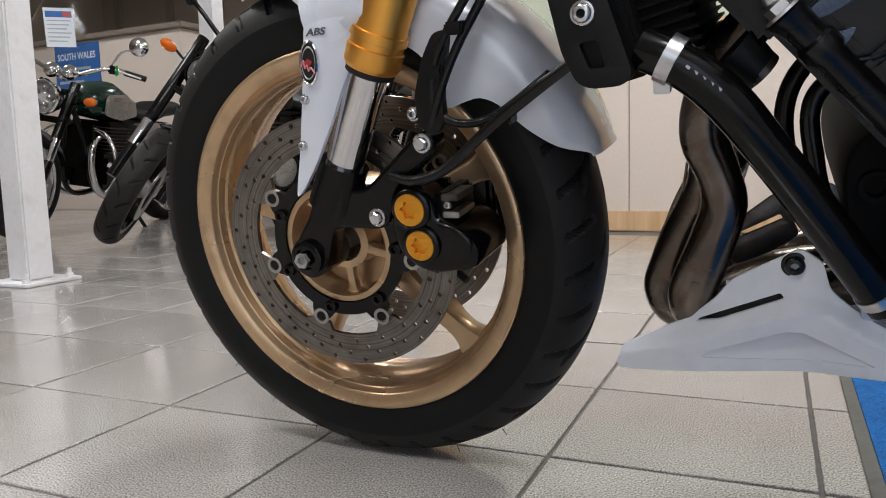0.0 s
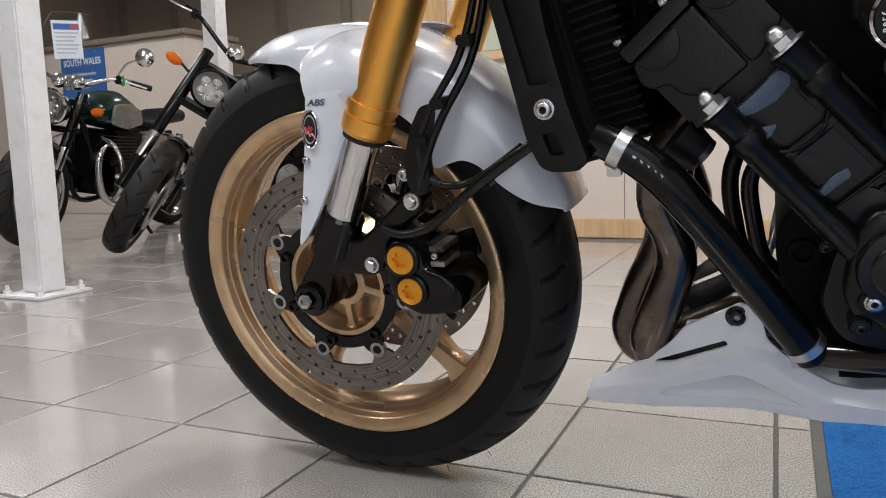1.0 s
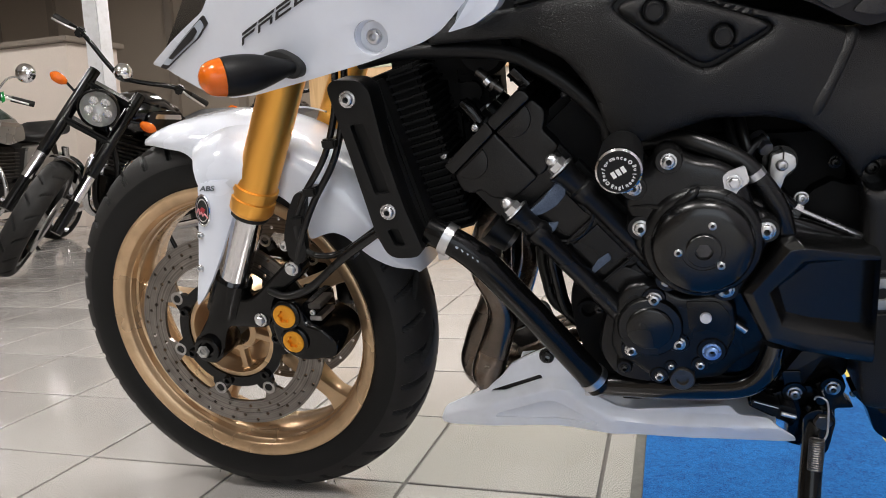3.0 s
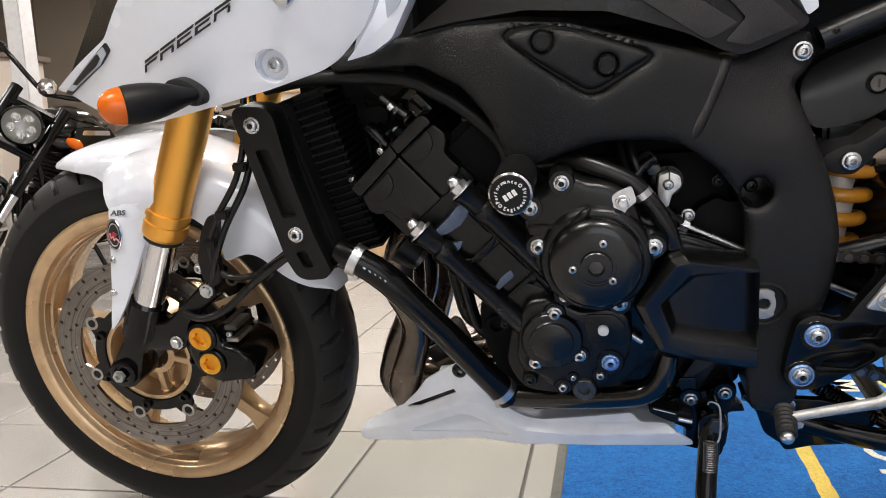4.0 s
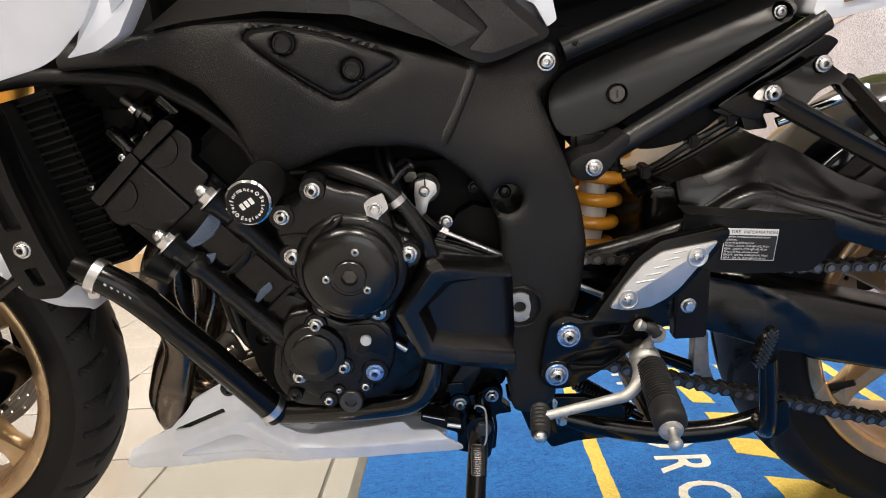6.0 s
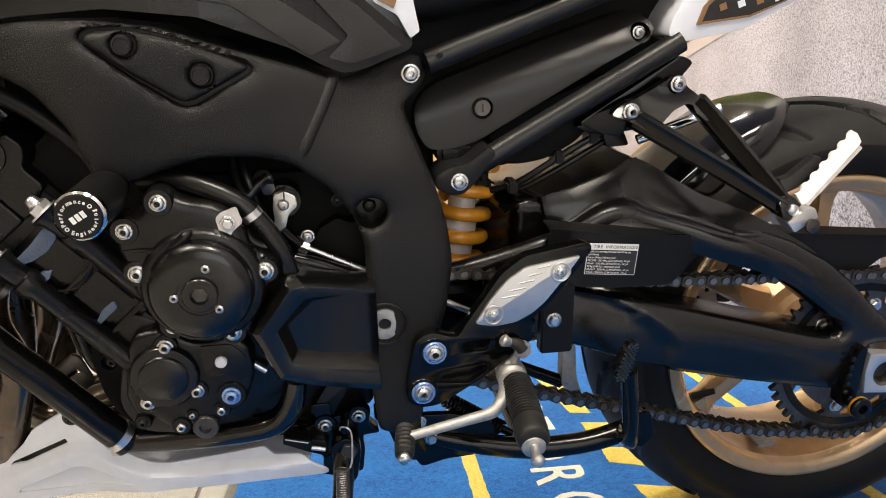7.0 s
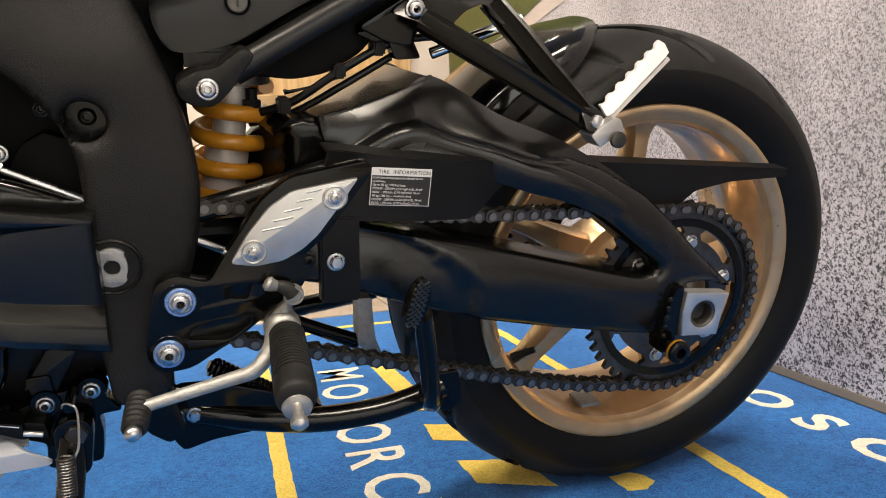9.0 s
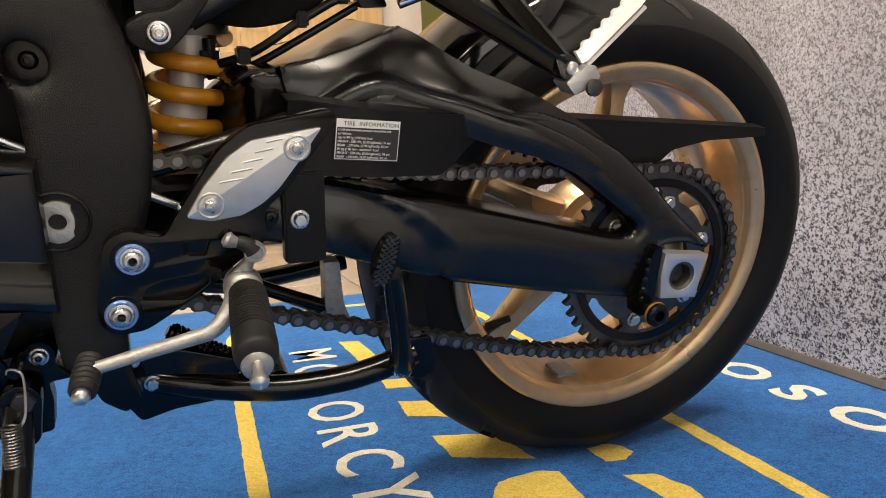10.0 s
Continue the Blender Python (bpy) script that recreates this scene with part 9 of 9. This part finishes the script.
        part("mirror", moved(lathe([(0.0, 0.02), (0.04, 0.015), (0.056, 0.0), (0.056, -0.006), (0.0, -0.006)], 28), Matrix.Translation(hb + Vector((0.07, s * 0.42, 0.27))) @ Matrix.Rotation(radians(100), 4, "Z")), CHROME if chrome_fork else PLASTIC, ms, "round mirror")
    for s in extras.get("clocks", (-0.055, 0.055)):
        part("clock", moved(lathe([(0.0, -0.03), (0.02, -0.028), (0.036, -0.018), (0.046, 0.0), (0.048, 0.02), (0.044, 0.026), (0.0, 0.022)], 24), Matrix.Translation(c0 + up * 0.68 * tall + Vector((-0.02, s, 0.05))) @ Matrix.Rotation(radians(-90), 4, "Z") @ Matrix.Rotation(radians(-35), 4, "X")), CHROME, host, "chrome instrument")
    fen = []
    for i in range(13):
        a = radians(25 + 62 * i / 12)
        fen.append([c0 + turn @ Vector((0.335 * math.cos(a) - 0.008 * u * u, 0.065 * u, (0.335 - 0.02 * u * u) * math.sin(a))) for u in (-1, -0.6, 0, 0.6, 1)])
    part("front_mudguard", thicken(skin(fen, cap=False, closed=False), 0.003), paint, host)
    fen = []
    for i in range(13):
        a = radians(0 + 130 * i / 12)
        fen.append([c1 + Vector((0.345 * math.cos(a), 0.085 * u, (0.345 - 0.025 * u * u) * math.sin(a))) for u in (-1, -0.6, 0, 0.6, 1)])
    part("rear_mudguard", thicken(skin(fen, cap=False, closed=False), 0.003), paint, host)
    part("side_stand", rod((0.7, -0.16, 0.25), (0.74, -0.33, 0.02), 0.012), SATIN, host)
    if extras.get("bars"):
        for s in (-1, 1):
            part("crash_bar", tube([(0.45, s * 0.06, 0.66), (0.44, s * 0.2, 0.62), (0.44, s * 0.27, 0.5), (0.46, s * 0.26, 0.36), (0.52, s * 0.16, 0.26)], 0.013, 12), CHROME, host, "chrome crash bar")
        part("radiator", box(0.42, 0.46, -0.12, 0.12, 0.4, 0.68, 0.006), SATIN, host)
        # tall clear screen with a price sheet hanging on it
        rows = []
        for i in range(9):
            t = i / 8
            rows.append([Vector((0.12 + 0.12 * t + 0.05 * u * u, 0.22 * u * (1 - 0.35 * t * t), 0.95 + 0.42 * t)) for u in [k / 6 - 1 for k in range(13)]])
        scr = part("windscreen", thicken(skin(rows, cap=False, closed=False), 0.003), SCREEN, host, "clear touring windscreen")
        scr.visible_shadow = False
        sheet = part("price_sheet", moved(box(-0.075, 0.075, -0.001, 0.001, -0.105, 0.105), extras["sheet"]), PAPER, host, "printed price sheet")
        part("band", moved(box(-0.066, 0.066, -0.0018, 0.0018, 0.055, 0.088), extras["sheet"]), PAPERBLUE, sheet)
        part("band", moved(box(0.02, 0.062, -0.0022, 0.0022, 0.06, 0.082), extras["sheet"]), PAPERRED, sheet)
        for i in range(6):
            part("text_bar", moved(box(-0.062, 0.06 - 0.012 * (i % 3), -0.0018, 0.0018, 0.034 - 0.022 * i, 0.04 - 0.022 * i), extras["sheet"]), PRINTGREY, sheet)
        part("tag", moved(box(-0.018, 0.018, -0.001, 0.001, -0.03, 0.03), Matrix.Translation(hb + Vector((0.09, -0.3, 0.1))) @ pose(0, 0, 0, 0, 20, 60)), GREENTAG, host, "green paper tag")
    # the whole front end turned with the bars
    axis = Matrix.Translation(c0) @ Matrix.Rotation(radians(extras.get("steer", 6)), 4, up) @ Matrix.Translation(-c0)
    for ob in host.children:
        if ob.name.split(".")[0] in ("front_tyre", "fork_leg", "front_indicator", "yoke", "headlight", "handlebar", "grip", "lever", "switch_box", "mirror_stem", "clock", "front_mudguard"):
            for piece in [ob] + list(ob.children):
                piece.data.transform(axis)
    return host


TO_VIEW = pose(0.1, -0.12, 1.2, 0, -8, -50)
parked_bike(pose(-3.52, 2.09, 0.0, 0, 0, 105) @ pose(0, 0, 0, 8), "dark green and silver classic motorcycle with chrome crash bars", DARKGREEN, SILVER, True,
            {"tank": "dark green and silver fuel tank", "bars": True, "sheet": TO_VIEW})
parked_bike(pose(-2.428, 1.894, 0.0, 0, 0, 86) @ pose(0, 0, 0, 15), "black roadster motorcycle with a round headlight", GLOSS, SATIN, False, {"tank": "gloss black fuel tank", "steer": 42, "tall": 1.22, "spread": 0.12, "clocks": (0.0,), "mirrors": False, "rake": (0.55, 0, 0.835)})
parked_bike(pose(-2.1, 3.3, 0.0, 0, 0, 100) @ pose(0, 0, 0, 9), "black motorcycle parked behind the roadster", GLOSS, SATIN, False, {"tank": "black fuel tank"})

sign = thing("poster", "blue poster on the beige partition", "poster")
part("sheet", box(-6.03, -5.43, 4.338, 4.349, 1.12, 1.56), PAPERBLUE, sign, smooth=0)
words("SOUTH WALES", 0.085, pose(-5.99, 4.337, 1.42, 90, 0, 0), PAPER, "lettering", sign, "white SOUTH WALES lettering", 0.0005, font_scale_x=0.9, bold=0.002)
for i in range(3):
    part("text_bar", box(-5.98, -5.55 - 0.05 * i, 4.3365, 4.3379, 1.32 - 0.06 * i, 1.345 - 0.06 * i), PRINTGREY, sign, smooth=0)

# ---- floor tiles ----
def tile_data(lx, ly):
    bm = box(-lx / 2, lx / 2, -ly / 2, ly / 2, -0.009, 0.0, 0.0012, 1)
    ob = mesh_object("tile", bm, TILE, 40)
    me = ob.data
    bpy.data.objects.remove(ob)
    return me


TILE_ME = tile_data(PX - 0.0055, PY - 0.0055)
rest = bmesh.new()
count = 0
for i in range(-26, 15):
    for j in range(-15, 22):
        cx, cy = (i + 0.5) * PX, (j + 0.5) * PY
        p = GRID @ Vector((cx, cy, 0))
        if not (X0 + 0.2 < p.x < X1 - 0.2 and Y0 + 0.2 < p.y < Y1 - 0.2):
            continue
        if p.x > BOARD - 0.18 or (p.y > BACK - 0.14 and p.x > -1.6):
            continue
        tilt = Matrix.Rotation(random.gauss(0, 0.0012), 4, "X") @ Matrix.Rotation(random.gauss(0, 0.0012), 4, "Y")
        m = GRID @ Matrix.Translation((cx, cy, random.gauss(-0.0003, 0.0003))) @ tilt
        if -3.0 < p.x < 1.3 and -0.9 < p.y < 2.9 and count < 300:
            count += 1
            ob = new("tile", TILE_ME)
            ob.parent = floor
            ob.matrix_basis = m
        else:
            rest.from_mesh(TILE_ME)
            rest.verts.ensure_lookup_table()
            bmesh.ops.transform(rest, matrix=m, verts=rest.verts[-len(TILE_ME.vertices):])
ob = part("tiles_far", rest, TILE, floor)
ob["kind"] = "stuff"
